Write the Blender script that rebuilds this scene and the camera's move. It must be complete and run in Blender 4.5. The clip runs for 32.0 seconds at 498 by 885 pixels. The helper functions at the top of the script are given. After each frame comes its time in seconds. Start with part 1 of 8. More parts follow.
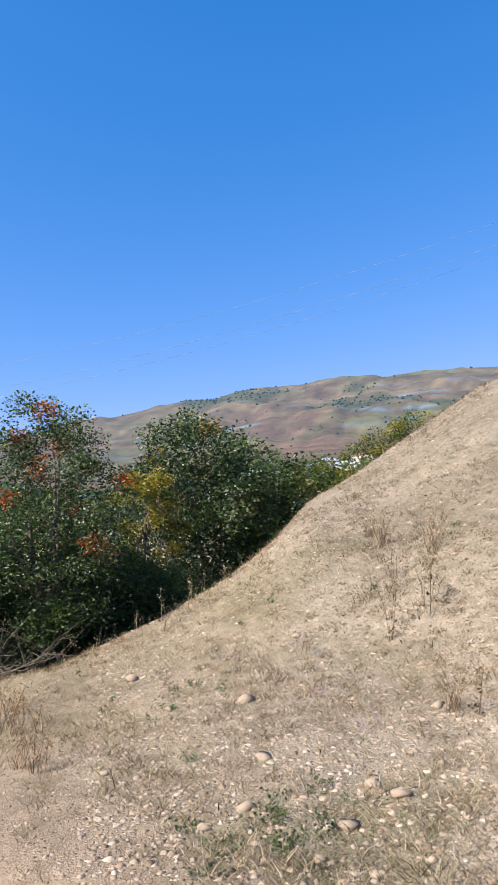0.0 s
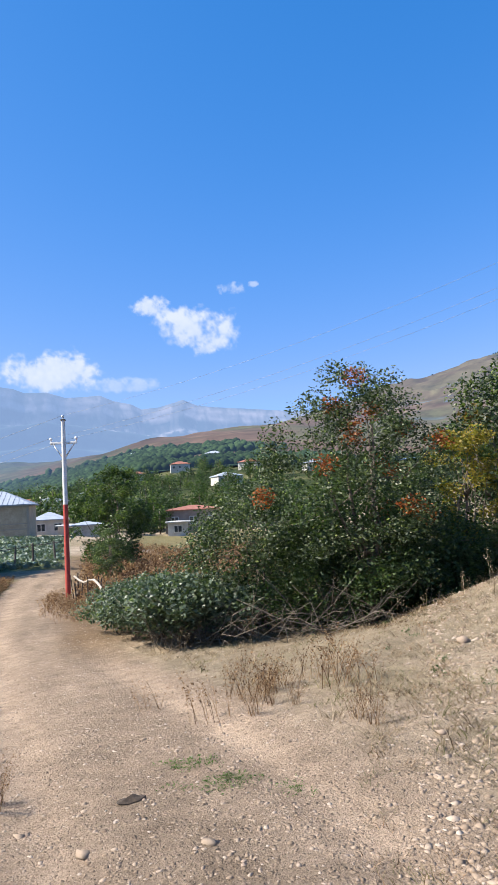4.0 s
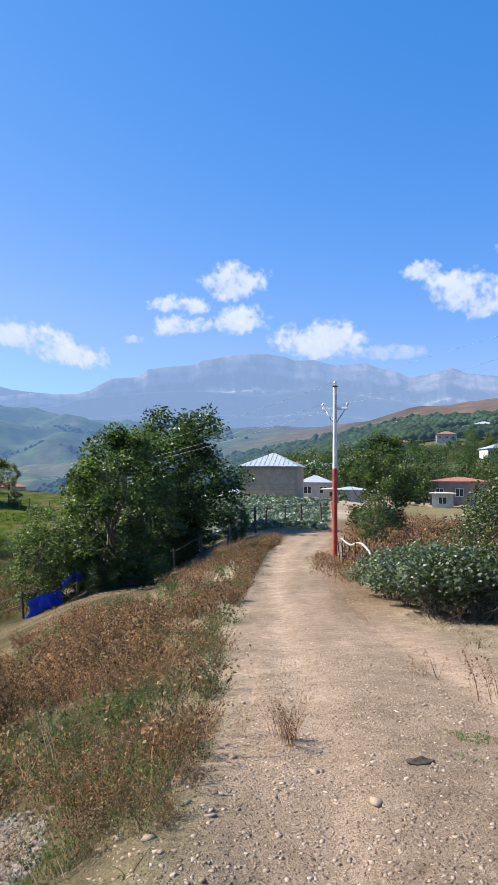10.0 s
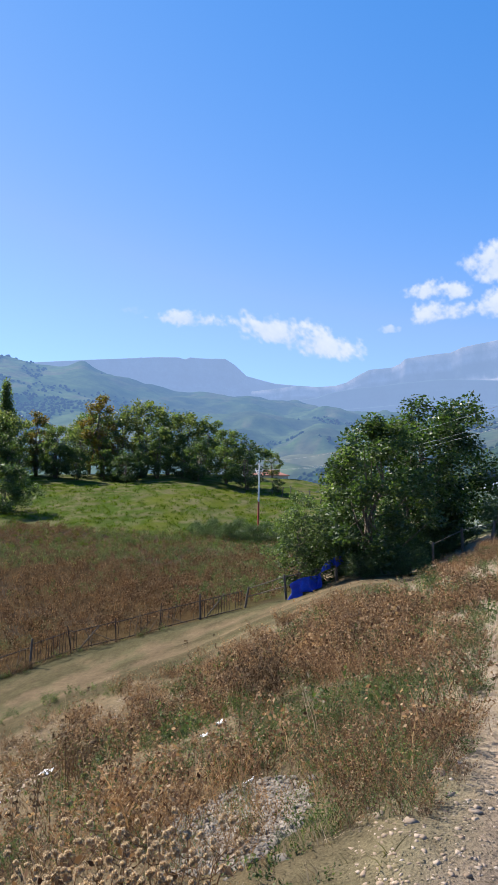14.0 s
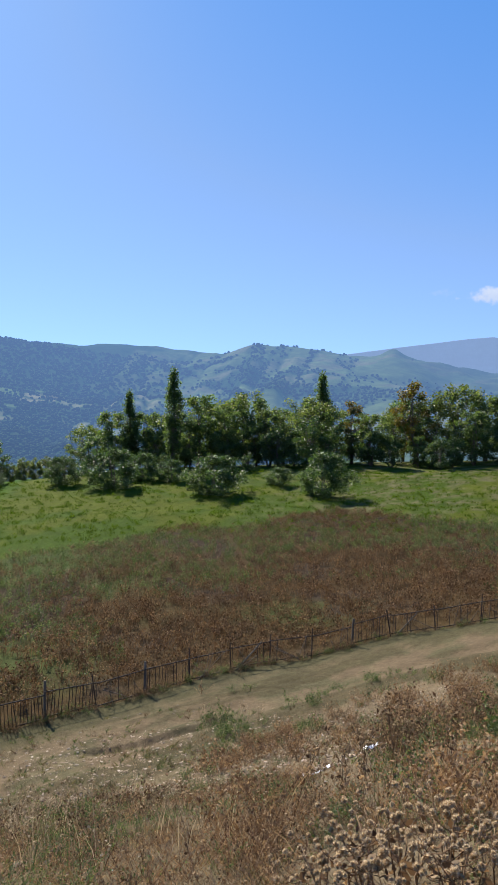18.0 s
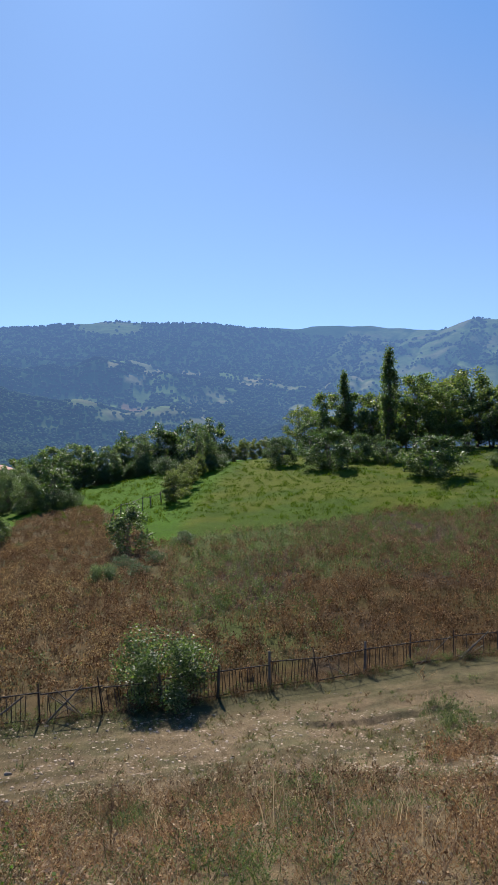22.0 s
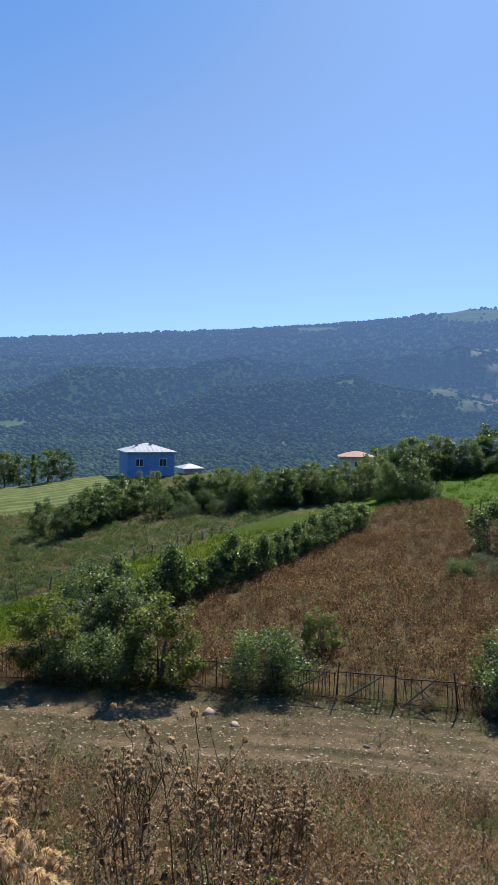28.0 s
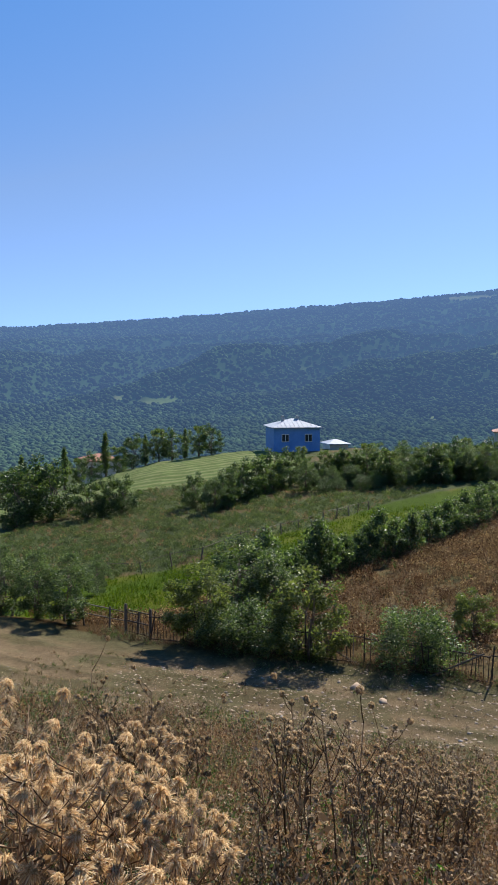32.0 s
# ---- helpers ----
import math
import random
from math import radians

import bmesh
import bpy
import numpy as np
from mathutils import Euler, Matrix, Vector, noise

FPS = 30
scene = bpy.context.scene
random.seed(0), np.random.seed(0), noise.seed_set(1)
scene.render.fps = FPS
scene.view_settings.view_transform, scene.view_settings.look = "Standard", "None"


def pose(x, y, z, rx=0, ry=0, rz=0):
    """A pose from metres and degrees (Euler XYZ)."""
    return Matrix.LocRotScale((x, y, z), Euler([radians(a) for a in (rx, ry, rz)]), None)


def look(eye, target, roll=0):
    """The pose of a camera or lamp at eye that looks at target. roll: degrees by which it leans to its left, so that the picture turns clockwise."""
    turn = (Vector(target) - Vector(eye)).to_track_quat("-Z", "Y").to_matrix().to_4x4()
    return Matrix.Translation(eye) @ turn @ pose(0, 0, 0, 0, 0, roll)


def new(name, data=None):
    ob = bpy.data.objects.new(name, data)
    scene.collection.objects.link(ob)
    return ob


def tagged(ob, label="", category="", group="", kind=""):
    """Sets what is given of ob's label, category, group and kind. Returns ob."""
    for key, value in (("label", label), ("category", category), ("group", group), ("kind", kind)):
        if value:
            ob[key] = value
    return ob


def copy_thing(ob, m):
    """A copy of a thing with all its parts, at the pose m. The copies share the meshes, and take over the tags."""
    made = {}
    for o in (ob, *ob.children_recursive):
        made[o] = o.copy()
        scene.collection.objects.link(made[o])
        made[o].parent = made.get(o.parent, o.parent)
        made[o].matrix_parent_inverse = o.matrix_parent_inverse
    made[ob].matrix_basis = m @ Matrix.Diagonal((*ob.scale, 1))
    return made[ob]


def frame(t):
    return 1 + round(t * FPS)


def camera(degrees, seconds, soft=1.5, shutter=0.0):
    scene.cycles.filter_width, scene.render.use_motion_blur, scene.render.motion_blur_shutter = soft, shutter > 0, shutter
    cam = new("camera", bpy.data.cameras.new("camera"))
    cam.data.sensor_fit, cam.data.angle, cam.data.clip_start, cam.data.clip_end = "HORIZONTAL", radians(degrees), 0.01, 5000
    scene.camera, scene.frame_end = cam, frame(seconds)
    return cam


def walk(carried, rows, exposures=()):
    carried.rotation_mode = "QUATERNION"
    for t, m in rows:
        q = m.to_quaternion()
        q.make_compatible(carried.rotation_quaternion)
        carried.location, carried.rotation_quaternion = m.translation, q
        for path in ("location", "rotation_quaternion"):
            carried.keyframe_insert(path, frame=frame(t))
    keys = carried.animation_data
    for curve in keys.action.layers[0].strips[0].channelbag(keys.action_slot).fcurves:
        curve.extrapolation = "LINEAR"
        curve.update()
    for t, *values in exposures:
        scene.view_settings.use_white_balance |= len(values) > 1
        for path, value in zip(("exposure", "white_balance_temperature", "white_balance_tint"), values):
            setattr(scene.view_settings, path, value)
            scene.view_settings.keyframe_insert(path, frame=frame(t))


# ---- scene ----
cam = camera(40.3, 32.0, soft=0.5)


def held(x, y, z, yaw, pitch, roll):
    """A hand-held camera: yaw to the left of +y, pitch up, roll, in degrees."""
    return pose(x, y, z, 0, 0, yaw) @ pose(0, 0, 0, 90 + pitch) @ pose(0, 0, 0, 0, 0, roll)


WALK = [
    (0.0, 0.19, 0.03, 0.10, -45.69, 7.06, -1.22),
    (0.5, 0.20, 0.03, 0.10, -41.75, 6.88, -0.57),
    (1.0, 0.21, 0.04, 0.09, -38.29, 6.65, -1.19),
    (1.5, 0.22, 0.06, 0.09, -34.07, 6.49, -1.60),
    (2.0, 0.24, 0.07, 0.08, -31.40, 6.14, -1.49),
    (2.5, 0.25, 0.07, 0.08, -27.67, 5.75, -1.03),
    (3.0, 0.25, 0.08, 0.08, -24.62, 5.40, -1.80),
    (3.5, 0.25, 0.08, 0.08, -22.18, 5.16, -3.07),
    (4.0, 0.24, 0.09, 0.08, -19.50, 4.92, -3.15),
    (4.5, 0.23, 0.09, 0.08, -17.17, 4.56, -2.77),
    (6.5, 0.12, 0.10, 0.07, -9.34, 3.39, 0.50),
    (7.0, 0.11, 0.10, 0.06, -7.92, 3.01, 0.44),
    (7.5, 0.09, 0.10, 0.06, -6.06, 2.72, -0.46),
    (8.0, 0.07, 0.11, 0.06, -3.88, 2.41, 0.76),
    (8.5, 0.06, 0.11, 0.06, -1.77, 2.56, 0.82),
    (9.0, 0.04, 0.11, 0.06, -0.00, 2.75, 0.25),
    (9.5, 0.04, 0.12, 0.06, 1.27, 2.82, -0.38),
    (10.0, 0.04, 0.12, 0.06, 2.62, 2.73, 0.39),
    (10.5, 0.04, 0.12, 0.06, 4.70, 2.57, 1.44),
    (11.0, 0.04, 0.12, 0.07, 7.08, 2.39, 2.28),
    (11.5, 0.04, 0.12, 0.07, 10.47, 2.17, 1.64),
    (12.0, 0.04, 0.12, 0.07, 14.31, 2.02, 0.90),
    (12.5, 0.04, 0.12, 0.06, 17.05, 1.78, 0.93),
    (13.0, 0.04, 0.13, 0.06, 19.23, 1.71, 0.72),
    (13.5, 0.04, 0.13, 0.05, 21.45, 1.65, 0.99),
    (15.5, -0.08, 0.15, -0.15, 32.49, 1.55, 0.68),
    (16.0, -0.06, 0.13, -0.14, 34.80, 1.22, 0.43),
    (16.5, -0.04, 0.10, -0.11, 37.88, 0.97, 0.41),
    (17.0, -0.01, 0.08, -0.08, 42.60, 0.72, 0.99),
    (17.5, 0.02, 0.07, -0.06, 45.77, 0.50, 0.92),
    (18.0, 0.04, 0.06, -0.04, 50.04, 0.32, 0.09),
    (18.5, 0.04, 0.06, -0.03, 54.85, 0.12, -0.26),
    (19.0, 0.03, 0.06, -0.04, 58.52, -0.21, -0.66),
    (19.5, 0.01, 0.07, -0.05, 62.54, -0.48, -0.62),
    (20.0, -0.03, 0.07, -0.05, 65.02, -0.78, 0.08),
    (20.5, -0.07, 0.06, -0.06, 67.01, -1.11, -0.12),
    (21.0, -0.12, 0.04, -0.07, 66.47, -1.16, -0.20),
    (21.5, -0.17, 0.02, -0.08, 66.05, -1.28, -0.43),
    (22.0, -0.21, -0.00, -0.09, 67.94, -1.25, -0.37),
    (22.5, -0.24, -0.02, -0.09, 68.92, -1.38, 0.39),
    (23.0, -0.24, -0.04, -0.08, 70.36, -1.53, 0.81),
    (23.5, -0.24, -0.06, -0.07, 72.64, -1.57, 1.00),
    (24.0, -0.24, -0.08, -0.06, 75.25, -1.66, 0.42),
    (24.5, -0.23, -0.09, -0.05, 77.75, -1.62, 0.89),
    (26.5, -0.09, -0.23, 0.01, 86.60, -1.56, 0.41),
    (27.0, -0.10, -0.23, 0.01, 89.77, -1.67, -0.07),
    (27.5, -0.10, -0.23, 0.00, 93.71, -1.85, 0.54),
    (28.0, -0.11, -0.22, 0.00, 97.52, -2.22, 0.89),
    (28.5, -0.11, -0.22, -0.00, 100.51, -2.58, 0.09),
    (29.0, -0.12, -0.22, -0.00, 102.54, -2.94, -0.28),
    (29.5, -0.13, -0.23, -0.01, 104.65, -3.21, 0.02),
    (30.0, -0.15, -0.25, -0.02, 107.19, -3.47, -0.44),
    (30.5, -0.17, -0.26, -0.02, 107.89, -3.67, -0.61),
    (31.0, -0.18, -0.28, -0.03, 107.20, -3.93, -0.61),
    (31.5, -0.18, -0.29, -0.03, 108.28, -4.18, -0.22),
    (32.0, -0.18, -0.30, -0.03, 109.73, -4.39, 0.07),
]
walk(cam, [(r[0], held(*r[1:])) for r in WALK], exposures=[(0.0, 1.24), (9.0, 1.2), (13.0, 1.23), (19.0, 1.04), (26.5, 0.95), (32.0, 0.95)])

# ---- sky and sun ----
SUN_AZ, SUN_EL = 79.0, 42.0


def bearing(az, r, z=0.0):
    """A place r metres from the standpoint, az degrees to the left of +y."""
    a = radians(az)
    return Vector((-r * math.sin(a), r * math.cos(a), z))


world = bpy.data.worlds.new("world")
scene.world = world
world.use_nodes = True
wn = world.node_tree
sky = wn.nodes.new("ShaderNodeTexSky")
sky.sky_type = "NISHITA"
sky.sun_disc = False
sky.sun_elevation = radians(SUN_EL)
sky.sun_rotation = radians(-SUN_AZ)
sky.altitude = 900
sky.air_density = 1.0
sky.dust_density = 0.3
sky.ozone_density = 1.5
# a clear mountain sky: deep blue overhead, paler towards the sun and the horizon
lum = wn.nodes.new("ShaderNodeRGBToBW")
wn.links.new(sky.outputs[0], lum.inputs[0])
soft = wn.nodes.new("ShaderNodeMath")
soft.operation = "POWER"
soft.inputs[1].default_value = 0.76
wn.links.new(lum.outputs[0], soft.inputs[0])
level = wn.nodes.new("ShaderNodeMapRange")
level.inputs["From Min"].default_value, level.inputs["From Max"].default_value = 0.7, 2.7
wn.links.new(soft.outputs[0], level.inputs[0])
hue = wn.nodes.new("ShaderNodeMix")
hue.data_type = "RGBA"
hue.inputs[6].default_value = (0.03, 1.0, 3.35, 1)
hue.inputs[7].default_value = (0.58, 1.02, 1.98, 1)
wn.links.new(level.outputs[0], hue.inputs[0])
tone = wn.nodes.new("ShaderNodeVectorMath")
tone.operation = "SCALE"
wn.links.new(hue.outputs[2], tone.inputs[0])
wn.links.new(soft.outputs[0], tone.inputs["Scale"])
wn.links.new(tone.outputs[0], wn.nodes["Background"].inputs[0])
wn.nodes["Background"].inputs[1].default_value = 0.0836

sun_data = bpy.data.lights.new("sun", "SUN")
sun_data.energy, sun_data.angle, sun_data.color = 5.0, radians(0.5), (1.0, 0.935, 0.85)
sun = new("sun", sun_data)
sd = bearing(SUN_AZ, math.cos(radians(SUN_EL)), math.sin(radians(SUN_EL)))
sun.matrix_world = look(sd * 50, (0, 0, 0))

# ---- noise on arrays ----
def lattice(ix, iy, seed):
    h = (ix.astype(np.int64) * 374761393 + iy.astype(np.int64) * 668265263 + seed * 982451653) & 0x7FFFFFFF
    h = ((h ^ (h >> 13)) * 1274126177) & 0x7FFFFFFF
    return ((h ^ (h >> 16)) & 0xFFFF) / 65535.0


def vnoise(x, y, seed=0):
    x, y = np.asarray(x, float), np.asarray(y, float)
    ix, iy = np.floor(x), np.floor(y)
    fx, fy = x - ix, y - iy
    fx, fy = fx * fx * (3 - 2 * fx), fy * fy * (3 - 2 * fy)
    a, b = lattice(ix, iy, seed), lattice(ix + 1, iy, seed)
    c, d = lattice(ix, iy + 1, seed), lattice(ix + 1, iy + 1, seed)
    return (a + (b - a) * fx) * (1 - fy) + (c + (d - c) * fx) * fy


def fbm(x, y, seed=0, octaves=4):
    s, amp, tot = 0.0, 1.0, 0.0
    for i in range(octaves):
        s = s + amp * vnoise(np.asarray(x) * 2 ** i + 17 * i, np.asarray(y) * 2 ** i - 9 * i, seed + i)
        tot += amp
        amp *= 0.5
    return s / tot


def step(a, b, x):
    t = np.clip((np.asarray(x, float) - a) / (b - a), 0, 1)
    return t * t * (3 - 2 * t)


# ---- meshes from arrays ----
def np_mesh(name, verts, faces, mats, attrs=None, smooth=False, index=None):
    """One mesh from an N x 3 array of points and an M x k array of faces."""
    me = bpy.data.meshes.new(name)
    verts, faces = np.asarray(verts, np.float32), np.asarray(faces, np.int32)
    k = faces.shape[1]
    me.vertices.add(len(verts))
    me.vertices.foreach_set("co", verts.ravel())
    me.loops.add(faces.size)
    me.loops.foreach_set("vertex_index", faces.ravel())
    me.polygons.add(len(faces))
    me.polygons.foreach_set("loop_start", np.arange(0, faces.size, k, dtype=np.int32))
    me.polygons.foreach_set("loop_total", np.full(len(faces), k, np.int32))
    if smooth:
        me.polygons.foreach_set("use_smooth", np.ones(len(faces), bool))
    for m in mats if isinstance(mats, (list, tuple)) else [mats]:
        me.materials.append(m)
    if index is not None:
        me.polygons.foreach_set("material_index", np.asarray(index, np.int32))
    me.update(calc_edges=True)
    for key, val in (attrs or {}).items():
        if val.ndim == 2:
            a = me.attributes.new(key, "FLOAT_COLOR", "POINT")
            a.data.foreach_set("color", np.c_[val, np.ones(len(val))].astype(np.float32).ravel())
        else:
            a = me.attributes.new(key, "FLOAT", "POINT")
            a.data.foreach_set("value", val.astype(np.float32))
    return me


def part_np(name, verts, faces, mats, parent=None, label="", **kw):
    ob = new(name, np_mesh(name, verts, faces, mats, **kw))
    if parent is not None:
        ob.parent = parent
    if label:
        ob["label"] = label
    return ob


def part(name, bm, material, parent, label=""):
    me = bpy.data.meshes.new(name)
    bm.to_mesh(me)
    bm.free()
    me.materials.append(material)
    ob = new(name, me)
    if parent is not None:
        ob.parent = parent
    if label:
        ob["label"] = label
    return ob


def box_bm(x0, y0, z0, x1, y1, z1, bevel=0.0, bm=None):
    bm = bm or bmesh.new()
    r = bmesh.ops.create_cube(bm, size=1.0)
    for v in r["verts"]:
        v.co = Vector(((x0 + x1) / 2 + v.co.x * (x1 - x0), (y0 + y1) / 2 + v.co.y * (y1 - y0), (z0 + z1) / 2 + v.co.z * (z1 - z0)))
    if bevel:
        bmesh.ops.bevel(bm, geom=list({e for v in r["verts"] for e in v.link_edges}), offset=bevel, segments=1, affect="EDGES")
    return bm


def tube(points, radii, sides=6):
    """Points and quads of a tapering tube through the points."""
    P = np.asarray(points, float)
    n = len(P)
    T = np.gradient(P, axis=0)
    T /= np.linalg.norm(T, axis=1)[:, None] + 1e-9
    ref = np.array([0.31, 0.95, 0.05]) if abs(T[:, 2]).mean() > 0.6 else np.array([0.0, 0.05, 1.0])
    A = np.cross(T, ref)
    A /= np.linalg.norm(A, axis=1)[:, None] + 1e-9
    B = np.cross(T, A)
    ang = np.arange(sides) * 2 * np.pi / sides
    R = np.broadcast_to(np.asarray(radii, float), (n,))
    V = P[:, None] + R[:, None, None] * (A[:, None] * np.cos(ang)[None, :, None] + B[:, None] * np.sin(ang)[None, :, None])
    i, j = np.meshgrid(np.arange(n - 1), np.arange(sides), indexing="ij")
    j2 = (j + 1) % sides
    F = np.stack([i * sides + j, i * sides + j2, (i + 1) * sides + j2, (i + 1) * sides + j], -1).reshape(-1, 4)
    caps = []
    if sides == 4:
        caps = [[3, 2, 1, 0], [(n - 1) * 4 + q for q in range(4)]]
    if sides == 6:
        b = (n - 1) * 6
        caps = [[3, 2, 1, 0], [5, 4, 3, 0], [b, b + 1, b + 2, b + 3], [b, b + 3, b + 4, b + 5]]
    if caps:
        F = np.r_[F, caps]
    return V.reshape(-1, 3), F


def joined(pieces):
    vs, fs, n = [], [], 0
    for v, f in pieces:
        vs.append(v)
        fs.append(np.asarray(f) + n)
        n += len(v)
    return np.concatenate(vs), np.concatenate(fs)


# ---- materials ----
def nodes_of(name):
    m = bpy.data.materials.new(name)
    m.use_nodes = True
    return m, m.node_tree, m.node_tree.nodes["Principled BSDF"]


def add(nt, kind, **inputs):
    n = nt.nodes.new(kind)
    for k, v in inputs.items():
        n.inputs[k.replace("_", " ")].default_value = v
    return n


def ramp(nt, fac, stops):
    n = nt.nodes.new("ShaderNodeValToRGB")
    e = n.color_ramp.elements
    while len(e) < len(stops):
        e.new(0.5)
    for el, (p, c) in zip(e, stops):
        el.position, el.color = p, (*c, 1)
    nt.links.new(fac, n.inputs[0])
    return n.outputs[0]


def mixed(nt, kind, fac, a, b):
    n = nt.nodes.new("ShaderNodeMix")
    n.data_type, n.blend_type = "RGBA", kind
    for sock, val in ((n.inputs[0], fac), (n.inputs[6], a), (n.inputs[7], b)):
        if isinstance(val, (int, float)):
            sock.default_value = val
        elif isinstance(val, tuple):
            sock.default_value = (*val, 1)
        else:
            nt.links.new(val, sock)
    return n.outputs[2]


def noise_out(nt, scale, detail=4.0, rough=0.55, obj=True):
    co = nt.nodes.new("ShaderNodeTexCoord")
    n = add(nt, "ShaderNodeTexNoise", Scale=scale, Detail=detail, Roughness=rough)
    nt.links.new(co.outputs["Object"], n.inputs["Vector"])
    return n.outputs[0]


def bumped(nt, bsdf, height, strength, dist):
    b = add(nt, "ShaderNodeBump", Strength=strength, Distance=dist)
    nt.links.new(height, b.inputs["Height"])
    nt.links.new(b.outputs[0], bsdf.inputs["Normal"])


def surface(name, dark, light, scale=6.0, fine=60.0, rough=0.8, metal=0.0, bump=0.3, dist=0.01, per_object=0.0):
    """A worn surface: broad stains and fine grain between two colours."""
    m, nt, b = nodes_of(name)
    broad, grain = noise_out(nt, scale, 5), noise_out(nt, fine, 4, 0.7)
    col = ramp(nt, broad, [(0.3, dark), (0.7, light)])
    g = ramp(nt, grain, [(0.25, (0.72, 0.72, 0.72)), (0.75, (1.2, 1.2, 1.2))])
    col = mixed(nt, "MULTIPLY", 1.0, col, g)
    if per_object:
        oi = nt.nodes.new("ShaderNodeObjectInfo")
        r = ramp(nt, oi.outputs["Random"], [(0.0, (1 - per_object,) * 3), (1.0, (1 + per_object,) * 3)])
        col = mixed(nt, "MULTIPLY", 1.0, col, r)
    nt.links.new(col, b.inputs["Base Color"])
    b.inputs["Roughness"].default_value, b.inputs["Metallic"].default_value = rough, metal
    bumped(nt, b, grain, bump, dist)
    return m


def leafy(name, stops, translucent=0.35, rough=0.5, tint=(1.55, 1.9, 0.65)):
    """Leaves or dry stems: each piece takes its own tone; thin, so some light comes through."""
    m, nt, b = nodes_of(name)
    g = nt.nodes.new("ShaderNodeNewGeometry")
    col = ramp(nt, g.outputs["Random Per Island"], [(p, tuple(0.86 * q for q in c)) for p, c in stops])
    broad = ramp(nt, noise_out(nt, 0.9, 3), [(0.3, (0.7, 0.72, 0.7)), (0.7, (1.25, 1.2, 1.1))])
    col = mixed(nt, "MULTIPLY", 1.0, col, broad)
    nt.links.new(col, b.inputs["Base Color"])
    b.inputs["Roughness"].default_value = rough
    b.inputs["Specular IOR Level"].default_value = 0.3 if rough < 0.55 else 0.1
    tr = nt.nodes.new("ShaderNodeBsdfTranslucent")
    nt.links.new(mixed(nt, "MULTIPLY", 1.0, col, tint), tr.inputs[0])
    mix = nt.nodes.new("ShaderNodeMixShader")
    mix.inputs[0].default_value = translucent
    nt.links.new(b.outputs[0], mix.inputs[1])
    nt.links.new(tr.outputs[0], mix.inputs[2])
    out = nt.nodes["Material Output"]
    nt.links.new(mix.outputs[0], out.inputs[0])
    return m


def hazed_backdrop(name, glow, share, scale=0.02, use_attr=True, base=(0.1, 0.1, 0.1), contrast=0.35):
    """Far land: own colours, with a pale blue glow mixed in as haze."""
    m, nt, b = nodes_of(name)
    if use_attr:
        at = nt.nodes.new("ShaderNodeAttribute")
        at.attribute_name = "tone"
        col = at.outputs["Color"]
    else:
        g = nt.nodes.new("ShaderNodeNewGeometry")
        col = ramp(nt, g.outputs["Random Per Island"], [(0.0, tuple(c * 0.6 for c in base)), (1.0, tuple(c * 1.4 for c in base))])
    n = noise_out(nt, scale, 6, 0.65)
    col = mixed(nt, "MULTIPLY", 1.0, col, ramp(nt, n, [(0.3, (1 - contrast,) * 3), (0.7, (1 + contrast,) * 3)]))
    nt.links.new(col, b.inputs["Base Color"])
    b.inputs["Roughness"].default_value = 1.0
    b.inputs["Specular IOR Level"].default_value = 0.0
    # the haze is painted as blue emission of the land itself
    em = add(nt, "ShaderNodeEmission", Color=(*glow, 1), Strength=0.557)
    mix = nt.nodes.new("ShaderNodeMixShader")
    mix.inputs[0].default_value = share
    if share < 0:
        haze_glow = nt.nodes.new("ShaderNodeAttribute")
        haze_glow.attribute_name = "haze_glow"
        nt.links.new(haze_glow.outputs["Fac"], mix.inputs[0])
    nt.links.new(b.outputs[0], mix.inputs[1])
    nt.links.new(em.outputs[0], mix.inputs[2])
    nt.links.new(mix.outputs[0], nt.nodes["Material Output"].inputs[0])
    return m


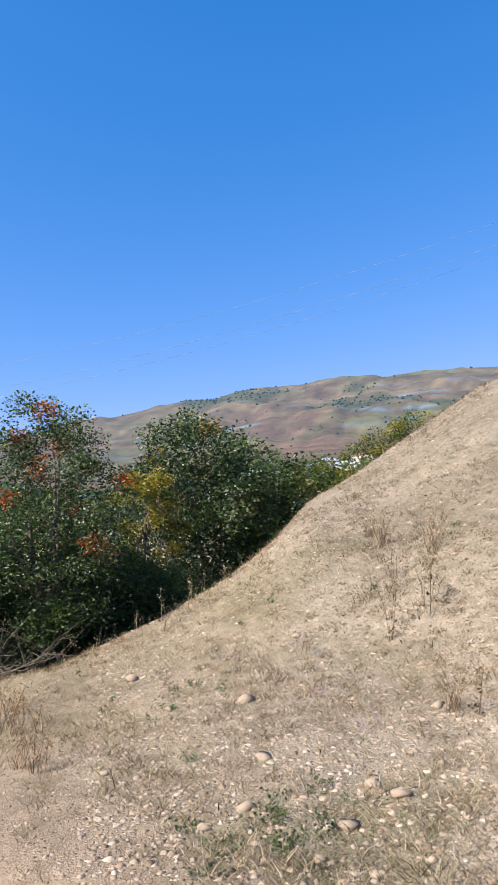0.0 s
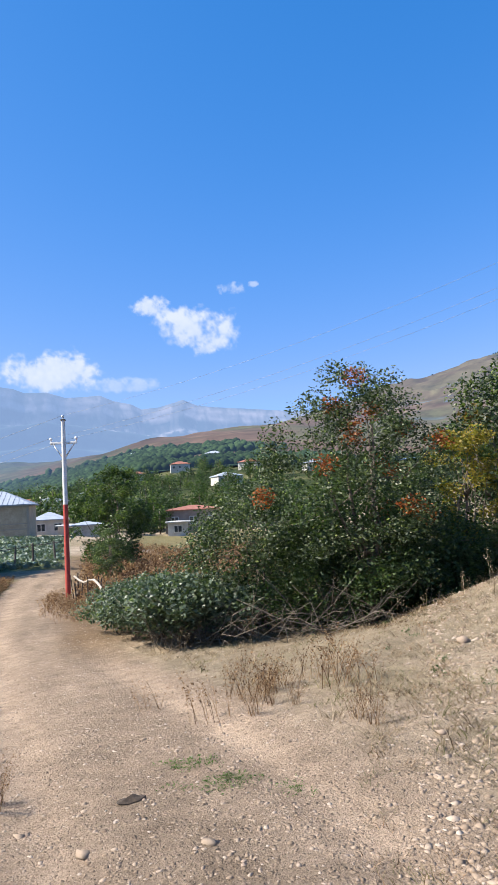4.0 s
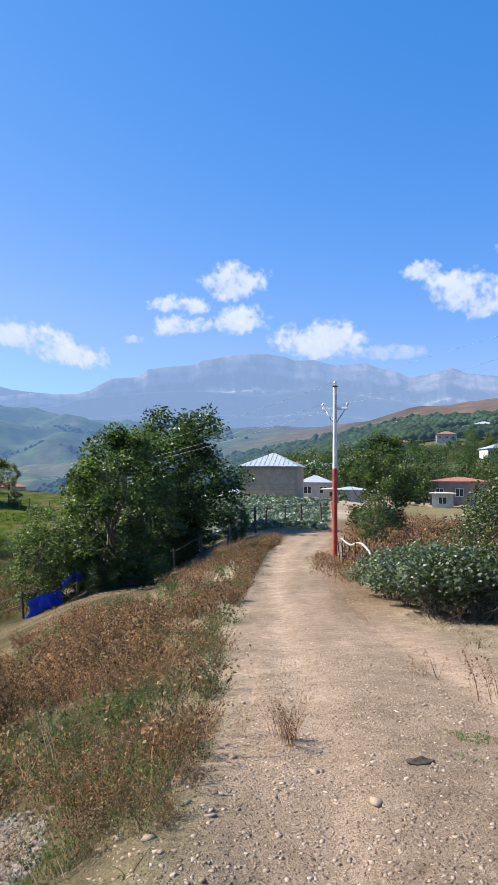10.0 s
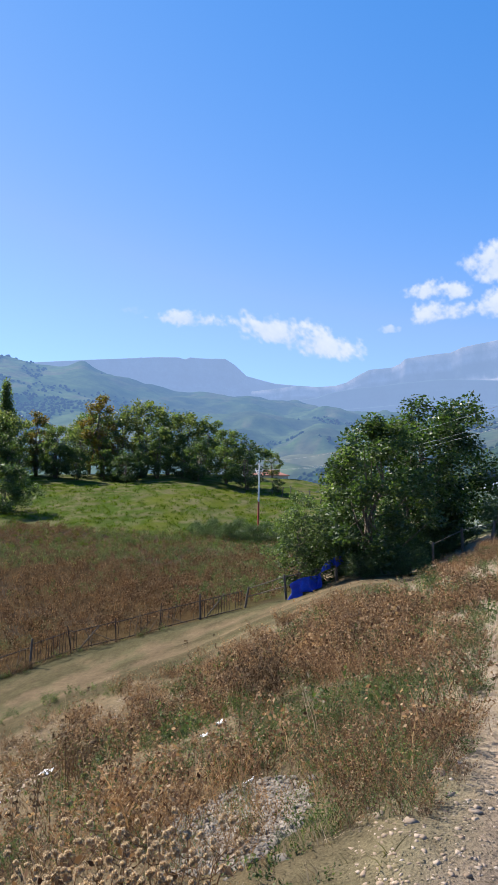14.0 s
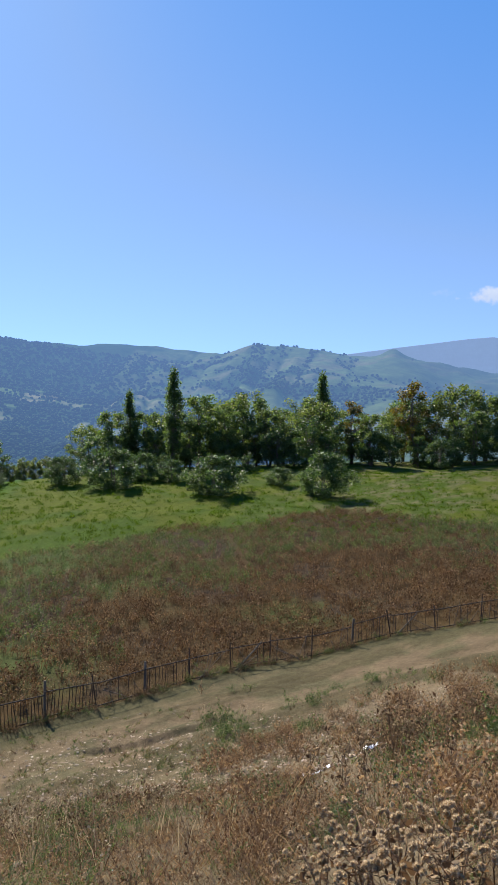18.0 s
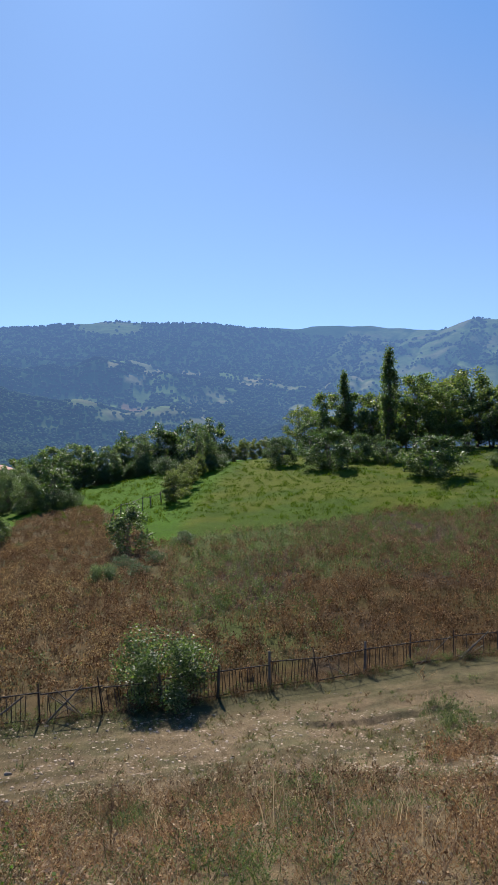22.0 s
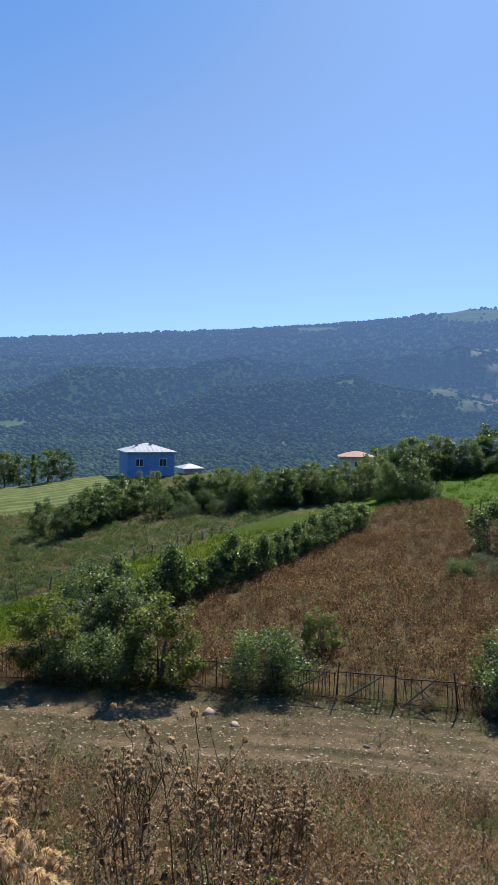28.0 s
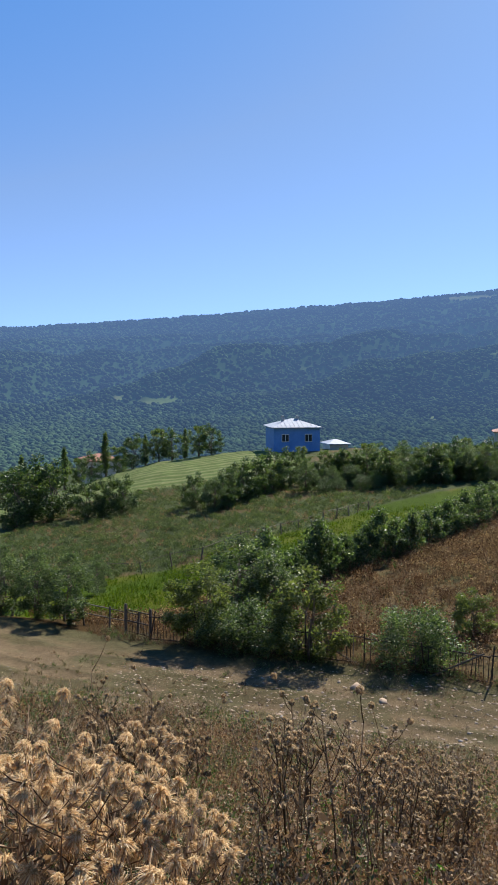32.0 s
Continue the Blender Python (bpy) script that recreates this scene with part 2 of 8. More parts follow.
def ground_material():
    """Dry soil: broad stains, crumbs, and small stones bedded in it, each of its own tone."""
    m, nt, b = nodes_of("ground")
    at = nt.nodes.new("ShaderNodeAttribute")
    at.attribute_name = "tone"
    fine, mid, broad = noise_out(nt, 70, 6, 0.75), noise_out(nt, 7.0, 7, 0.72), noise_out(nt, 0.5, 4, 0.6)
    co = nt.nodes.new("ShaderNodeTexCoord")
    col = mixed(nt, "MULTIPLY", 1.0, at.outputs["Color"], ramp(nt, fine, [(0.3, (0.55, 0.53, 0.5)), (0.5, (1.0, 1.0, 1.0)), (0.7, (1.42, 1.4, 1.37))]))
    col = mixed(nt, "MULTIPLY", 1.0, col, ramp(nt, mid, [(0.3, (0.74, 0.73, 0.71)), (0.5, (1.0, 1.0, 1.0)), (0.7, (1.24, 1.24, 1.23))]))
    col = mixed(nt, "MULTIPLY", 1.0, col, ramp(nt, broad, [(0.3, (0.87, 0.87, 0.87)), (0.7, (1.13, 1.13, 1.12))]))
    patch = ramp(nt, noise_out(nt, 2.2, 5, 0.65), [(0.35, (0.86, 0.86, 0.85)), (0.65, (1.13, 1.13, 1.12))])
    col = mixed(nt, "MULTIPLY", 1.0, col, patch)
    height = fine
    for scale, share, tone_hi in ((24.0, 0.62, 1.3), (55.0, 0.55, 1.35)):
        stone = add(nt, "ShaderNodeTexVoronoi", Scale=scale, Randomness=1.0)
        nt.links.new(co.outputs["Object"], stone.inputs["Vector"])
        inside = ramp(nt, stone.outputs["Distance"], [(0.22, (1, 1, 1)), (0.4, (0, 0, 0))])
        chosen = ramp(nt, stone.outputs["Color"], [(share, (0, 0, 0)), (share + 0.02, (1, 1, 1))])
        mask = mixed(nt, "MULTIPLY", 1.0, inside, chosen)
        tint = ramp(nt, stone.outputs["Color"], [(share, (tone_hi * 0.6,) * 3), (1.0, (tone_hi * 1.15, tone_hi * 1.14, tone_hi * 1.12))])
        col = mixed(nt, "MIX", mask, col, mixed(nt, "MULTIPLY", 1.0, col, tint))
        height = mixed(nt, "ADD", 0.8, height, mask)
    nt.links.new(col, b.inputs["Base Color"])
    b.inputs["Roughness"].default_value = 0.95
    b.inputs["Specular IOR Level"].default_value = 0.04
    bumped(nt, b, height, 1.0, 0.017)
    return m


def stone_material(name, stops):
    """Loose stones: each one of its own tone, dusty."""
    m, nt, b = nodes_of(name)
    g = nt.nodes.new("ShaderNodeNewGeometry")
    col = ramp(nt, g.outputs["Random Per Island"], stops)
    grain = noise_out(nt, 60, 4, 0.7)
    col = mixed(nt, "MULTIPLY", 1.0, col, ramp(nt, grain, [(0.25, (0.75, 0.75, 0.75)), (0.75, (1.2, 1.2, 1.2))]))
    nt.links.new(col, b.inputs["Base Color"])
    b.inputs["Roughness"].default_value = 0.95
    b.inputs["Specular IOR Level"].default_value = 0.2
    bumped(nt, b, grain, 0.4, 0.004)
    return m


M_ground = ground_material()
M_bark = surface("bark", (0.06, 0.045, 0.032), (0.17, 0.135, 0.1), 9, 70, 0.9, 0, 0.8, 0.02)
M_wood = surface("weathered_wood", (0.05, 0.04, 0.032), (0.15, 0.125, 0.1), 7, 90, 0.85, 0, 0.6, 0.006, 0.3)
M_rust = surface("rusted_iron", (0.02, 0.016, 0.014), (0.06, 0.042, 0.032), 12, 90, 0.8, 0.2, 0.4, 0.003, 0.25)
M_white = surface("pole_white", (0.55, 0.55, 0.53), (0.75, 0.75, 0.72), 4, 40, 0.6)
M_red = surface("pole_red", (0.3, 0.03, 0.022), (0.42, 0.06, 0.04), 4, 40, 0.6)
M_stone = stone_material("stone", [(0.0, (0.17, 0.123, 0.085)), (0.5, (0.275, 0.207, 0.147)), (0.9, (0.345, 0.272, 0.205)), (1.0, (0.42, 0.35, 0.28))])
M_wire = surface("wire", (0.2, 0.21, 0.23), (0.32, 0.33, 0.35), 4, 40, 0.6, 0.2)
M_block = surface("block_wall", (0.38, 0.29, 0.19), (0.52, 0.42, 0.29), 1.5, 12, 0.9, 0, 0.5, 0.02)
M_tin = surface("tin_roof", (0.24, 0.27, 0.32), (0.34, 0.38, 0.43), 1.2, 20, 0.7, 0.0)
M_tile = surface("red_roof", (0.2, 0.075, 0.05), (0.33, 0.13, 0.085), 1.5, 20, 0.8)
M_plaster = surface("pale_wall", (0.4, 0.37, 0.32), (0.56, 0.53, 0.47), 0.9, 15, 0.85)
M_blue = surface("blue_wall", (0.09, 0.23, 0.5), (0.13, 0.3, 0.6), 0.9, 15, 0.7)
M_glass = surface("window_glass", (0.02, 0.025, 0.03), (0.05, 0.06, 0.07), 3, 20, 0.1)
M_tarp = surface("blue_tarp", (0.008, 0.03, 0.32), (0.02, 0.07, 0.55), 3, 30, 0.4, 0, 0.5, 0.01)
M_concrete = surface("concrete", (0.3, 0.29, 0.27), (0.46, 0.45, 0.42), 2, 30, 0.9)
M_snow = surface("white_litter", (0.6, 0.6, 0.62), (0.85, 0.85, 0.87), 6, 40, 0.5)

# ---- the lie of the land: sections along bearings from the standpoint ----
SECTIONS = {
    -180: "0:-1.5 5:-1.3 20:2 60:8 300:40 700:80",
    -110: "0:-1.5 4:-1.3 10:0.8 20:4 60:9 300:30 700:60",
    -66: "0:-1.5 3.5:-1.5 6:-1.1 10:1.0 14:2.9 18:3.4 25:3.1 40:2.5 120:4 300:24 450:42 700:60",
    -58: "0:-1.5 3.5:-1.52 6.5:-1.2 10:0.3 13.5:1.58 16:1.75 20:1.0 40:-0.8 60:0 120:3 300:24 450:42 700:60",
    -51: "0:-1.5 3.5:-1.52 7:-1.2 10:0.1 12.5:0.62 14.5:0.35 19:-0.9 40:-2 100:1 300:22 450:40 700:58",
    -46: "0:-1.5 4:-1.5 7.5:-1.25 10:-0.55 11.2:-0.42 13:-0.9 18:-2.2 40:-3 100:0 300:19 450:36 700:50",
    -39: "0:-1.5 4:-1.5 8:-1.38 10.2:-1.12 12:-1.6 16:-2.4 40:-3.3 100:-1.5 300:13 450:26 700:40",
    -30: "0:-1.5 4:-1.5 8:-1.62 9.2:-1.63 11:-1.95 20:-2.5 40:-3.2 100:-2 300:10 450:20 700:30",
    -22: "0:-1.5 4:-1.5 10:-2.0 20:-2.6 40:-3.5 100:-4.6 150:-4 300:11 450:24 700:35",
    -13: "0:-1.5 4:-1.52 10.8:-2.16 20:-2.8 40:-3.6 100:-5.0 150:-4.6 300:10 450:24 700:35",
    -5: "0:-1.5 4:-1.55 10:-2.1 26:-3.16 40:-3.3 90:-3.2 130:-4 300:5 450:14 700:20",
    1: "0:-1.5 4:-1.58 10:-2.12 22:-2.95 38:-3.25 60:-3.2 90:-2.65 130:-4 300:2 450:4 700:0",
    5: "0:-1.5 3:-1.5 6:-1.85 12:-2.4 24:-3.2 38:-4.1 60:-3.7 90:-2.7 130:-5 300:-20 700:-30",
    10: "0:-1.5 3:-1.5 5:-1.9 10:-2.65 20:-3.7 28:-4.5 43:-5.95 60:-5.2 90:-4 130:-6 300:-30 700:-40",
    15: "0:-1.5 2:-1.5 4:-1.85 10:-2.9 20:-4.2 32:-4.95 43:-6.2 60:-6.2 90:-5 120:-4.5 300:-35 700:-50",
    20: "0:-1.5 2:-1.5 4:-2.0 10:-3.3 20:-5.0 30.5:-5.9 45:-6.8 67:-7.3 92:-5.2 115:-2.6 150:-4 300:-40 700:-55",
    29: "0:-1.5 2:-1.6 4:-2.2 8:-3.4 15:-5.6 22:-6.9 31:-7.3 45:-7.4 65:-6.9 90:-4.2 115:-1.8 150:-4 300:-40 700:-60",
    45: "0:-1.5 2:-1.7 4:-2.5 8:-4.1 13:-6.3 18:-7.9 23:-8.5 28.6:-8.9 45:-8.6 66:-6.5 80:-5.4 102:-3.1 120:-3 160:-8 300:-45 700:-60",
    61: "0:-1.5 2:-1.75 4:-2.6 8:-4.4 12:-6.4 16:-8.0 19:-8.6 24:-8.95 40:-8.8 58:-7.9 84:-5.6 100:-3.6 130:-4.5 160:-9 300:-48 700:-60",
    75: "0:-1.5 2:-1.75 4:-2.65 8:-4.5 12:-6.6 15:-8.1 18:-8.6 21.8:-8.9 36:-8.9 52:-8.5 70:-7.6 95:-6 118:-7 150:-13 300:-48 700:-60",
    88: "0:-1.5 2:-1.75 4:-2.65 8:-4.5 12:-6.7 15:-8.1 18:-8.55 21:-8.7 40:-9.4 60:-9.9 75:-9.7 90:-9.5 130:-14 300:-48 700:-60",
    100: "0:-1.5 2:-1.75 4:-2.65 8:-4.5 12:-6.6 15:-8.1 18:-8.55 21.3:-8.68 34:-10 48:-10.6 68:-11.6 90:-11.2 125:-10.2 150:-14 300:-48 700:-60",
    110: "0:-1.5 2:-1.7 4:-2.55 8:-4.3 12:-6.3 16:-8.1 19:-8.5 22.3:-8.7 33:-10.2 45:-11.2 60:-12 85:-12.3 105:-11.2 122:-10.6 150:-15 300:-50 700:-60",
    118: "0:-1.5 2:-1.7 4:-2.5 8:-4.1 13:-6.3 17:-8 20:-8.5 23.8:-8.85 33:-11 47:-12.7 66:-13.2 85:-13.6 106:-12.6 125:-13 160:-20 300:-50 700:-60",
    129: "0:-1.5 2:-1.65 4:-2.4 8:-3.8 14:-6.2 19:-8 23:-8.4 27:-8.6 34:-11 46:-13 70:-14.2 100:-17 160:-25 300:-50 700:-60",
    150: "0:-1.5 2:-1.6 4:-2 10:-3.5 20:-6 40:-10 100:-18 300:-45 700:-60",
}
LOGR = np.linspace(math.log(0.3), math.log(4900), 420)
RADII = np.exp(LOGR)


def section_table(sections, azs, radii, blur_a=2, blur_r=3):
    """Heights over bearings x radii, between the sections, with the breaks rounded off."""
    keys = np.array(sorted(sections))
    prof = []
    for k in keys:
        pr = np.array([[float(q) for q in s.split(":")] for s in sections[k].split()])
        prof.append(np.interp(radii, pr[:, 0], pr[:, 1]))
    prof = np.array(prof)
    tab = np.array([np.interp(azs, keys, prof[:, j]) for j in range(len(radii))]).T
    for _ in range(blur_a):
        tab = np.concatenate([tab[:1], (tab[:-2] + 2 * tab[1:-1] + tab[2:]) / 4, tab[-1:]])
    for _ in range(blur_r):
        tab = np.concatenate([tab[:, :1], (tab[:, :-2] + 2 * tab[:, 1:-1] + tab[:, 2:]) / 4, tab[:, -1:]], 1)
    return tab


TAB_AZ = np.arange(-180, 180.01, 1.0)
SECTIONS[180] = SECTIONS[-180]
TAB = section_table(SECTIONS, TAB_AZ, RADII)


def ground_z(x, y, rough=True):
    """Height of the ground; x and y may be arrays."""
    x, y = np.asarray(x, float), np.asarray(y, float)
    r = np.hypot(x, y)
    az = np.degrees(np.arctan2(-x, y))
    fa = np.clip(az + 180, 0, 359.999)
    fr = np.clip((np.log(np.maximum(r, 0.31)) - LOGR[0]) / (LOGR[1] - LOGR[0]), 0, len(LOGR) - 1.001)
    ia, ir = fa.astype(int), fr.astype(int)
    ta, tr = fa - ia, fr - ir
    z = (TAB[ia, ir] * (1 - ta) + TAB[ia + 1, ir] * ta) * (1 - tr) + (TAB[ia, ir + 1] * (1 - ta) + TAB[ia + 1, ir + 1] * ta) * tr
    if rough:
        amp = 0.05 + 0.12 * step(10, 40, r) + 1.2 * step(80, 400, r)
        z = z + 0.8 * (fbm(x * 0.1, y * 0.1, 13, 3) - 0.5) * step(62, 76, r) * step(125, 112, r) * step(18, 24, az) * step(70, 60, az)
        near = 1 - 0.9 * road_mask(x, y)
        z = z + amp * near * (fbm(x * 0.35, y * 0.35, 3) - 0.5) * 2 + 0.05 * near * (fbm(x * 2.2, y * 2.2, 8, 3) - 0.5) * step(60, 25, r)
        wheel = np.exp(-((np.abs(road_offset(x, y)) - 0.72) / 0.22) ** 2)
        ridge, off_track = track_ridges(x, y)
        z = z - 0.035 * wheel - 0.15 * rut_depth(x, y) + 0.08 * ridge * step(3.6, 2.4, np.abs(off_track))
    return z


ROAD = np.array([[3.2, -30], [2.2, -12], [1.4, -4], [1.1, 0], [1.05, 4], [0.85, 8], [0.65, 13], [0.65, 20], [0.9, 28], [1.8, 37], [4.2, 46], [9, 54], [18, 62]], float)


def line_offset(x, y, pts):
    """Signed distance from a line of points."""
    best = np.full(np.shape(x), 1e9)
    for (ax, ay), (bx, by) in zip(pts[:-1], pts[1:]):
        dx, dy = bx - ax, by - ay
        L2 = dx * dx + dy * dy
        t = np.clip(((x - ax) * dx + (y - ay) * dy) / L2, 0, 1)
        px, py = x - ax - t * dx, y - ay - t * dy
        d = np.hypot(px, py) * np.sign(px * dy - py * dx + 1e-12)
        best = np.where(np.abs(d) < np.abs(best), d, best)
    return best


def road_offset(x, y):
    return line_offset(np.asarray(x, float), np.asarray(y, float), ROAD)


def road_mask(x, y):
    wob = 0.5 * (fbm(np.asarray(x) * 0.9, np.asarray(y) * 0.9, 21, 3) - 0.5)
    return step(1.5, 1.05, np.abs(road_offset(x, y)) + wob)


TRACK = np.array([[-17.6, -30], [-17.2, -10], [-17, 0], [-17, 10], [-16.3, 17], [-14, 22], [-11, 25], [-7.5, 26], [-3, 30], [0, 34]], float)
RUT = np.array([[-18.7, 1.0], [-18.5, 3.6], [-18.36, 7.4], [-17.7, 9.3], [-17.2, 10.9], [-16.9, 13.5]], float)


def rut_depth(x, y):
    """A washed-out wheel rut along the lower track: a sharp far edge, running out towards the near side."""
    x, y = np.asarray(x, float), np.asarray(y, float)
    d = line_offset(x, y, RUT) + 0.5 * (vnoise(y * 0.8, y * 0, 4) - 0.5) + 0.15 * (vnoise(y * 4, y * 0, 5) - 0.5)
    return step(-0.1, 0.08, d) * np.exp(-np.maximum(d, 0) / 0.8) * step(4.5, 6.5, y) * step(14.5, 12, y) * step(0.25, 0.5, vnoise(y * 0.5, y * 0, 14))


def track_ridges(x, y):
    """Low ridges that wheels have left along the lower track."""
    d = line_offset(np.asarray(x, float), np.asarray(y, float), TRACK)
    return (fbm(d * 1.7 + 40, np.asarray(y, float) * 0.13, 45, 3) - 0.5) * 2, d


FENCE = np.array([[-21, -22], [-21, 0], [-21, 12], [-20.6, 18], [-18.6, 23.2], [-14.6, 27], [-12.6, 28], [-10.7, 28.4]], float)


def beyond_fence(x, y):
    """1 in the fields on the far side of the lower fence."""
    az = np.degrees(np.arctan2(-x, y))
    fx = np.interp(y, FENCE[:, 1], FENCE[:, 0])
    return ((x < fx) & (az > 14) & (az < 150)).astype(float)


def field_edge(az):
    """How far the brown field reaches along a bearing."""
    return np.interp(az, [20, 27, 43, 51, 56, 61, 76, 78, 82, 86, 88, 90, 94, 99, 113, 125, 150], [58, 62, 68, 60, 62, 57, 50, 60, 78, 75, 66, 60, 54, 47, 33.5, 29, 28])


def tones(x, y):
    """Base colour of the soil and its growth, darkened by bearing towards the sun."""
    r = np.hypot(x, y)
    az = np.degrees(np.arctan2(-x, y))
    n1, n2, n3 = fbm(x * 0.25, y * 0.25, 31), fbm(x * 0.9, y * 0.9, 41), fbm(x * 0.06, y * 0.06, 51)

    def c(*v):
        return np.array(v)[None, :]

    def blend(base, col, w):
        w = np.clip(w, 0, 1)[:, None]
        return base * (1 - w) + col * w

    col = blend(np.repeat(c(0.45, 0.365, 0.275), len(x), 0), c(0.33, 0.265, 0.185), step(0.4, 0.65, n1))
    col = blend(col, c(0.22, 0.2, 0.11), 0.45 * step(0.56, 0.75, n2))
    # soil darkened on the sunward side: its back-lit look is put into the colour
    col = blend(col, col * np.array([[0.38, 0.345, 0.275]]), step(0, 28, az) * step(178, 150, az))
    # slightly lower tone along the right-hand bearings
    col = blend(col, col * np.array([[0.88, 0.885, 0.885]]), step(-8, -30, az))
    # bare reddish bank on the hillside
    col = blend(col, c(0.34, 0.275, 0.205), step(-46, -60, az) * step(6, 11, r) * step(0.35, 0.6, n1))
    # tone lowered further on the outer right-hand slope
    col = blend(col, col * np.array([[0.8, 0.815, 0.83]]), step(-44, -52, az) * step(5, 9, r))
    # weedy strip between the road and the bank
    weedy = step(5, 12, az) * step(60, 48, az) * step(2.5, 4, r) * step(26, 20, r)
    col = blend(col, c(0.165, 0.125, 0.076), 0.85 * weedy)
    # lower track
    tr = np.abs(line_offset(x, y, TRACK))
    col = blend(col, c(0.15, 0.11, 0.066), 0.85 * step(3.6, 2.2, tr + 1.5 * (n2 - 0.5)))
    col = blend(col, c(0.085, 0.088, 0.042), 0.6 * step(0.46, 0.62, n2) * step(5, 2, tr))
    ridge, off_track = track_ridges(x, y)
    near_track = step(4.2, 2.6, np.abs(off_track))
    col = blend(col, c(0.19, 0.14, 0.085), 0.45 * near_track * step(-0.02, -0.22, ridge + 0.8 * (n2 - 0.5)))
    col = blend(col, c(0.085, 0.07, 0.036), 0.75 * near_track * step(0.05, 0.25, ridge + 0.5 * (n2 - 0.5)))
    # dark green-brown growth along the fence, with its foot shadow painted in
    hem = np.abs(line_offset(x, y, FENCE))
    col = blend(col, c(0.07, 0.068, 0.032), 0.85 * step(2.4, 0.5, hem + 1.6 * (n2 - 0.5)))
    # gravel road and the trodden place beside it
    col = blend(col, c(0.39, 0.297, 0.213), 0.75 * step(-4, -12, az) * step(-52, -30, az) * step(8.5, 5, r + 2 * (n1 - 0.5)))
    off = np.abs(road_offset(x, y))
    lane = np.exp(-((off - 0.72) / 0.3) ** 2)[:, None]
    gravel = c(0.325, 0.245, 0.177) * (1 - lane) + c(0.4, 0.3, 0.217) * lane
    worn = fbm(road_offset(x, y) * 2.6, y * 0.35, 47, 3)[:, None]
    gravel = gravel * (0.72 + 0.56 * worn)
    col = blend(col, gravel, road_mask(x, y))
    verge = step(3.0, 1.6, np.abs(road_offset(x, y)))
    col = blend(col, c(0.17, 0.155, 0.08), 0.2 * verge * (1 - road_mask(x, y)) * step(0.5, 0.65, n2))
    # fields past the lower fence
    bf = beyond_fence(x, y)
    brown = blend(np.repeat(c(0.064, 0.04, 0.016), len(x), 0), c(0.07, 0.09, 0.026), step(0.42, 0.56, n3) * step(80, 72, az))
    brown = blend(brown, c(0.055, 0.038, 0.024), step(0.5, 0.7, n1))
    brown = blend(brown, c(0.11, 0.078, 0.038), 0.85 * step(70, 78, az) * step(0.38, 0.55, n3))
    brown = blend(brown, c(0.07, 0.075, 0.03), step(70, 78, az) * step(0.56, 0.66, n2) * 0.7)
    edge = field_edge(az)
    grass = blend(np.repeat(c(0.044, 0.078, 0.004), len(x), 0), c(0.076, 0.094, 0.007), step(0.4, 0.65, n1))
    grass = blend(grass, c(0.12, 0.115, 0.05), step(55, 40, az) * step(0.4, 0.7, n2))
    grass = blend(grass, c(0.048, 0.108, 0.004), step(72, 74, az + (r - 62) * 0.12) * step(90, 86, az))
    out = r + 3 * (n1 - 0.5)
    fields = blend(brown, grass, step(-1, 1, out - edge))
    # strips to the south: grass, then a rough field, then a mown rise
    second = np.interp(az, [88, 99, 104, 114, 123, 135], [80, 68, 57, 48, 46, 45])
    rough = blend(np.repeat(c(0.06, 0.075, 0.03), len(x), 0), c(0.11, 0.08, 0.04), step(0.55, 0.7, n1))
    fields = blend(fields, rough, step(86, 90, az) * step(-0.5, 0.5, r - second))
    mown = blend(np.repeat(c(0.1, 0.14, 0.042), len(x), 0), c(0.2, 0.215, 0.095), step(0.2, 0.8, np.sin(r * 2.5 + 2.2 * np.sin(az * 0.5))))
    fields = blend(fields, mown, step(104, 108, az) * step(90, 93, r))
    col = blend(col, fields, bf)
    # far side of the road: dry meadow, cabbage field, yards
    meadow = step(10, 14, r) * step(-3, -6, az) * step(-45, -38, az)
    col = blend(col, c(0.17, 0.11, 0.06), 0.8 * meadow * step(60, 50, r))
    cab = (az < 9) & (az > -4.2) & (r > 42) & (r < 86)
    col = blend(col, c(0.1, 0.13, 0.06), 0.9 * cab)
    yard = (az < -9.5) & (az > -20) & (r > 66) & (r < 112)
    col = blend(col, c(0.19, 0.165, 0.075), 0.9 * yard)
    far = step(110, 160, r)
    col = blend(col, blend(np.repeat(c(0.045, 0.06, 0.025), len(x), 0), c(0.13, 0.13, 0.06), step(0.5, 0.68, n3)), far)
    return col * 0.76


def polar_sheet(azs, radii, zfun):
    A, R = np.meshgrid(np.radians(azs), radii, indexing="ij")
    X, Y = -R * np.sin(A), R * np.cos(A)
    V = np.stack([X, Y, zfun(X.ravel(), Y.ravel()).reshape(X.shape)], -1).reshape(-1, 3)
    n, m = X.shape
    i, j = np.meshgrid(np.arange(n - 1), np.arange(m - 1), indexing="ij")
    F = np.stack([i * m + j, i * m + j + 1, (i + 1) * m + j + 1, (i + 1) * m + j], -1).reshape(-1, 4)
    return V, F


def build_ground():
    azs = np.r_[np.arange(-180, -76, 4.0), np.arange(-76, 140, 0.4), np.arange(140, 180.1, 4.0)]
    rad = np.r_[np.r_[0.01, np.geomspace(0.3, 10, 110)], np.geomspace(10.15, 26, 170), np.geomspace(26.6, 88, 65), np.arange(89, 124, 0.6), np.geomspace(125, 200, 26), np.geomspace(206, 4900, 60)]
    V, F = polar_sheet(azs, rad, ground_z)
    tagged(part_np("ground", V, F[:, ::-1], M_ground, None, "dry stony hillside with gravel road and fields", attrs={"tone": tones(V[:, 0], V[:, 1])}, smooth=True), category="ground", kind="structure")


build_ground()

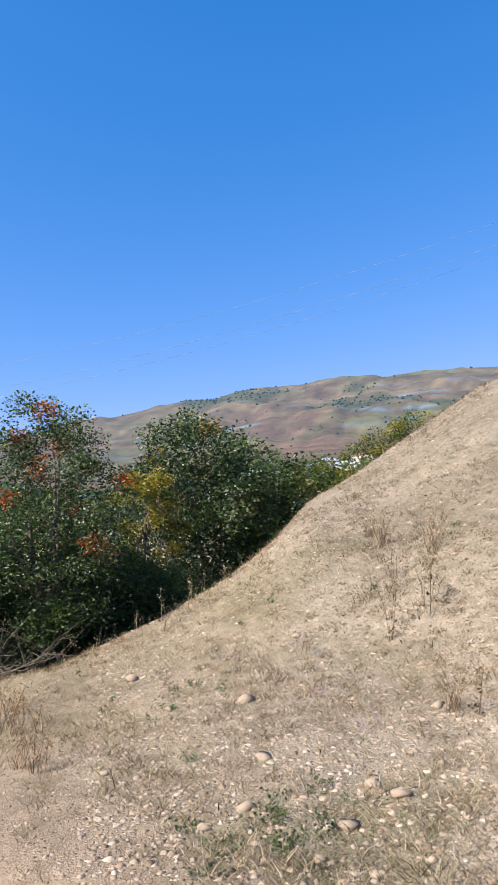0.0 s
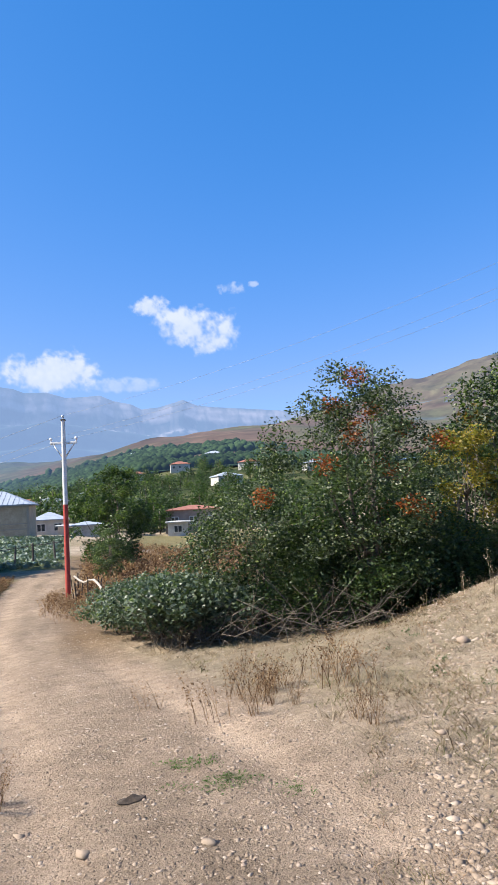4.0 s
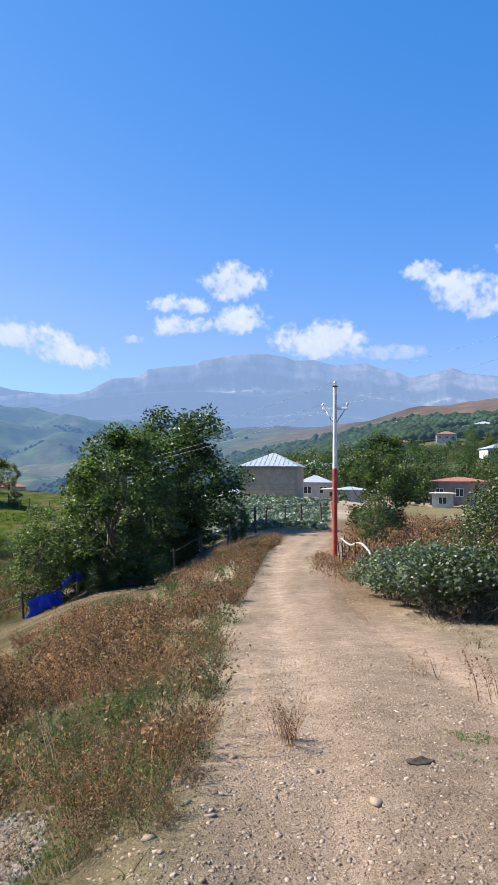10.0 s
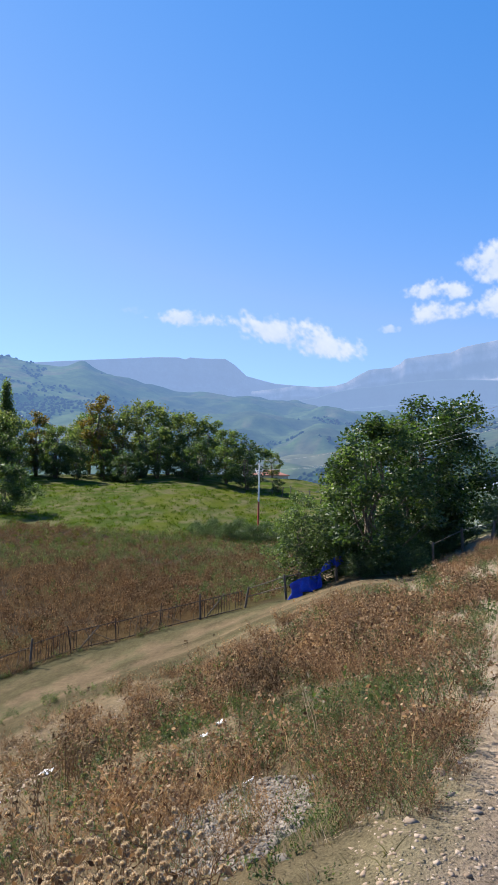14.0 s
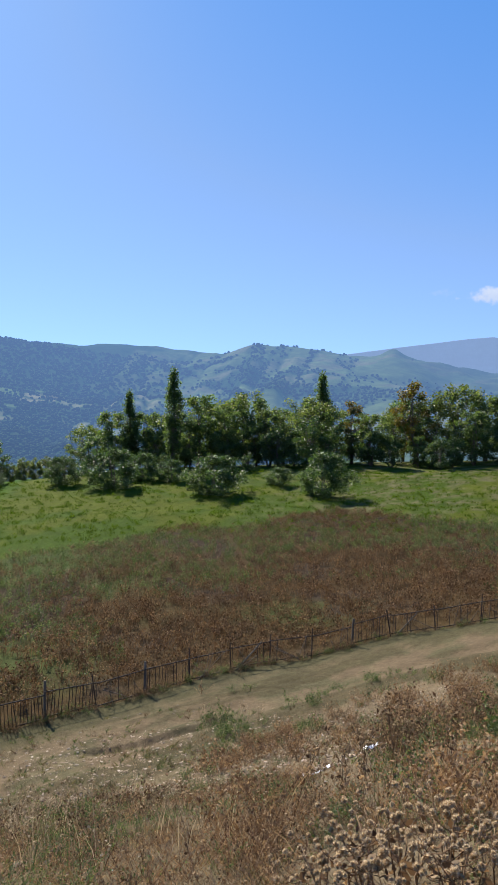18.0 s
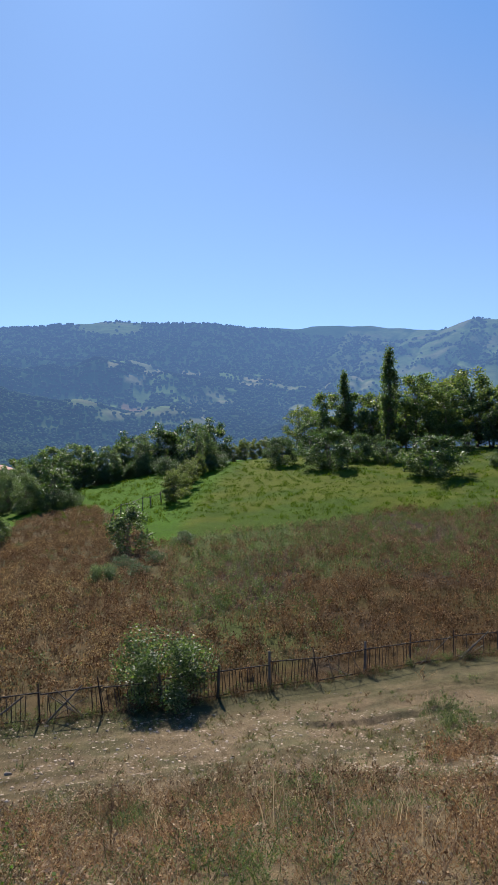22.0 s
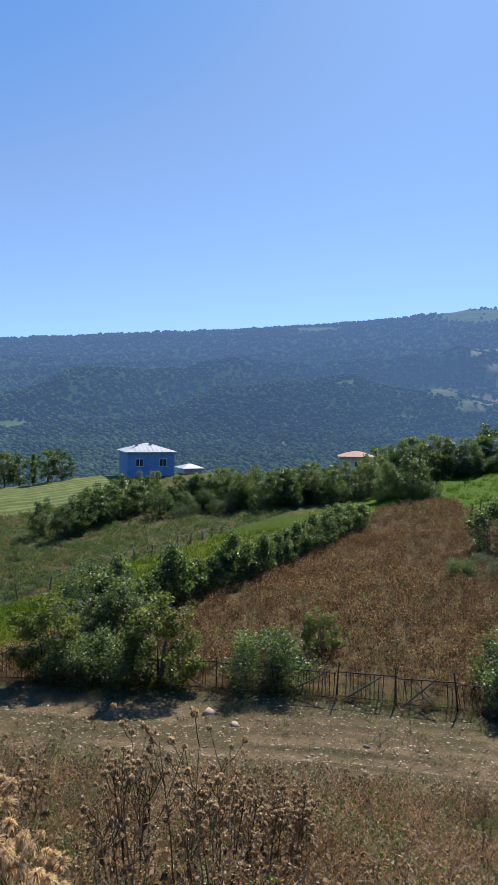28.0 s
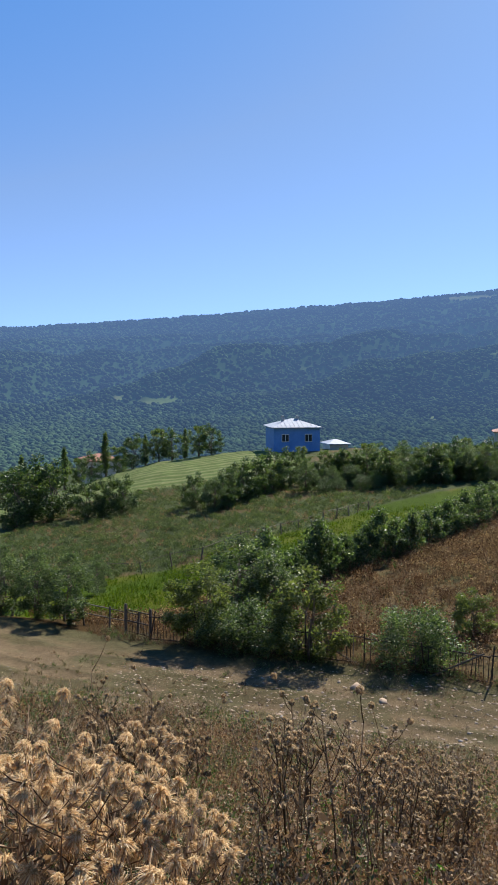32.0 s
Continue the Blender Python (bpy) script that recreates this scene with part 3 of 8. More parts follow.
# ---- far hills, woods, mountains and clouds ----
HILLS = {
    -110: "500:40 900:120 1500:300 2200:330", -70: "300:24 450:45 700:80 1000:150 1500:330 2200:340",
    -61: "300:24 450:45 700:80 1000:145 1500:334 2200:330", -52: "300:22 450:42 700:75 1000:140 1500:325 2200:330",
    -46: "300:19 450:38 700:68 1000:128 1500:305 2200:300", -38: "300:13 450:28 700:56 1000:105 1500:267 2200:250",
    -33: "300:11 450:23 700:48 1000:95 1500:246 2200:240", -25: "300:11 450:23 700:55 1000:112 1500:185 2200:190",
    -18: "300:11 450:26 700:62 1000:113 1300:125 2200:150", -11: "300:10 450:24 700:52 1000:100 1300:105 2200:140",
    -6: "300:7 450:16 700:38 1000:72 1400:110 2200:150", 0: "300:2 450:5 700:20 1000:42 1400:80 2000:140 2600:160",
    8: "300:-12 450:-12 700:-5 1000:15 1500:75 2200:150 2800:190", 16: "450:-45 800:-30 1300:30 2000:120 2600:200 3200:240",
    20: "450:-45 800:-30 1300:30 2000:130 2600:236 3200:250", 26: "450:-45 800:-30 1300:30 2000:140 2600:258 3200:240",
    31: "450:-50 800:-30 1300:35 2000:150 2600:270 3200:250", 35: "450:-50 800:-30 1300:40 2000:170 2600:318 3200:280",
    38.2: "450:-50 800:-30 1300:45 2000:190 2600:360 3200:300", 41: "450:-50 800:-30 1300:45 2000:190 2600:340 3200:320",
    45: "450:-55 800:-30 1300:40 2000:200 2600:382 3200:380", 49.8: "450:-55 800:-35 1300:30 2000:190 2600:397 3200:390",
    55: "450:-58 800:-40 1300:20 2000:140 2600:300 3000:430 3400:400", 60: "450:-60 800:-40 1300:10 2000:130 2600:330 3000:452 3400:440",
    71: "450:-60 800:-45 1300:25 2000:180 2700:416 3300:410", 80: "450:-60 800:-45 1300:40 2000:210 2700:418 3300:410",
    90: "450:-60 800:-30 1200:50 1450:88 1750:130 2200:255 2600:360 3300:340", 98: "450:-60 800:-28 1150:48 1400:84 1750:132 2200:245 2600:332 3300:320",
    105: "450:-60 800:-28 1100:40 1350:72 1750:122 2200:228 2600:316 3300:300", 111: "450:-60 800:-28 1050:32 1350:62 1750:114 2200:212 2600:292 3300:270",
    118: "450:-60 800:-33 1200:25 1700:105 2200:190 2600:264 3300:240", 129: "450:-60 800:-35 1200:18 1700:90 2200:165 2600:224 3300:200",
    150: "450:-60 800:-40 1200:10 1700:60 2200:120 2600:160 3300:150",
}
H_AZ = np.arange(-110, 150.01, 0.5)
H_R = np.geomspace(300, 3400, 150)
H_TAB = section_table(HILLS, H_AZ, H_R, 4, 2)


def hill_z(x, y):
    r, az = np.hypot(x, y), np.degrees(np.arctan2(-x, y))
    fa = np.clip((az + 110) / 0.5, 0, len(H_AZ) - 1.001)
    fr = np.clip((np.log(r) - math.log(300)) / (math.log(3400 / 300) / 149), 0, 148.999)
    ia, ir = fa.astype(int), fr.astype(int)
    ta, tr = fa - ia, fr - ir
    z = (H_TAB[ia, ir] * (1 - ta) + H_TAB[ia + 1, ir] * ta) * (1 - tr) + (H_TAB[ia, ir + 1] * (1 - ta) + H_TAB[ia + 1, ir + 1] * ta) * tr
    gully = np.abs(fbm(az * 0.2 + r * 0.0009, r * 0.0008, 61, 3) - 0.5) * 2
    swell = fbm(x * 0.0026, y * 0.0026, 71, 5) - 0.5
    ribs = np.abs(fbm(az * 0.55 + r * 0.0016, r * 0.0006, 67, 3) - 0.5) * 2
    amp = step(500, 1300, r)
    crest = np.interp(az, [-25, -18, -8, 0, 8, 20, 50, 55, 60, 71, 80, 90], [1500, 1250, 1300, 1700, 2500, 2600, 2600, 2950, 3000, 2700, 2700, 2600])
    calm = np.where(az < 0, 0.9, 1.0) * np.interp(az, [80, 90], [1.0, 0.6]) 
    fold = np.sin(r / 62.0 + 0.22 * az + 5.5 * fbm(x * 0.0016, y * 0.0016, 63, 3)) * step(850, 1050, r) * step(2150, 1750, r) * step(66, 84, az)
    z = z + 26 * fold
    return z + amp * calm * (-42 * (0.35 - gully) * step(0.03, 0.25, np.abs(r - crest) / 2000) * step(20, 45, az) + 48 * swell * step(0.04, 0.3, np.abs(r - crest) / 1500)
                      + 44 * (ribs - 0.3) * (step(40, 48, az) * step(70, 54, az) + 0.35 * step(-30, -40, az)) * step(0.02, 0.2, np.abs(r - crest) / 2000)
                      + 22 * np.exp(-((az - 38.0) / 0.75) ** 2 - ((r - 2600) / 180) ** 2) + (18 + 22 * step(-26, -32, az) + 20 * step(4, 10, az) * step(40, 34, az)) * (fbm(x * 0.012, y * 0.012, 77, 3) - 0.5)
                      + 60 * step(4, 10, az) * step(40, 32, az) * step(0.04, 0.3, np.abs(r - crest) / 1500) * (np.abs(fbm(x * 0.0045, y * 0.0045, 78, 3) - 0.5) * 2 - 0.25))


def plots(x, y):
    """Small fields with hedges between them on the valley side: 1 inside a field, and its tone."""
    r, az = np.hypot(x, y), np.degrees(np.arctan2(-x, y))
    w = fbm(x * 0.003, y * 0.003, 131, 2) - 0.5
    u, v = az / 1.9 + 2.6 * w, np.log(r) * 17 + az * 0.1 + 2.4 * w
    iu, iv = np.floor(u + 0.5 * (np.floor(v) % 2)), np.floor(v)
    h = lattice(iu, iv, 137)
    fu, fv = u + 0.5 * (np.floor(v) % 2) - iu, v - iv
    inner = (np.minimum(fu, 1 - fu) > 0.07) & (np.minimum(fv, 1 - fv) > 0.12)
    share = step(54, 60, az) * step(82, 76, az) * step(1200, 1300, r) * step(2000, 1800, r)
    return (inner & (h < 0.66 * share)).astype(float), lattice(iu, iv, 139)


def wooded(x, y):
    """How thickly the far slopes are wooded."""
    r, az = np.hypot(x, y), np.degrees(np.arctan2(-x, y))
    n = fbm(x * 0.006, y * 0.006, 81, 4)
    el = np.degrees(np.arctan2(hill_z(x, y), r))
    open_land = np.zeros_like(r)
    for ca, ce, wa, we in ((117.3, -0.9, 2.3, 0.4), (120.6, -0.7, 0.6, 0.25), (94.5, -2.3, 0.5, 0.3), (76, 1.5, 3.0, 0.45), (79.3, 1.1, 1.2, 0.4), (73, 0.5, 2.5, 0.3), (81.5, 2.2, 1.2, 0.3), (70, 2.1, 2.0, 0.4),
                           (92, 7.3, 2.0, 0.15), (66, 3.2, 3.0, 0.4), (72, 3.4, 1.6, 0.3), (79.5, 8.2, 2.6, 0.5), (105, 1.9, 0.4, 0.15), (84.5, 0.2, 0.9, 0.2), (89.5, 2.9, 0.8, 0.12)):
        open_land = np.maximum(open_land, step(1.25, 0.8, np.hypot((az - ca) / wa, (el - ce) / we) + 0.9 * (n - 0.5)))
    south = step(52, 67, az) * (1 - 0.95 * open_land)
    south = south * (1 - 0.96 * (plots(x, y)[0] > 0))
    mid = step(36, 44, az) * step(80, 66, az) * np.maximum(step(0.45, 0.51, n) * step(2050, 1750, r), step(0.6, 0.66, n))
    limit = np.interp(az, [-60, -30, -22, -10, 4], [480, 490, 640, 820, 900])
    north = step(14, 2, az) * step(1.0, 0.8, r / limit) * step(0.28, 0.38, n)
    west = step(2, 16, az) * step(44, 34, az) * step(0.5, 0.56, n) * step(2200, 1700, r)
    ribs = np.abs(fbm(az * 0.55 + r * 0.0016, r * 0.0006, 67, 3) - 0.5) * 2
    mid = np.maximum(mid, 0.75 * step(38, 44, az) * step(72, 64, az) * step(0.13, 0.06, ribs) * step(1300, 1500, r))
    hilltop = step(-28, -36, az) * np.maximum(step(0.62, 0.68, n) * 0.5, 0.012)
    return np.clip(south + mid + north + west + hilltop, 0, 1)


def hill_tones(x, y):
    r, az = np.hypot(x, y), np.degrees(np.arctan2(-x, y))
    n, p, q = fbm(x * 0.004, y * 0.004, 91), fbm(x * 0.012, y * 0.003, 95), fbm(x * 0.03, y * 0.03, 97)

    def blend(base, col, w):
        w = np.clip(w, 0, 1)[:, None]
        return base * (1 - w) + np.array(col)[None] * w

    hi = step(1180, 1330, r + 260 * (n - 0.5))
    col = np.repeat(np.array([[0.18, 0.118, 0.08]]), len(x), 0)
    col = blend(col, (0.15, 0.135, 0.072), 0.6 * hi)
    col = blend(col, (0.24, 0.185, 0.11), 0.7 * step(0.55, 0.66, fbm(x * 0.009, y * 0.009, 93, 4)))
    col = blend(col, (0.12, 0.095, 0.06), 0.6 * step(0.52, 0.62, fbm(x * 0.02, y * 0.02, 94, 4)))
    col = blend(col, (0.12, 0.135, 0.06), 0.5 * step(0.6, 0.66, fbm(x * 0.005, y * 0.005, 96, 3)))
    belt = step(-30, -36, az) * step(950, 1080, r) * step(1420, 1250, r)
    col = blend(col, (0.13, 0.135, 0.065), 0.4 * belt * step(0.45, 0.55, n))
    col = blend(col, (0.15, 0.23, 0.29), 0.8 * belt * step(0.68, 0.7, fbm(az * 0.22, r * 0.05, 103, 3)))
    col = blend(col, (0.1, 0.062, 0.045), 0.55 * step(-28, -36, az) * step(0.5, 0.6, fbm(x * 0.03, y * 0.03, 104, 4)))
    # all tones scaled down over the northern bearings
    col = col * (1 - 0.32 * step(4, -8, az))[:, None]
    west = step(-4, 10, az)
    col = blend(col, (0.09, 0.118, 0.045), west)
    col = blend(col, (0.13, 0.128, 0.065), west * step(0.5, 0.6, p))
    col = blend(col, (0.1, 0.14, 0.05), west * step(0.5, 0.62, q) * 0.7)
    col = blend(col, (0.07, 0.085, 0.05), west * step(40, 34, az) * step(0.56, 0.62, fbm(x * 0.007, y * 0.007, 98, 4)) * 0.8)
    # tones scaled down between these western bearings
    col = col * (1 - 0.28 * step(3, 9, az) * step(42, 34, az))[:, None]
    inside, kind = plots(x, y)
    for lo, hi, tone_of in ((0, 0.3, (0.21, 0.185, 0.1)), (0.3, 0.65, (0.12, 0.165, 0.055)), (0.65, 0.85, (0.16, 0.16, 0.08)), (0.85, 1.1, (0.17, 0.11, 0.07))):
        col = blend(col, tone_of, inside * ((kind >= lo) & (kind < hi)))
    # tones scaled down over the bearings behind the barn
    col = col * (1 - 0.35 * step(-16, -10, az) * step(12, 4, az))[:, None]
    w = wooded(x, y)
    return blend(col, (0.028, 0.05, 0.022), w)


# haze is put into these four materials as blue glow
M_hills = hazed_backdrop("hazed_slopes", (0.16, 0.31, 0.6), -1, 0.03)
M_northwood = hazed_backdrop("hazed_village_leaves", (0.16, 0.28, 0.58), -1, 0.006, False, (0.03, 0.05, 0.02), 0.5)
M_hillwood = hazed_backdrop("hazed_leaves", (0.16, 0.29, 0.6), -1, 0.006, False, (0.04, 0.067, 0.028), 0.4)
M_mount = hazed_backdrop("hazed_rock", (0.3, 0.45, 0.76), 0.64, 0.012, True, contrast=0.3)


def haze_glow_of(x, y):
    """Share of haze glow in the land, growing with distance and towards the sun."""
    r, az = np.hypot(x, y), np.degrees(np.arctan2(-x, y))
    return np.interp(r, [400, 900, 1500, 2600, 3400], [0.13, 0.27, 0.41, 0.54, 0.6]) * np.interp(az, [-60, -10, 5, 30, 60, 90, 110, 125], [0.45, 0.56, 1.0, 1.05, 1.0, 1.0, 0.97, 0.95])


def build_hills():
    azs = np.arange(-84, 146, 0.35)
    V, F = polar_sheet(azs, np.geomspace(420, 3350, 170), hill_z)
    tagged(part_np("backdrop_hills", V, F[:, ::-1], M_hills, None, "distant wooded and grassy hill slopes", attrs={"tone": hill_tones(V[:, 0], V[:, 1]), "haze_glow": haze_glow_of(V[:, 0], V[:, 1])}, smooth=True), category="hills", kind="structure")


build_hills()


def icosphere(sub):
    bm = bmesh.new()
    bmesh.ops.create_icosphere(bm, subdivisions=sub, radius=1.0)
    v = np.array([list(q.co) for q in bm.verts])
    f = np.array([[q.index for q in t.verts] for t in bm.faces])
    bm.free()
    return v, f


def build_far_woods():
    rng = np.random.default_rng(11)
    n = 210000
    az = rng.uniform(-66, 136, n)
    r = np.exp(rng.uniform(math.log(430), math.log(2700), n))
    x, y = -r * np.sin(np.radians(az)), r * np.cos(np.radians(az))
    keep = rng.random(n) < wooded(x, y) * np.where((az > 55) | ((az > -25) & (az < 6)), 0.8, 0.5)
    x, y, r = x[keep], y[keep], r[keep]
    z = hill_z(x, y)
    v, f = icosphere(1)
    s = rng.uniform(3.4, 6.6, len(x)) * np.interp(r, [400, 1200, 2700], [0.5, 0.72, 1.1]) * np.where(az[keep] < -28, 0.55, np.where(az[keep] < 8, 1.35, 1.0))
    jit = rng.uniform(0.7, 1.25, (len(x), len(v), 1))
    V = v[None] * jit * s[:, None, None] * np.array([1, 1, 0.85])[None, None] + np.stack([x, y, z + s * 0.45], -1)[:, None]
    north = np.degrees(np.arctan2(-x, y)) < 18
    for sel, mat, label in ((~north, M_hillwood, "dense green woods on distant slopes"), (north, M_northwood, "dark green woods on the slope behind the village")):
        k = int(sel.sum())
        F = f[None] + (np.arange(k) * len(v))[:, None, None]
        tagged(part_np("far_woods", V[sel].reshape(-1, 3), F.reshape(-1, 3), mat, None, label, smooth=True, attrs={"haze_glow": np.repeat(haze_glow_of(x[sel], y[sel]), len(v))}), category="woods", kind="stuff")


build_far_woods()


def build_range(name, label, azs, tans, crest, foot, rough, seed, tone_lo, tone_hi, snowy=False):
    """A mountain far off: its skyline rises over the bearings by the given slopes."""
    a = np.arange(azs[0], azs[-1], 0.12)
    rad = np.linspace(foot, crest + 120, 170)
    A, R = np.meshgrid(a, rad, indexing="ij")
    top = np.interp(A, azs, tans) * crest
    u = np.clip((R - foot) / (crest - foot), 0, 1.05)
    u = u + 0.015 * (fbm(A * 0.3, R * 0.003, seed + 30, 3) - 0.5) * step(0, 0.3, u) * step(1.0, 0.85, u)
    top = top * (1 + 0.05 * (fbm(A * 1.5, A * 0, seed + 20, 3) - 0.5) * step(0.9, 0.98, u))
    X, Y = -R * np.sin(np.radians(A)), R * np.cos(np.radians(A))
    w = u + 0.008 * (fbm(X * 0.0025, Y * 0.0025, seed, 2) - 0.5) * step(0.0, 0.3, u) * step(1.0, 0.8, u)
    cliff = 0.34 * step(0.0, 0.5, w) + 0.06 * w + 0.22 * step(0.5, 0.58, w) + 0.38 * step(0.70, 0.80, w)
    low = 0.035 * foot
    n = fbm(X * 0.002, Y * 0.002, seed + 3, 3) - 0.5
    Z = low + (top - low) * np.minimum(cliff, 1.0) + rough * n * step(0.02, 0.3, u) * step(0.95, 0.6, u)
    Z += 9 * (fbm(X * 0.006, Y * 0.006, seed + 9, 3) - 0.5)
    X, Y = -R * np.sin(np.radians(A)), R * np.cos(np.radians(A))
    V = np.stack([X, Y, Z], -1).reshape(-1, 3)
    k, m = A.shape
    i, j = np.meshgrid(np.arange(k - 1), np.arange(m - 1), indexing="ij")
    F = np.stack([i * m + j, (i + 1) * m + j, (i + 1) * m + j + 1, i * m + j + 1], -1).reshape(-1, 4)
    steep = np.clip(np.gradient(Z, axis=1) / np.gradient(R, axis=1) - 0.7, 0, 1.5) / 1.5
    zf = (Z - low) / (top - low)
    e = 0.05 * (fbm(A * 0.5, A * 0, seed + 5, 3) - 0.5) + 0.02 * (fbm(A * 3, Z * 0.02, seed + 15, 3) - 0.5)
    strata = 0.5 + 0.5 * np.sin((zf + e) * 70)
    gully = fbm(A * 1.6 + Z * 0.006, Z * 0.012 - A * 0.7, seed + 6, 5)
    band = step(0.77, 0.80, zf + e) * step(0.99, 0.96, zf + e) * (0.45 + 0.55 * strata) * (0.4 + 0.8 * step(0.4, 0.62, gully))
    band = band + 0.7 * step(0.55, 0.575, zf + 1.4 * e) * step(0.66, 0.63, zf + 1.4 * e) * step(0.42, 0.6, fbm(A * 1.4, Z * 0.02, seed + 8, 3))
    band = np.clip(band + 0.25 * step(0.5, 0.7, fbm(A * 2.0, Z * 0.015, seed + 10, 4)), 0, 1).ravel()[:, None]
    tone = np.array(tone_lo)[None] * (1 - band) + np.array(tone_hi)[None] * band
    snow = (step(0.985, 1.0, (Z / top).ravel()) * step(0.6, 0.7, fbm(A * 2.5, R * 0.01, 5).ravel()))[:, None]
    tone = tone * (1 - snow * snowy) + 0.8 * snow * snowy
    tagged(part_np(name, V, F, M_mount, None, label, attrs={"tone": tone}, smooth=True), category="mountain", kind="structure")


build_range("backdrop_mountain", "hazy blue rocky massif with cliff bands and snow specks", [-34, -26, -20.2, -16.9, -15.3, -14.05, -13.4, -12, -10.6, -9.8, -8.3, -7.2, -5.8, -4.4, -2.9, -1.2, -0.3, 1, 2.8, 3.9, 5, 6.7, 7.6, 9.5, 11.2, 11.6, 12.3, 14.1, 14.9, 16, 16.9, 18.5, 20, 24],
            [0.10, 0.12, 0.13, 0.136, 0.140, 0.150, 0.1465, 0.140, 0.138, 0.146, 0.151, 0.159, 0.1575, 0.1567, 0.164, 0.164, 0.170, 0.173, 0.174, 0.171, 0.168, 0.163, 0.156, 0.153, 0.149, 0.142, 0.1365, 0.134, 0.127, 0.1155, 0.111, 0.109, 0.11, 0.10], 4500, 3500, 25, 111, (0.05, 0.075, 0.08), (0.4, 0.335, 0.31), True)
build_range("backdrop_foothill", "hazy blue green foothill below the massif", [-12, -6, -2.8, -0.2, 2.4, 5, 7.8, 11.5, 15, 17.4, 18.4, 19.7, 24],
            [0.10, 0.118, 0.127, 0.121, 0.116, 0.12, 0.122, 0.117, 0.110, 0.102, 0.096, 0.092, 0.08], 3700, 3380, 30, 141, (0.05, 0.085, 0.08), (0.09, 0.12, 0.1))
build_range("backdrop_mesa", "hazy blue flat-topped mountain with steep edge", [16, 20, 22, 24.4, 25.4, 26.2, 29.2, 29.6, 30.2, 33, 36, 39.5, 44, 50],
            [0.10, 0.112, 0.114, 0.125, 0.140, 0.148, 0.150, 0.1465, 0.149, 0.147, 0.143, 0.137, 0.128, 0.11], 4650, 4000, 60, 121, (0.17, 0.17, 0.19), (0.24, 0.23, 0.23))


def cloud_material():
    m, nt, b = nodes_of("cloud")
    at = nt.nodes.new("ShaderNodeAttribute")
    at.attribute_name = "cover"
    sh = nt.nodes.new("ShaderNodeAttribute")
    sh.attribute_name = "tone"
    # cloud glows by itself; its light and shade are painted in the tone
    em = add(nt, "ShaderNodeEmission", Strength=0.557)
    nt.links.new(sh.outputs["Color"], em.inputs[0])
    tr = nt.nodes.new("ShaderNodeBsdfTransparent")
    mix = nt.nodes.new("ShaderNodeMixShader")
    nt.links.new(at.outputs["Fac"], mix.inputs[0])
    nt.links.new(tr.outputs[0], mix.inputs[1])
    nt.links.new(em.outputs[0], mix.inputs[2])
    nt.links.new(mix.outputs[0], nt.nodes["Material Output"].inputs[0])
    return m


M_cloud = cloud_material()


def cloud(az, el, wa, we, seed, thick=1.0, tilt=0.0):
    """A fair-weather cloud far away: billowed on top, thin at its rims."""
    n, m = 130, 64
    u, v = np.meshgrid(np.linspace(-1.35, 1.35, n), np.linspace(-1.35, 1.35, m), indexing="ij")
    big = fbm(u * wa * 0.7 + seed, v * we * 0.7, seed, 5) - 0.5
    small = fbm(u * wa * 2.6 + seed, v * we * 2.6, seed + 7, 4) - 0.5
    vv = np.where(v < 0, v * 1.25, v)
    d = 1.05 - (u ** 2 + vv ** 2) + 2.2 * big + 1.1 * small
    dens = step(-0.05, 1.0, d) * 0.95 * thick * step(1.35, 1.1, np.maximum(np.abs(u), np.abs(v)))
    R = 4780.0 - 60 * np.clip(d, 0, 1)
    A, E = np.radians(az + u * wa), np.radians(el + v * we + tilt * u * wa)
    V = np.stack([-R * np.sin(A) * np.cos(E), R * np.cos(A) * np.cos(E), R * np.sin(E)], -1).reshape(-1, 3)
    i, j = np.meshgrid(np.arange(n - 1), np.arange(m - 1), indexing="ij")
    F = np.stack([i * m + j, (i + 1) * m + j, (i + 1) * m + j + 1, i * m + j + 1], -1).reshape(-1, 4)
    dn = dens.ravel()
    F = F[dn[F].max(1) > 0.01]
    used, inv = np.unique(F, return_inverse=True)
    # painted shading: paler towards the top, bluish underneath
    light = np.clip(0.62 + 0.3 * v + 0.8 * big + 0.5 * small, 0.0, 1.0).ravel()[:, None]
    tone = np.array([[0.42, 0.53, 0.76]]) * (1 - light) + np.array([[0.63, 0.69, 0.82]]) * light
    ob = part_np("cloud", V[used], inv.reshape(F.shape), M_cloud, None, "small white fair-weather cloud above the mountains", attrs={"cover": dn[used], "tone": tone[used]}, smooth=True)
    ob.visible_shadow = False
    tagged(ob, category="cloud", group="clouds over the mountains")


for row in [(4.2, 16.1, 2.9, 1.7, 1), (8.7, 14.0, 2.5, 1.0, 2), (8.3, 12.3, 2.8, 1.1, 3), (3.3, 12.8, 2.7, 1.3, 4), (-3.6, 11.2, 4.2, 1.9, 5),
            (-9.3, 10.1, 3.4, 0.7, 6, 0.5), (-15.4, 14.3, 3.9, 2.3, 17), (-11.7, 16.5, 1.5, 1.1, 8), (-18.9, 17.7, 1.4, 0.6, 9, 0.6), (20.5, 10.6, 5.6, 1.6, 10, 1.0, 0.22),
            (29.6, 11.8, 3.4, 0.8, 11, 0.9), (12.4, 11.1, 1.0, 0.45, 12, 0.6), (-20.6, 18.0, 0.6, 0.35, 13, 0.6), (34, 12.3, 1.2, 0.5, 14, 0.25)]:
    cloud(*row)

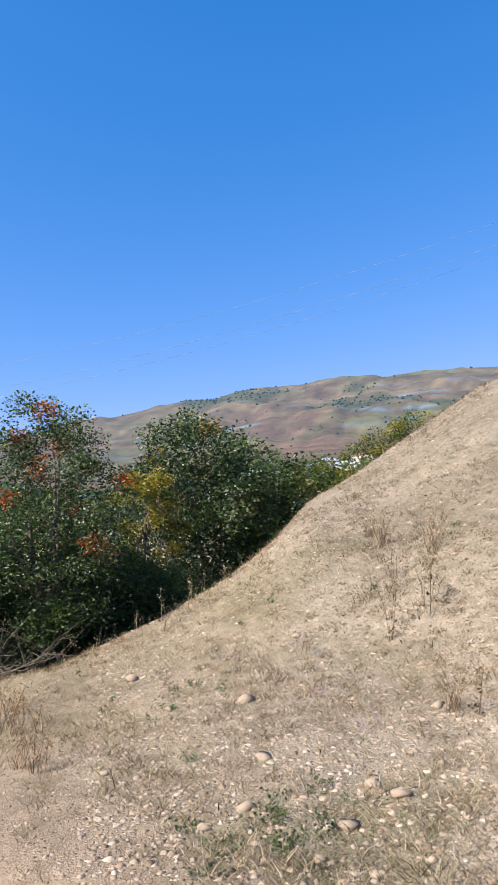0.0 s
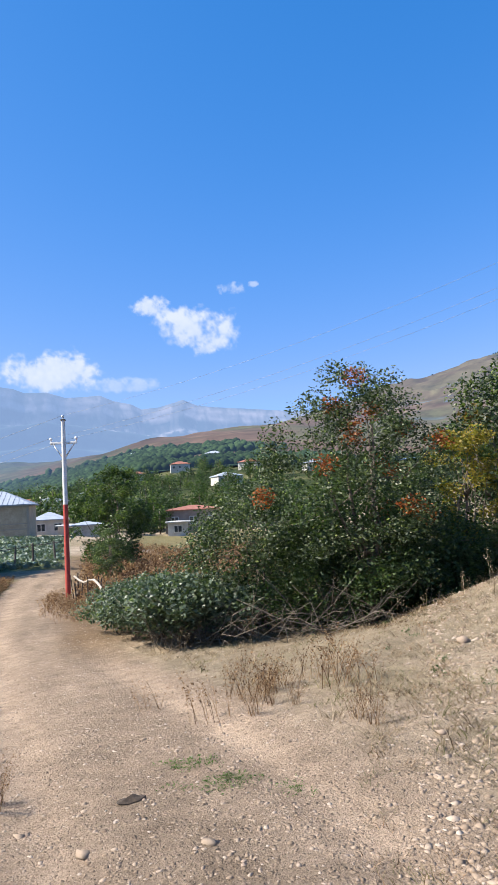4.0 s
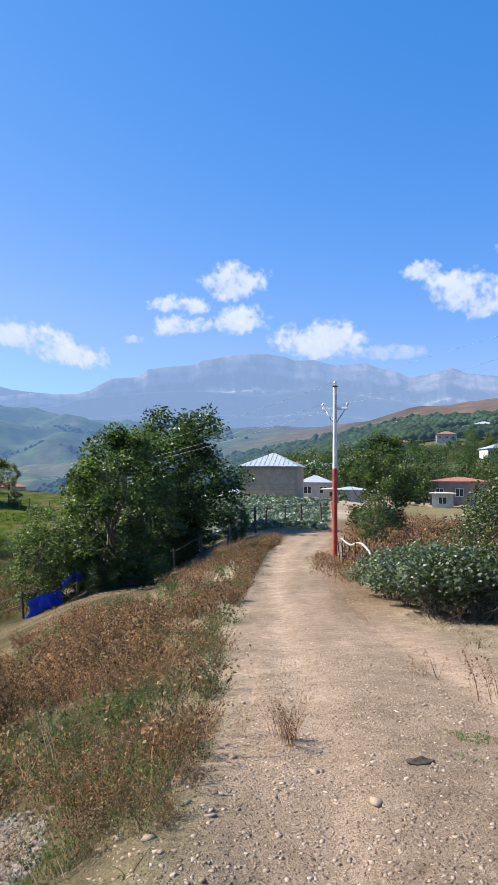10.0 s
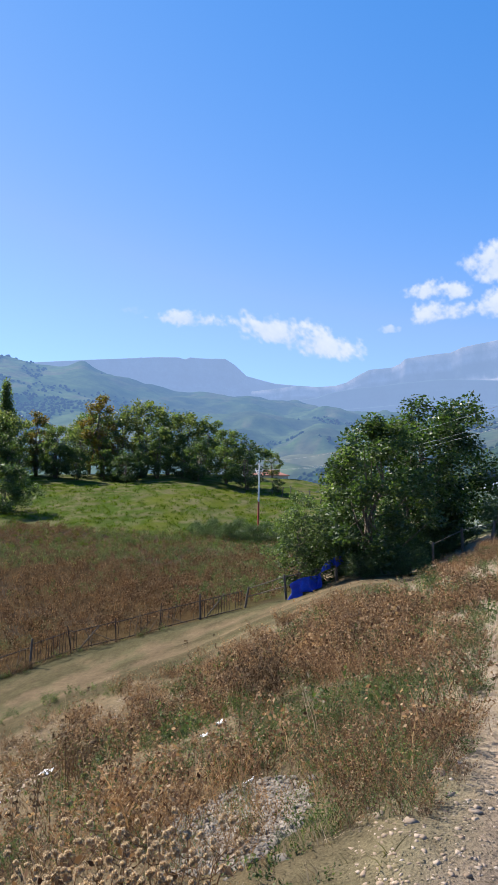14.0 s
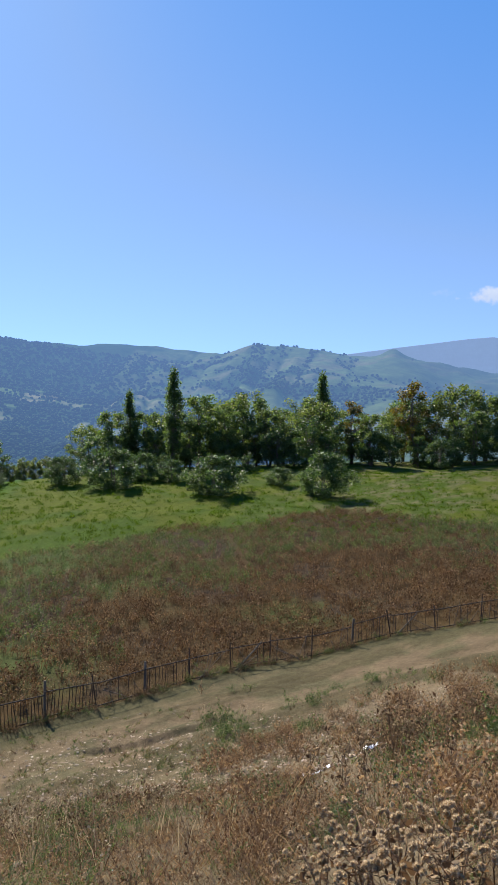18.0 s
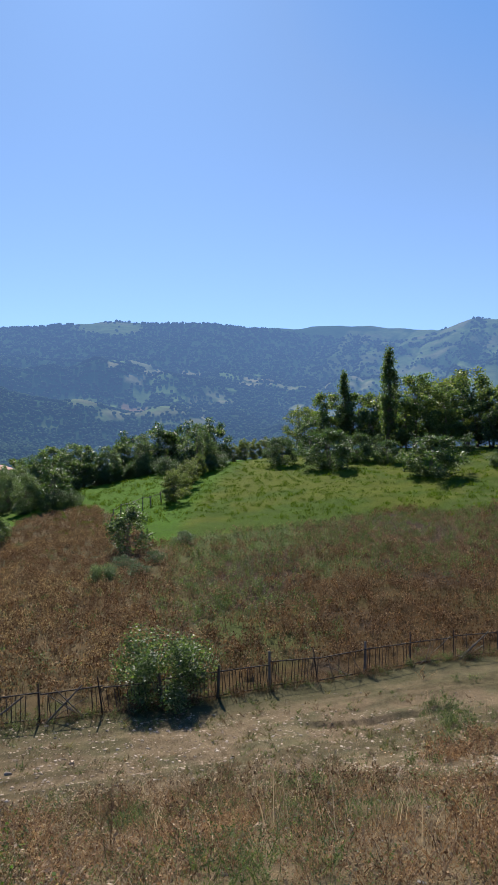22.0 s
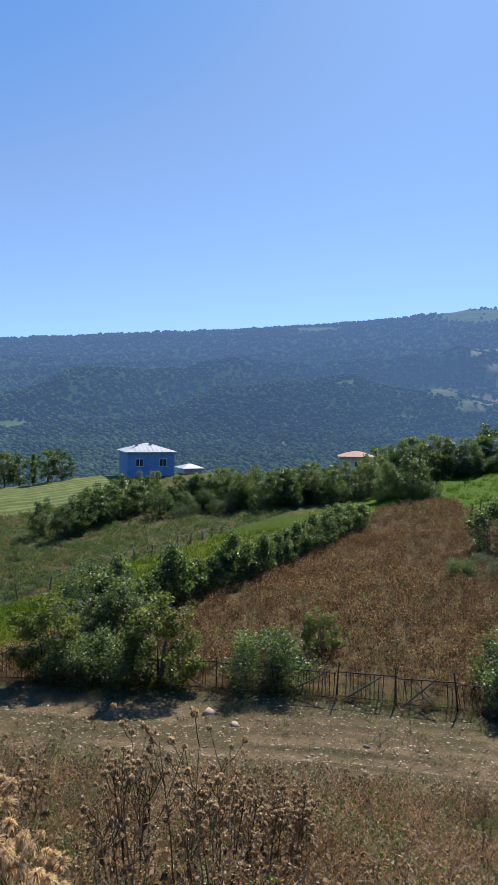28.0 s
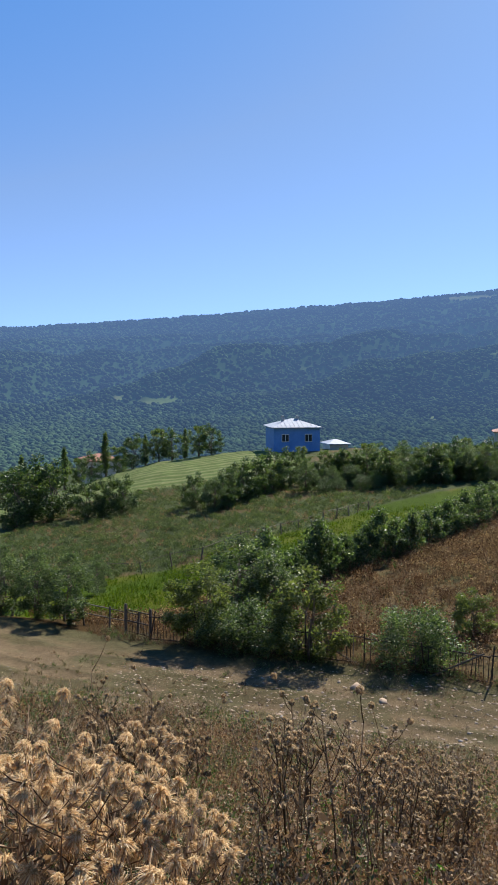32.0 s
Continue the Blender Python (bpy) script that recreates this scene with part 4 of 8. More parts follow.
# ---- trees and shrubs ----
G = {
    "dark": leafy("leaves_dark", [(0.0, (0.032, 0.055, 0.022)), (0.6, (0.052, 0.085, 0.032)), (1.0, (0.1, 0.14, 0.06))], 0.32),
    "deep": leafy("leaves_deep", [(0.0, (0.022, 0.04, 0.013)), (0.6, (0.042, 0.072, 0.022)), (1.0, (0.1, 0.14, 0.05))], 0.38, 0.42),
    "ash": leafy("leaves_ash", [(0.0, (0.02, 0.034, 0.016)), (0.6, (0.045, 0.066, 0.031)), (0.88, (0.12, 0.148, 0.08)), (1.0, (0.34, 0.36, 0.28))], 0.32),
    "field": leafy("dry_field", [(0.0, (0.036, 0.02, 0.011)), (0.5, (0.138, 0.084, 0.047)), (0.9, (0.245, 0.165, 0.097)), (1.0, (0.34, 0.25, 0.155))], 0.3, 0.85, (1.15, 1.02, 0.8)),
    "mid": leafy("leaves_mid", [(0.0, (0.045, 0.07, 0.026)), (0.6, (0.078, 0.112, 0.04)), (1.0, (0.15, 0.185, 0.075))], 0.52, tint=(1.6, 1.85, 0.85)),
    "bright": leafy("leaves_bright", [(0.0, (0.062, 0.082, 0.03)), (0.6, (0.108, 0.13, 0.045)), (1.0, (0.2, 0.215, 0.085))], 0.5, tint=(1.5, 1.7, 0.8)),
    "grey": leafy("leaves_grey", [(0.0, (0.035, 0.057, 0.026)), (0.6, (0.072, 0.1, 0.05)), (1.0, (0.19, 0.225, 0.135))], 0.42, 0.5),
    "yellow": leafy("leaves_yellow", [(0.0, (0.09, 0.1, 0.025)), (0.35, (0.2, 0.145, 0.025)), (0.7, (0.32, 0.23, 0.035)), (1.0, (0.26, 0.25, 0.06))], 0.4),
    "orange": leafy("leaves_orange", [(0.0, (0.18, 0.05, 0.015)), (0.6, (0.34, 0.105, 0.03)), (1.0, (0.42, 0.19, 0.06))], 0.4, tint=(1.4, 1.1, 0.7)),
    "autumn": leafy("leaves_autumn", [(0.0, (0.12, 0.08, 0.02)), (0.6, (0.19, 0.11, 0.03)), (1.0, (0.14, 0.13, 0.03))], 0.35),
    "bramble": leafy("leaves_bramble", [(0.0, (0.045, 0.068, 0.04)), (0.6, (0.09, 0.125, 0.078)), (1.0, (0.23, 0.265, 0.19))], 0.2, 0.45),
    "russet": leafy("dry_russet", [(0.0, (0.075, 0.042, 0.026)), (0.5, (0.25, 0.155, 0.092)), (0.9, (0.37, 0.26, 0.165)), (1.0, (0.5, 0.38, 0.26))], 0.36, 0.85, (1.15, 1.05, 0.8)),
    "straw": leafy("dry_straw", [(0.0, (0.15, 0.112, 0.073)), (0.5, (0.28, 0.222, 0.155)), (1.0, (0.54, 0.45, 0.34))], 0.35, 0.85, (1.2, 1.1, 0.9)),
    "umber": leafy("dry_umber", [(0.0, (0.055, 0.037, 0.022)), (0.5, (0.12, 0.083, 0.05)), (1.0, (0.3, 0.225, 0.15))], 0.36, 0.85, (1.2, 1.05, 0.9)),
    "cabbage": leafy("cabbage_leaf", [(0.0, (0.09, 0.125, 0.1)), (0.6, (0.15, 0.2, 0.165)), (1.0, (0.3, 0.35, 0.3))], 0.12, 0.5),
    "herb": leafy("grey_herb", [(0.0, (0.04, 0.055, 0.03)), (0.6, (0.085, 0.108, 0.055)), (1.0, (0.19, 0.21, 0.12))], 0.3, 0.6),
    "grass": leafy("green_grass", [(0.0, (0.034, 0.058, 0.005)), (0.5, (0.06, 0.096, 0.007)), (1.0, (0.112, 0.135, 0.016))], 0.35, 0.9),
}


def leaves(rng, centres, size, spread=0.5, droop=0.0):
    """A rhombic leaf at each centre."""
    n = len(centres)
    d = rng.normal(size=(n, 3))
    d[:, 2] = d[:, 2] * spread - droop
    d /= np.linalg.norm(d, axis=1)[:, None]
    s = np.cross(d, rng.normal(size=(n, 3)))
    s /= np.linalg.norm(s, axis=1)[:, None]
    nrm = np.cross(d, s)
    L = size * rng.uniform(0.6, 1.3, n)[:, None]
    V = np.stack([centres - d * L * 0.5, centres + s * L * 0.27 + nrm * L * 0.08, centres + d * L * 0.5, centres - s * L * 0.27 + nrm * L * 0.08], 1).reshape(-1, 3)
    return V, np.arange(4 * n).reshape(-1, 4)


def tree(name, label, category, height, radius, crown_from, leaf, size, count, seed, trunks=1, clumps=40, shape="round", accent=None, accent_share=0.15):
    """A tree or shrub: tapered stems with limbs, and a crown of leaf clumps with gaps."""
    rng = np.random.default_rng(seed)
    root = new(name)
    tagged(root, label, category)
    stems, tips = [], []
    for k in range(trunks):
        a = rng.uniform(0, 6.28)
        off = radius * 0.25 * (trunks > 1) * rng.uniform(0.4, 1)
        lean = np.array([math.cos(a), math.sin(a), 0])
        pts = [lean * off * 0.3 + np.array([0, 0, -0.15])]
        for q in (0.15, 0.35, 0.6, 0.85):
            pts.append(lean * off * (0.3 + q) + np.array([rng.normal() * 0.03 * height, rng.normal() * 0.03 * height, q * height * (0.95 if shape != "low" else 0.7)]))
        r0 = 0.022 * height / math.sqrt(trunks)
        stems.append(tube(pts, r0 * np.array([1.25, 0.9, 0.7, 0.42, 0.15]), 6))
        tips.append((pts, r0))
    cl = []
    for k in range(clumps):
        while True:
            p = rng.uniform(-1, 1, 3)
            if 0.2 < np.linalg.norm(p) < 1:
                break
        q = p / np.linalg.norm(p) * np.linalg.norm(p) ** 0.45
        zf = (q[2] + 1) / 2
        if shape == "poplar":
            w = 0.75 * math.sin(math.pi * min(1, (zf * 0.86 + 0.12))) ** 0.9 + 0.05
        elif shape == "low":
            w = 1.0 - 0.35 * zf
        else:
            w = 1.0 if zf < 0.55 else 1.0 - 0.55 * (zf - 0.55)
        bulge = 1 + 0.28 * math.sin(3 * math.atan2(q[1], q[0]) + seed) + rng.normal() * 0.12
        cl.append((q[0] * radius * w * bulge, q[1] * radius * w * bulge, height * (crown_from + (1 - crown_from) * zf) * rng.uniform(0.9, 1.03)))
    cl = np.array(cl)
    for k in range(min(len(cl), 16)):
        c = cl[k]
        pts, r0 = tips[k % len(tips)]
        st = np.array(pts[1 + k % 3])
        mid = (st + c) / 2 + np.array([0, 0, -0.06 * height])
        stems.append(tube([st, mid, c], r0 * np.array([0.38, 0.24, 0.07]), 6 if height > 6 else 4) if height > 6 else tube([st, mid, c], r0 * np.array([0.4, 0.25, 0.08]), 6))
    if name == "bramble":
        for v, f in stems:
            part_np("stem", v, f, M_bark, root, smooth=True)
    else:
        v, f = joined(stems)
        part_np("trunk", v, f, M_bark, root, smooth=True)
    which = rng.integers(0, len(cl), count)
    sp = radius * (0.28 * (40 / clumps) ** 0.33 if shape != "poplar" else 0.4)
    g = rng.normal(size=(count, 3))
    g = g / np.linalg.norm(g, axis=1)[:, None] * (rng.random(count) ** 0.5)[:, None]
    cen = cl[which] + g * sp * 1.25 * np.array([1, 1, 0.8])
    cen[:, 2] = np.maximum(cen[:, 2], 0.03 * height)
    acc = np.zeros(count, bool)
    if accent:
        chosen = (rng.random(len(cl)) < accent_share) & (cl[:, 2] > height * 0.4)
        acc = chosen[which] & (rng.random(count) < 0.8)
        cen[acc] = cl[which[acc]] + (cen[acc] - cl[which[acc]]) * 0.75
    v, f = leaves(rng, cen[~acc], size, 0.5, 0.15)
    part_np("crown", v, f, G[leaf], root)
    if acc.any():
        v, f = leaves(rng, cen[acc], size, 0.5, 0.15)
        part_np("crown", v, f, G[accent], root, "turning leaves and clumps of a second tone")
    return root


def put_at(ob, az, r, scale=1.0, turn=0.0, sink=0.05, tall=1.0):
    p = bearing(az, r)
    z = float(ground_z(p.x, p.y)) - sink
    ob.matrix_basis = pose(p.x, p.y, z, 0, 0, turn) @ Matrix.Diagonal((scale, scale, scale * tall, 1))
    return ob


def copy_at(ob, az, r, scale=1.0, turn=0.0, label="", group="", tall=1.0):
    p = bearing(az, r)
    z = float(ground_z(p.x, p.y)) - 0.05
    keep = ob.scale.copy()
    ob.scale = (1, 1, 1)
    c = copy_thing(ob, pose(p.x, p.y, z, 0, 0, turn) @ Matrix.Diagonal((scale, scale, scale * tall, 1)))
    ob.scale = keep
    return tagged(c, label, group=group)


# thicket on the near side of the hill
put_at(tree("tree", "leafy ash tree with orange seed clusters by the road", "tree", 4.1, 1.35, 0.14, "ash", 0.056, 32000, 1, 3, 150, accent="orange", accent_share=0.2), -29.4, 11.2, turn=40)
put_at(tree("shrub", "dense dark green shrub behind the bramble hedge", "shrub", 2.6, 1.3, 0.16, "ash", 0.055, 20000, 2, 5, 80), -20.6, 12.2)
put_at(tree("shrub", "dark leafy shrub with bare lower twigs", "shrub", 2.6, 1.5, 0.04, "dark", 0.06, 20000, 22, 5, 55), -31.0, 11.8)
put_at(tree("tree", "young tree with yellow autumn leaves at the thicket edge", "tree", 3.15, 0.62, 0.3, "yellow", 0.065, 5200, 4, 2, 34, accent="mid", accent_share=0.2), -37.4, 13.0, turn=20)
put_at(tree("tree", "green tree standing behind a yellow sapling", "tree", 3.9, 1.2, 0.14, "ash", 0.08, 11000, 24, 2, 50, accent="autumn", accent_share=0.08), -40.0, 14.6, 1.2, turn=20)
put_at(tree("tree", "dark green tree with a few rusty leaves", "tree", 3.7, 1.4, 0.08, "dark", 0.085, 12000, 5, 3, 55, accent="autumn", accent_share=0.06), -42.4, 16.0, 1.3)
put_at(tree("shrub", "green shrub at the foot of the hillside", "shrub", 3.2, 1.6, 0.05, "ash", 0.09, 12000, 6, 4, 55), -46.0, 17.5, 1.3)
SHRUB_DARK = put_at(tree("shrub", "low dark shrub in the thicket", "shrub", 1.7, 1.2, 0.02, "dark", 0.07, 9000, 7, 5, 45, "low"), -34.2, 12.2)
SHRUB_LOW = put_at(tree("shrub", "yellowish green shrub on the crest of the slope", "shrub", 1.3, 0.85, 0.03, "bright", 0.08, 2600, 8, 4, 30, "low", accent="yellow", accent_share=0.4), -57.9, 16.8, 0.85)
for az, r, s in [(-26, 11.3, 0.8), (-40, 13.9, 0.8), (-46.6, 19, 0.9), (-36.2, 13.6, 0.9), (-24, 12.6, 1.1), (-33, 13, 1.2)]:
    copy_at(SHRUB_DARK, az, r, s, az * 7)
for az, r, s in [(-56.4, 16.6, 0.8), (-52.6, 17.5, 1.5), (-50.4, 18.0, 1.9), (-48.6, 18.5, 2.1), (-54.4, 18, 1.1), (-59.6, 17.0, 0.75)]:
    copy_at(SHRUB_LOW, az, r, s, az * 11)

# mid-distance trees
T_DARK = put_at(tree("tree", "tall dark leafy walnut tree beside the road", "tree", 8.6, 3.0, 0.03, "deep", 0.2, 17000, 31, 2, 75), 9.0, 43, 1.22)
# lighter leaf colour in upper clumps stands in for sunlight on this tree
T_MID = put_at(tree("tree", "broad leafy tree with lighter clumps painted as its sunlit top", "tree", 7.9, 2.5, 0.03, "dark", 0.2, 15000, 32, 2, 65, accent="mid", accent_share=0.3), 13.9, 30.5, 0.92)
T_GREY = put_at(tree("tree", "small grey-green willow beside the fence", "tree", 4.4, 1.4, 0.03, "grey", 0.125, 9000, 33, 3, 60), 19.3, 31)
S_GREY = put_at(tree("shrub", "rounded grey-green shrub growing through the fence", "shrub", 2.3, 1.75, 0.02, "grey", 0.1, 11000, 34, 6, 60, "low"), 75.4, 22.4)
T_BRIGHT = put_at(tree("tree", "bright green young tree by the fence", "tree", 3.0, 1.1, 0.0, "bright", 0.115, 9000, 35, 3, 60), 105.3, 21.8)
T_POPLAR = put_at(tree("poplar_tree", "slender dark poplar tree behind the meadow", "poplar tree", 15.0, 1.4, 0.05, "mid", 0.26, 11000, 36, 1, 210, "poplar"), 56.35, 100, 1.05)
T_ROUND = put_at(tree("tree", "rounded leafy tree at the far edge of the meadow", "tree", 9.2, 3.0, 0.08, "bright", 0.3, 6000, 37, 3, 80, accent="mid", accent_share=0.4), 44.6, 107, 1.15)
T_ROUND2 = put_at(tree("tree", "dark leafy tree at the far edge of the meadow", "tree", 9.0, 2.6, 0.08, "mid", 0.3, 5600, 38, 3, 74, accent="bright", accent_share=0.3), 52, 106, 1.05)
T_AUT = put_at(tree("tree", "tree with rusty autumn leaves at the meadow edge", "tree", 9.3, 2.0, 0.15, "autumn", 0.28, 4200, 39, 1, 40, accent="mid", accent_share=0.4), 41.4, 108, 1.1)

T_BELT = put_at(tree("tree", "bushy dark tree in the belt below the houses", "tree", 5.4, 1.9, 0.06, "dark", 0.24, 4200, 40, 2, 44, accent="mid", accent_share=0.4), 84.0, 80)
T_BUSH = put_at(tree("shrub", "dense rounded grey-green shrub in the meadow", "shrub", 3.0, 1.75, 0.0, "dark", 0.15, 9000, 43, 6, 60, accent="grey", accent_share=0.3), 65.2, 92, 1.25)
S_HEDGE = put_at(tree("shrub", "upright grey-green shrub in a hedgerow", "shrub", 2.3, 1.0, 0.03, "grey", 0.15, 2600, 42, 5, 30), 110.2, 31.6)

# ---- more trees, copied ----
rng_t = random.Random(5)
MEADOW = [T_ROUND, T_ROUND2, T_AUT]
for az, r, h, kind in [(63.4, 112, 0.75, 0), (61.5, 106, 0.85, 1), (58.6, 108, 0.8, 1), (57.4, 112, 0.75, 0), (54.3, 108, 1.05, 1), (50.2, 110, 1.05, 0), (48.3, 106, 1.1, 0),
                       (44.8, 112, 1.15, 0), (39.8, 104, 0.75, 1), (38.0, 112, 0.9, 0), (36.3, 110, 1.15, 2), (34.8, 112, 1.35, 0), (32.8, 112, 1.4, 0), (30.8, 114, 1.3, 1), (29.2, 116, 1.15, 0),
                       (27.4, 116, 1.0, 1), (25.6, 118, 0.7, 0), (24.0, 120, 0.6, 1), (22.0, 120, 0.55, 0), (37.2, 118, 1.0, 1), (42.8, 118, 1.0, 0), (47.2, 118, 1.1, 1), (53.2, 118, 1.0, 0), (55.4, 114, 0.7, 1), (51.3, 116, 1.1, 1)]:
    copy_at(MEADOW[kind], az, r, h * (1.15 if az > 44 else 1.03) * rng_t.uniform(0.85, 1.25), az * 13, group="trees behind the meadow")
for k in range(24):
    copy_at([T_BELT, T_ROUND2, T_BELT][k % 3], 24.5 + 1.68 * k + rng_t.uniform(-0.5, 0.5), 103 + rng_t.uniform(-3, 6), [1.25, 0.8, 1.0][k % 3] * rng_t.uniform(0.7, 1.25), k * 45, "smaller green tree in front of the tree row", "smaller trees behind the meadow")
for az, r, h in [(60.0, 108, 0.86), (43.8, 114, 1.08)]:
    copy_at(T_POPLAR, az, r, h, az)
for az, r, h, tall in [(61.4, 86, 1.9, 1.05), (53.0, 78, 1.95, 0.95), (43.7, 76, 1.75, 1.15), (47.5, 84, 1.0, 0.9), (56.5, 90, 1.1, 1.1), (59, 93, 1.4, 1.1)]:
    copy_at(T_BUSH, az, r, h * 0.92, az * 3, "rounded shrub in front of the tree row", tall=tall * 0.9)
for az, r, h in [(23.6, 60, 1.1), (24.6, 62, 1.3), (25.6, 61, 1.0), (26.8, 63, 1.2), (22.4, 61, 1.2), (28.2, 64, 0.9)]:
    copy_at(SHRUB_DARK, az, r, h, az * 9, "dark tall herbs beside the power pole", tall=0.9)
for k in range(6):
    copy_at(T_BELT, 21 + 7.2 * k + rng_t.uniform(-0.5, 0.5), 101 + rng_t.uniform(-5, 8), rng_t.uniform(0.4, 0.6), k * 45, "leafy undergrowth below the tree row", "undergrowth below the tree row")
# hedge between the two green fields
for k in range(2, 9):
    copy_at(T_BRIGHT, 75.5 - 0.55 * k, 60 + 4.6 * k, 0.8 + 0.3 * rng_t.random(), k * 50, "yellowish green shrub in a field hedge", "field hedge shrubs")
for k in range(7):
    copy_at(T_BRIGHT, 70.2 - 0.9 * k, 104 + k, 0.8 + 0.3 * rng_t.random(), k * 50, "yellowish green shrub in a field hedge", "field hedge shrubs")
for k in range(22):
    copy_at(SHRUB_DARK, 70.5 + 0.75 * k, 93 + rng_t.uniform(-3, 4), rng_t.uniform(1.0, 1.6), k * 45, "dark undergrowth shrub between the fields", "undergrowth between the fields")
copy_at(S_HEDGE, 78.1, 48, 1.5, 30, "dark bush in the brown field", tall=0.95)
copy_at(S_GREY, 80.2, 40, 0.55, 70, "small bush in the brown field")
for az, r, h in [(77.4, 41, 0.6), (78.6, 43, 0.7), (76.0, 44, 0.6), (73.5, 50, 0.7)]:
    copy_at(SHRUB_DARK, az, r, h, az * 7, "low dark green herbs in the brown field", tall=0.8)
for k in range(20):
    copy_at([T_BELT, T_ROUND2, T_GREY][k % 3], 70.5 + 0.86 * k + rng_t.uniform(-0.4, 0.4), 98 + rng_t.uniform(-6, 8), [1.25, 0.72, 1.3][k % 3] * rng_t.uniform(0.75, 1.15), k * 77, "leafy tree between the fields", "trees between the fields")
# shrubs at the lower fence
copy_at(S_GREY, 96.3, 21.8, 0.86, 100, tall=1.0)
copy_at(S_GREY, 109.5, 22.4, 0.8, 200, "low green bush at the fence", tall=1.0)
copy_at(S_GREY, 112.0, 22.8, 0.75, 250, "low green bush at the fence", tall=1.0)
copy_at(T_BRIGHT, 114.2, 23.4, 0.95, 90, "pale green shrub by the gate")
copy_at(T_BRIGHT, 91.8, 25.5, 0.6, 10, "small green sapling behind the fence")
copy_at(T_GREY, 111.3, 29, 0.92, 10, "dark grey-green bushy tree behind the fence", tall=0.85)
copy_at(T_GREY, 108.2, 30, 0.7, 60, "dark grey-green bushy tree behind the fence", tall=0.85)
for az, r, s in [(125.2, 26.6, 0.64), (127.8, 27.4, 0.62), (130.4, 28.5, 0.66), (122.8, 40, 0.55)]:
    copy_at(T_GREY, az, r, s, az * 5, "small leafy tree standing along the track")
for k in range(30):
    f = k / 29
    az = 110.0 - 21.5 * f
    copy_at(S_HEDGE, az + rng_t.uniform(-0.3, 0.3), float(np.interp(az, [88, 89, 92, 96.7, 102.2, 109, 111], [61, 59.5, 51, 43, 38, 32, 30.5])), rng_t.uniform(0.72, 1.08), k * 61, "upright grey-green shrub in a hedgerow", "hedgerow shrubs", tall=rng_t.uniform(0.95, 1.35))
# trees round the blue house and on the rise
for k in range(48):
    copy_at([T_BELT, T_BELT, T_GREY, T_ROUND2][k % 4], 83 + 0.48 * k + rng_t.uniform(-0.4, 0.4), 78 + rng_t.uniform(0, 18), [0.9, 0.95, 1.0, 0.58][k % 4] * (0.78 if 17 < 0.48 * k < 25 else 0.92) * rng_t.uniform(0.7, 1.15), k * 83, "leafy tree in the belt below the houses", "tree belt below the houses")
for k in range(10):
    copy_at([T_BELT, T_GREY][k % 2], 106.4 + 0.72 * k, 84 - 1.6 * k, [0.92, 0.95][k % 2] * rng_t.uniform(0.8, 1.05), k * 40, "small dark tree along the mown field", "trees along the mown field")
for az, r, s in [(114.6, 74, 0.36), (120.6, 76, 0.4), (121.9, 76, 0.42), (123.4, 75, 0.42), (126.2, 78, 0.62), (127.8, 80, 0.7), (129.0, 77, 0.6)]:
    copy_at(T_BELT, az, r, s * 2.0, az * 5, "rounded dark tree beside the mown field")
for k in range(16):
    copy_at([T_BELT, T_ROUND2, T_POPLAR][k % 3], 113 + 1.1 * k, 128 + rng_t.uniform(-6, 12), [1.2, 0.75, 0.55][k % 3] * rng_t.uniform(0.8, 1.1), k * 40, "leafy tree behind the mown field", "trees behind the mown field")
for k in range(22):
    copy_at(SHRUB_DARK, 82.5 + 1.0 * k, 77 + rng_t.uniform(0, 8), rng_t.uniform(0.9, 1.5), k * 45, "dark undergrowth shrub below the tree belt", "undergrowth below the tree belt")
for k in range(14):
    copy_at(SHRUB_DARK, 7.6 + 0.7 * k, 41 - 0.75 * k + rng_t.uniform(-0.4, 1.2), rng_t.uniform(0.9, 1.5), k * 45, "dark shrub below the walnut trees", "shrubs below the walnut trees", tall=1.2)
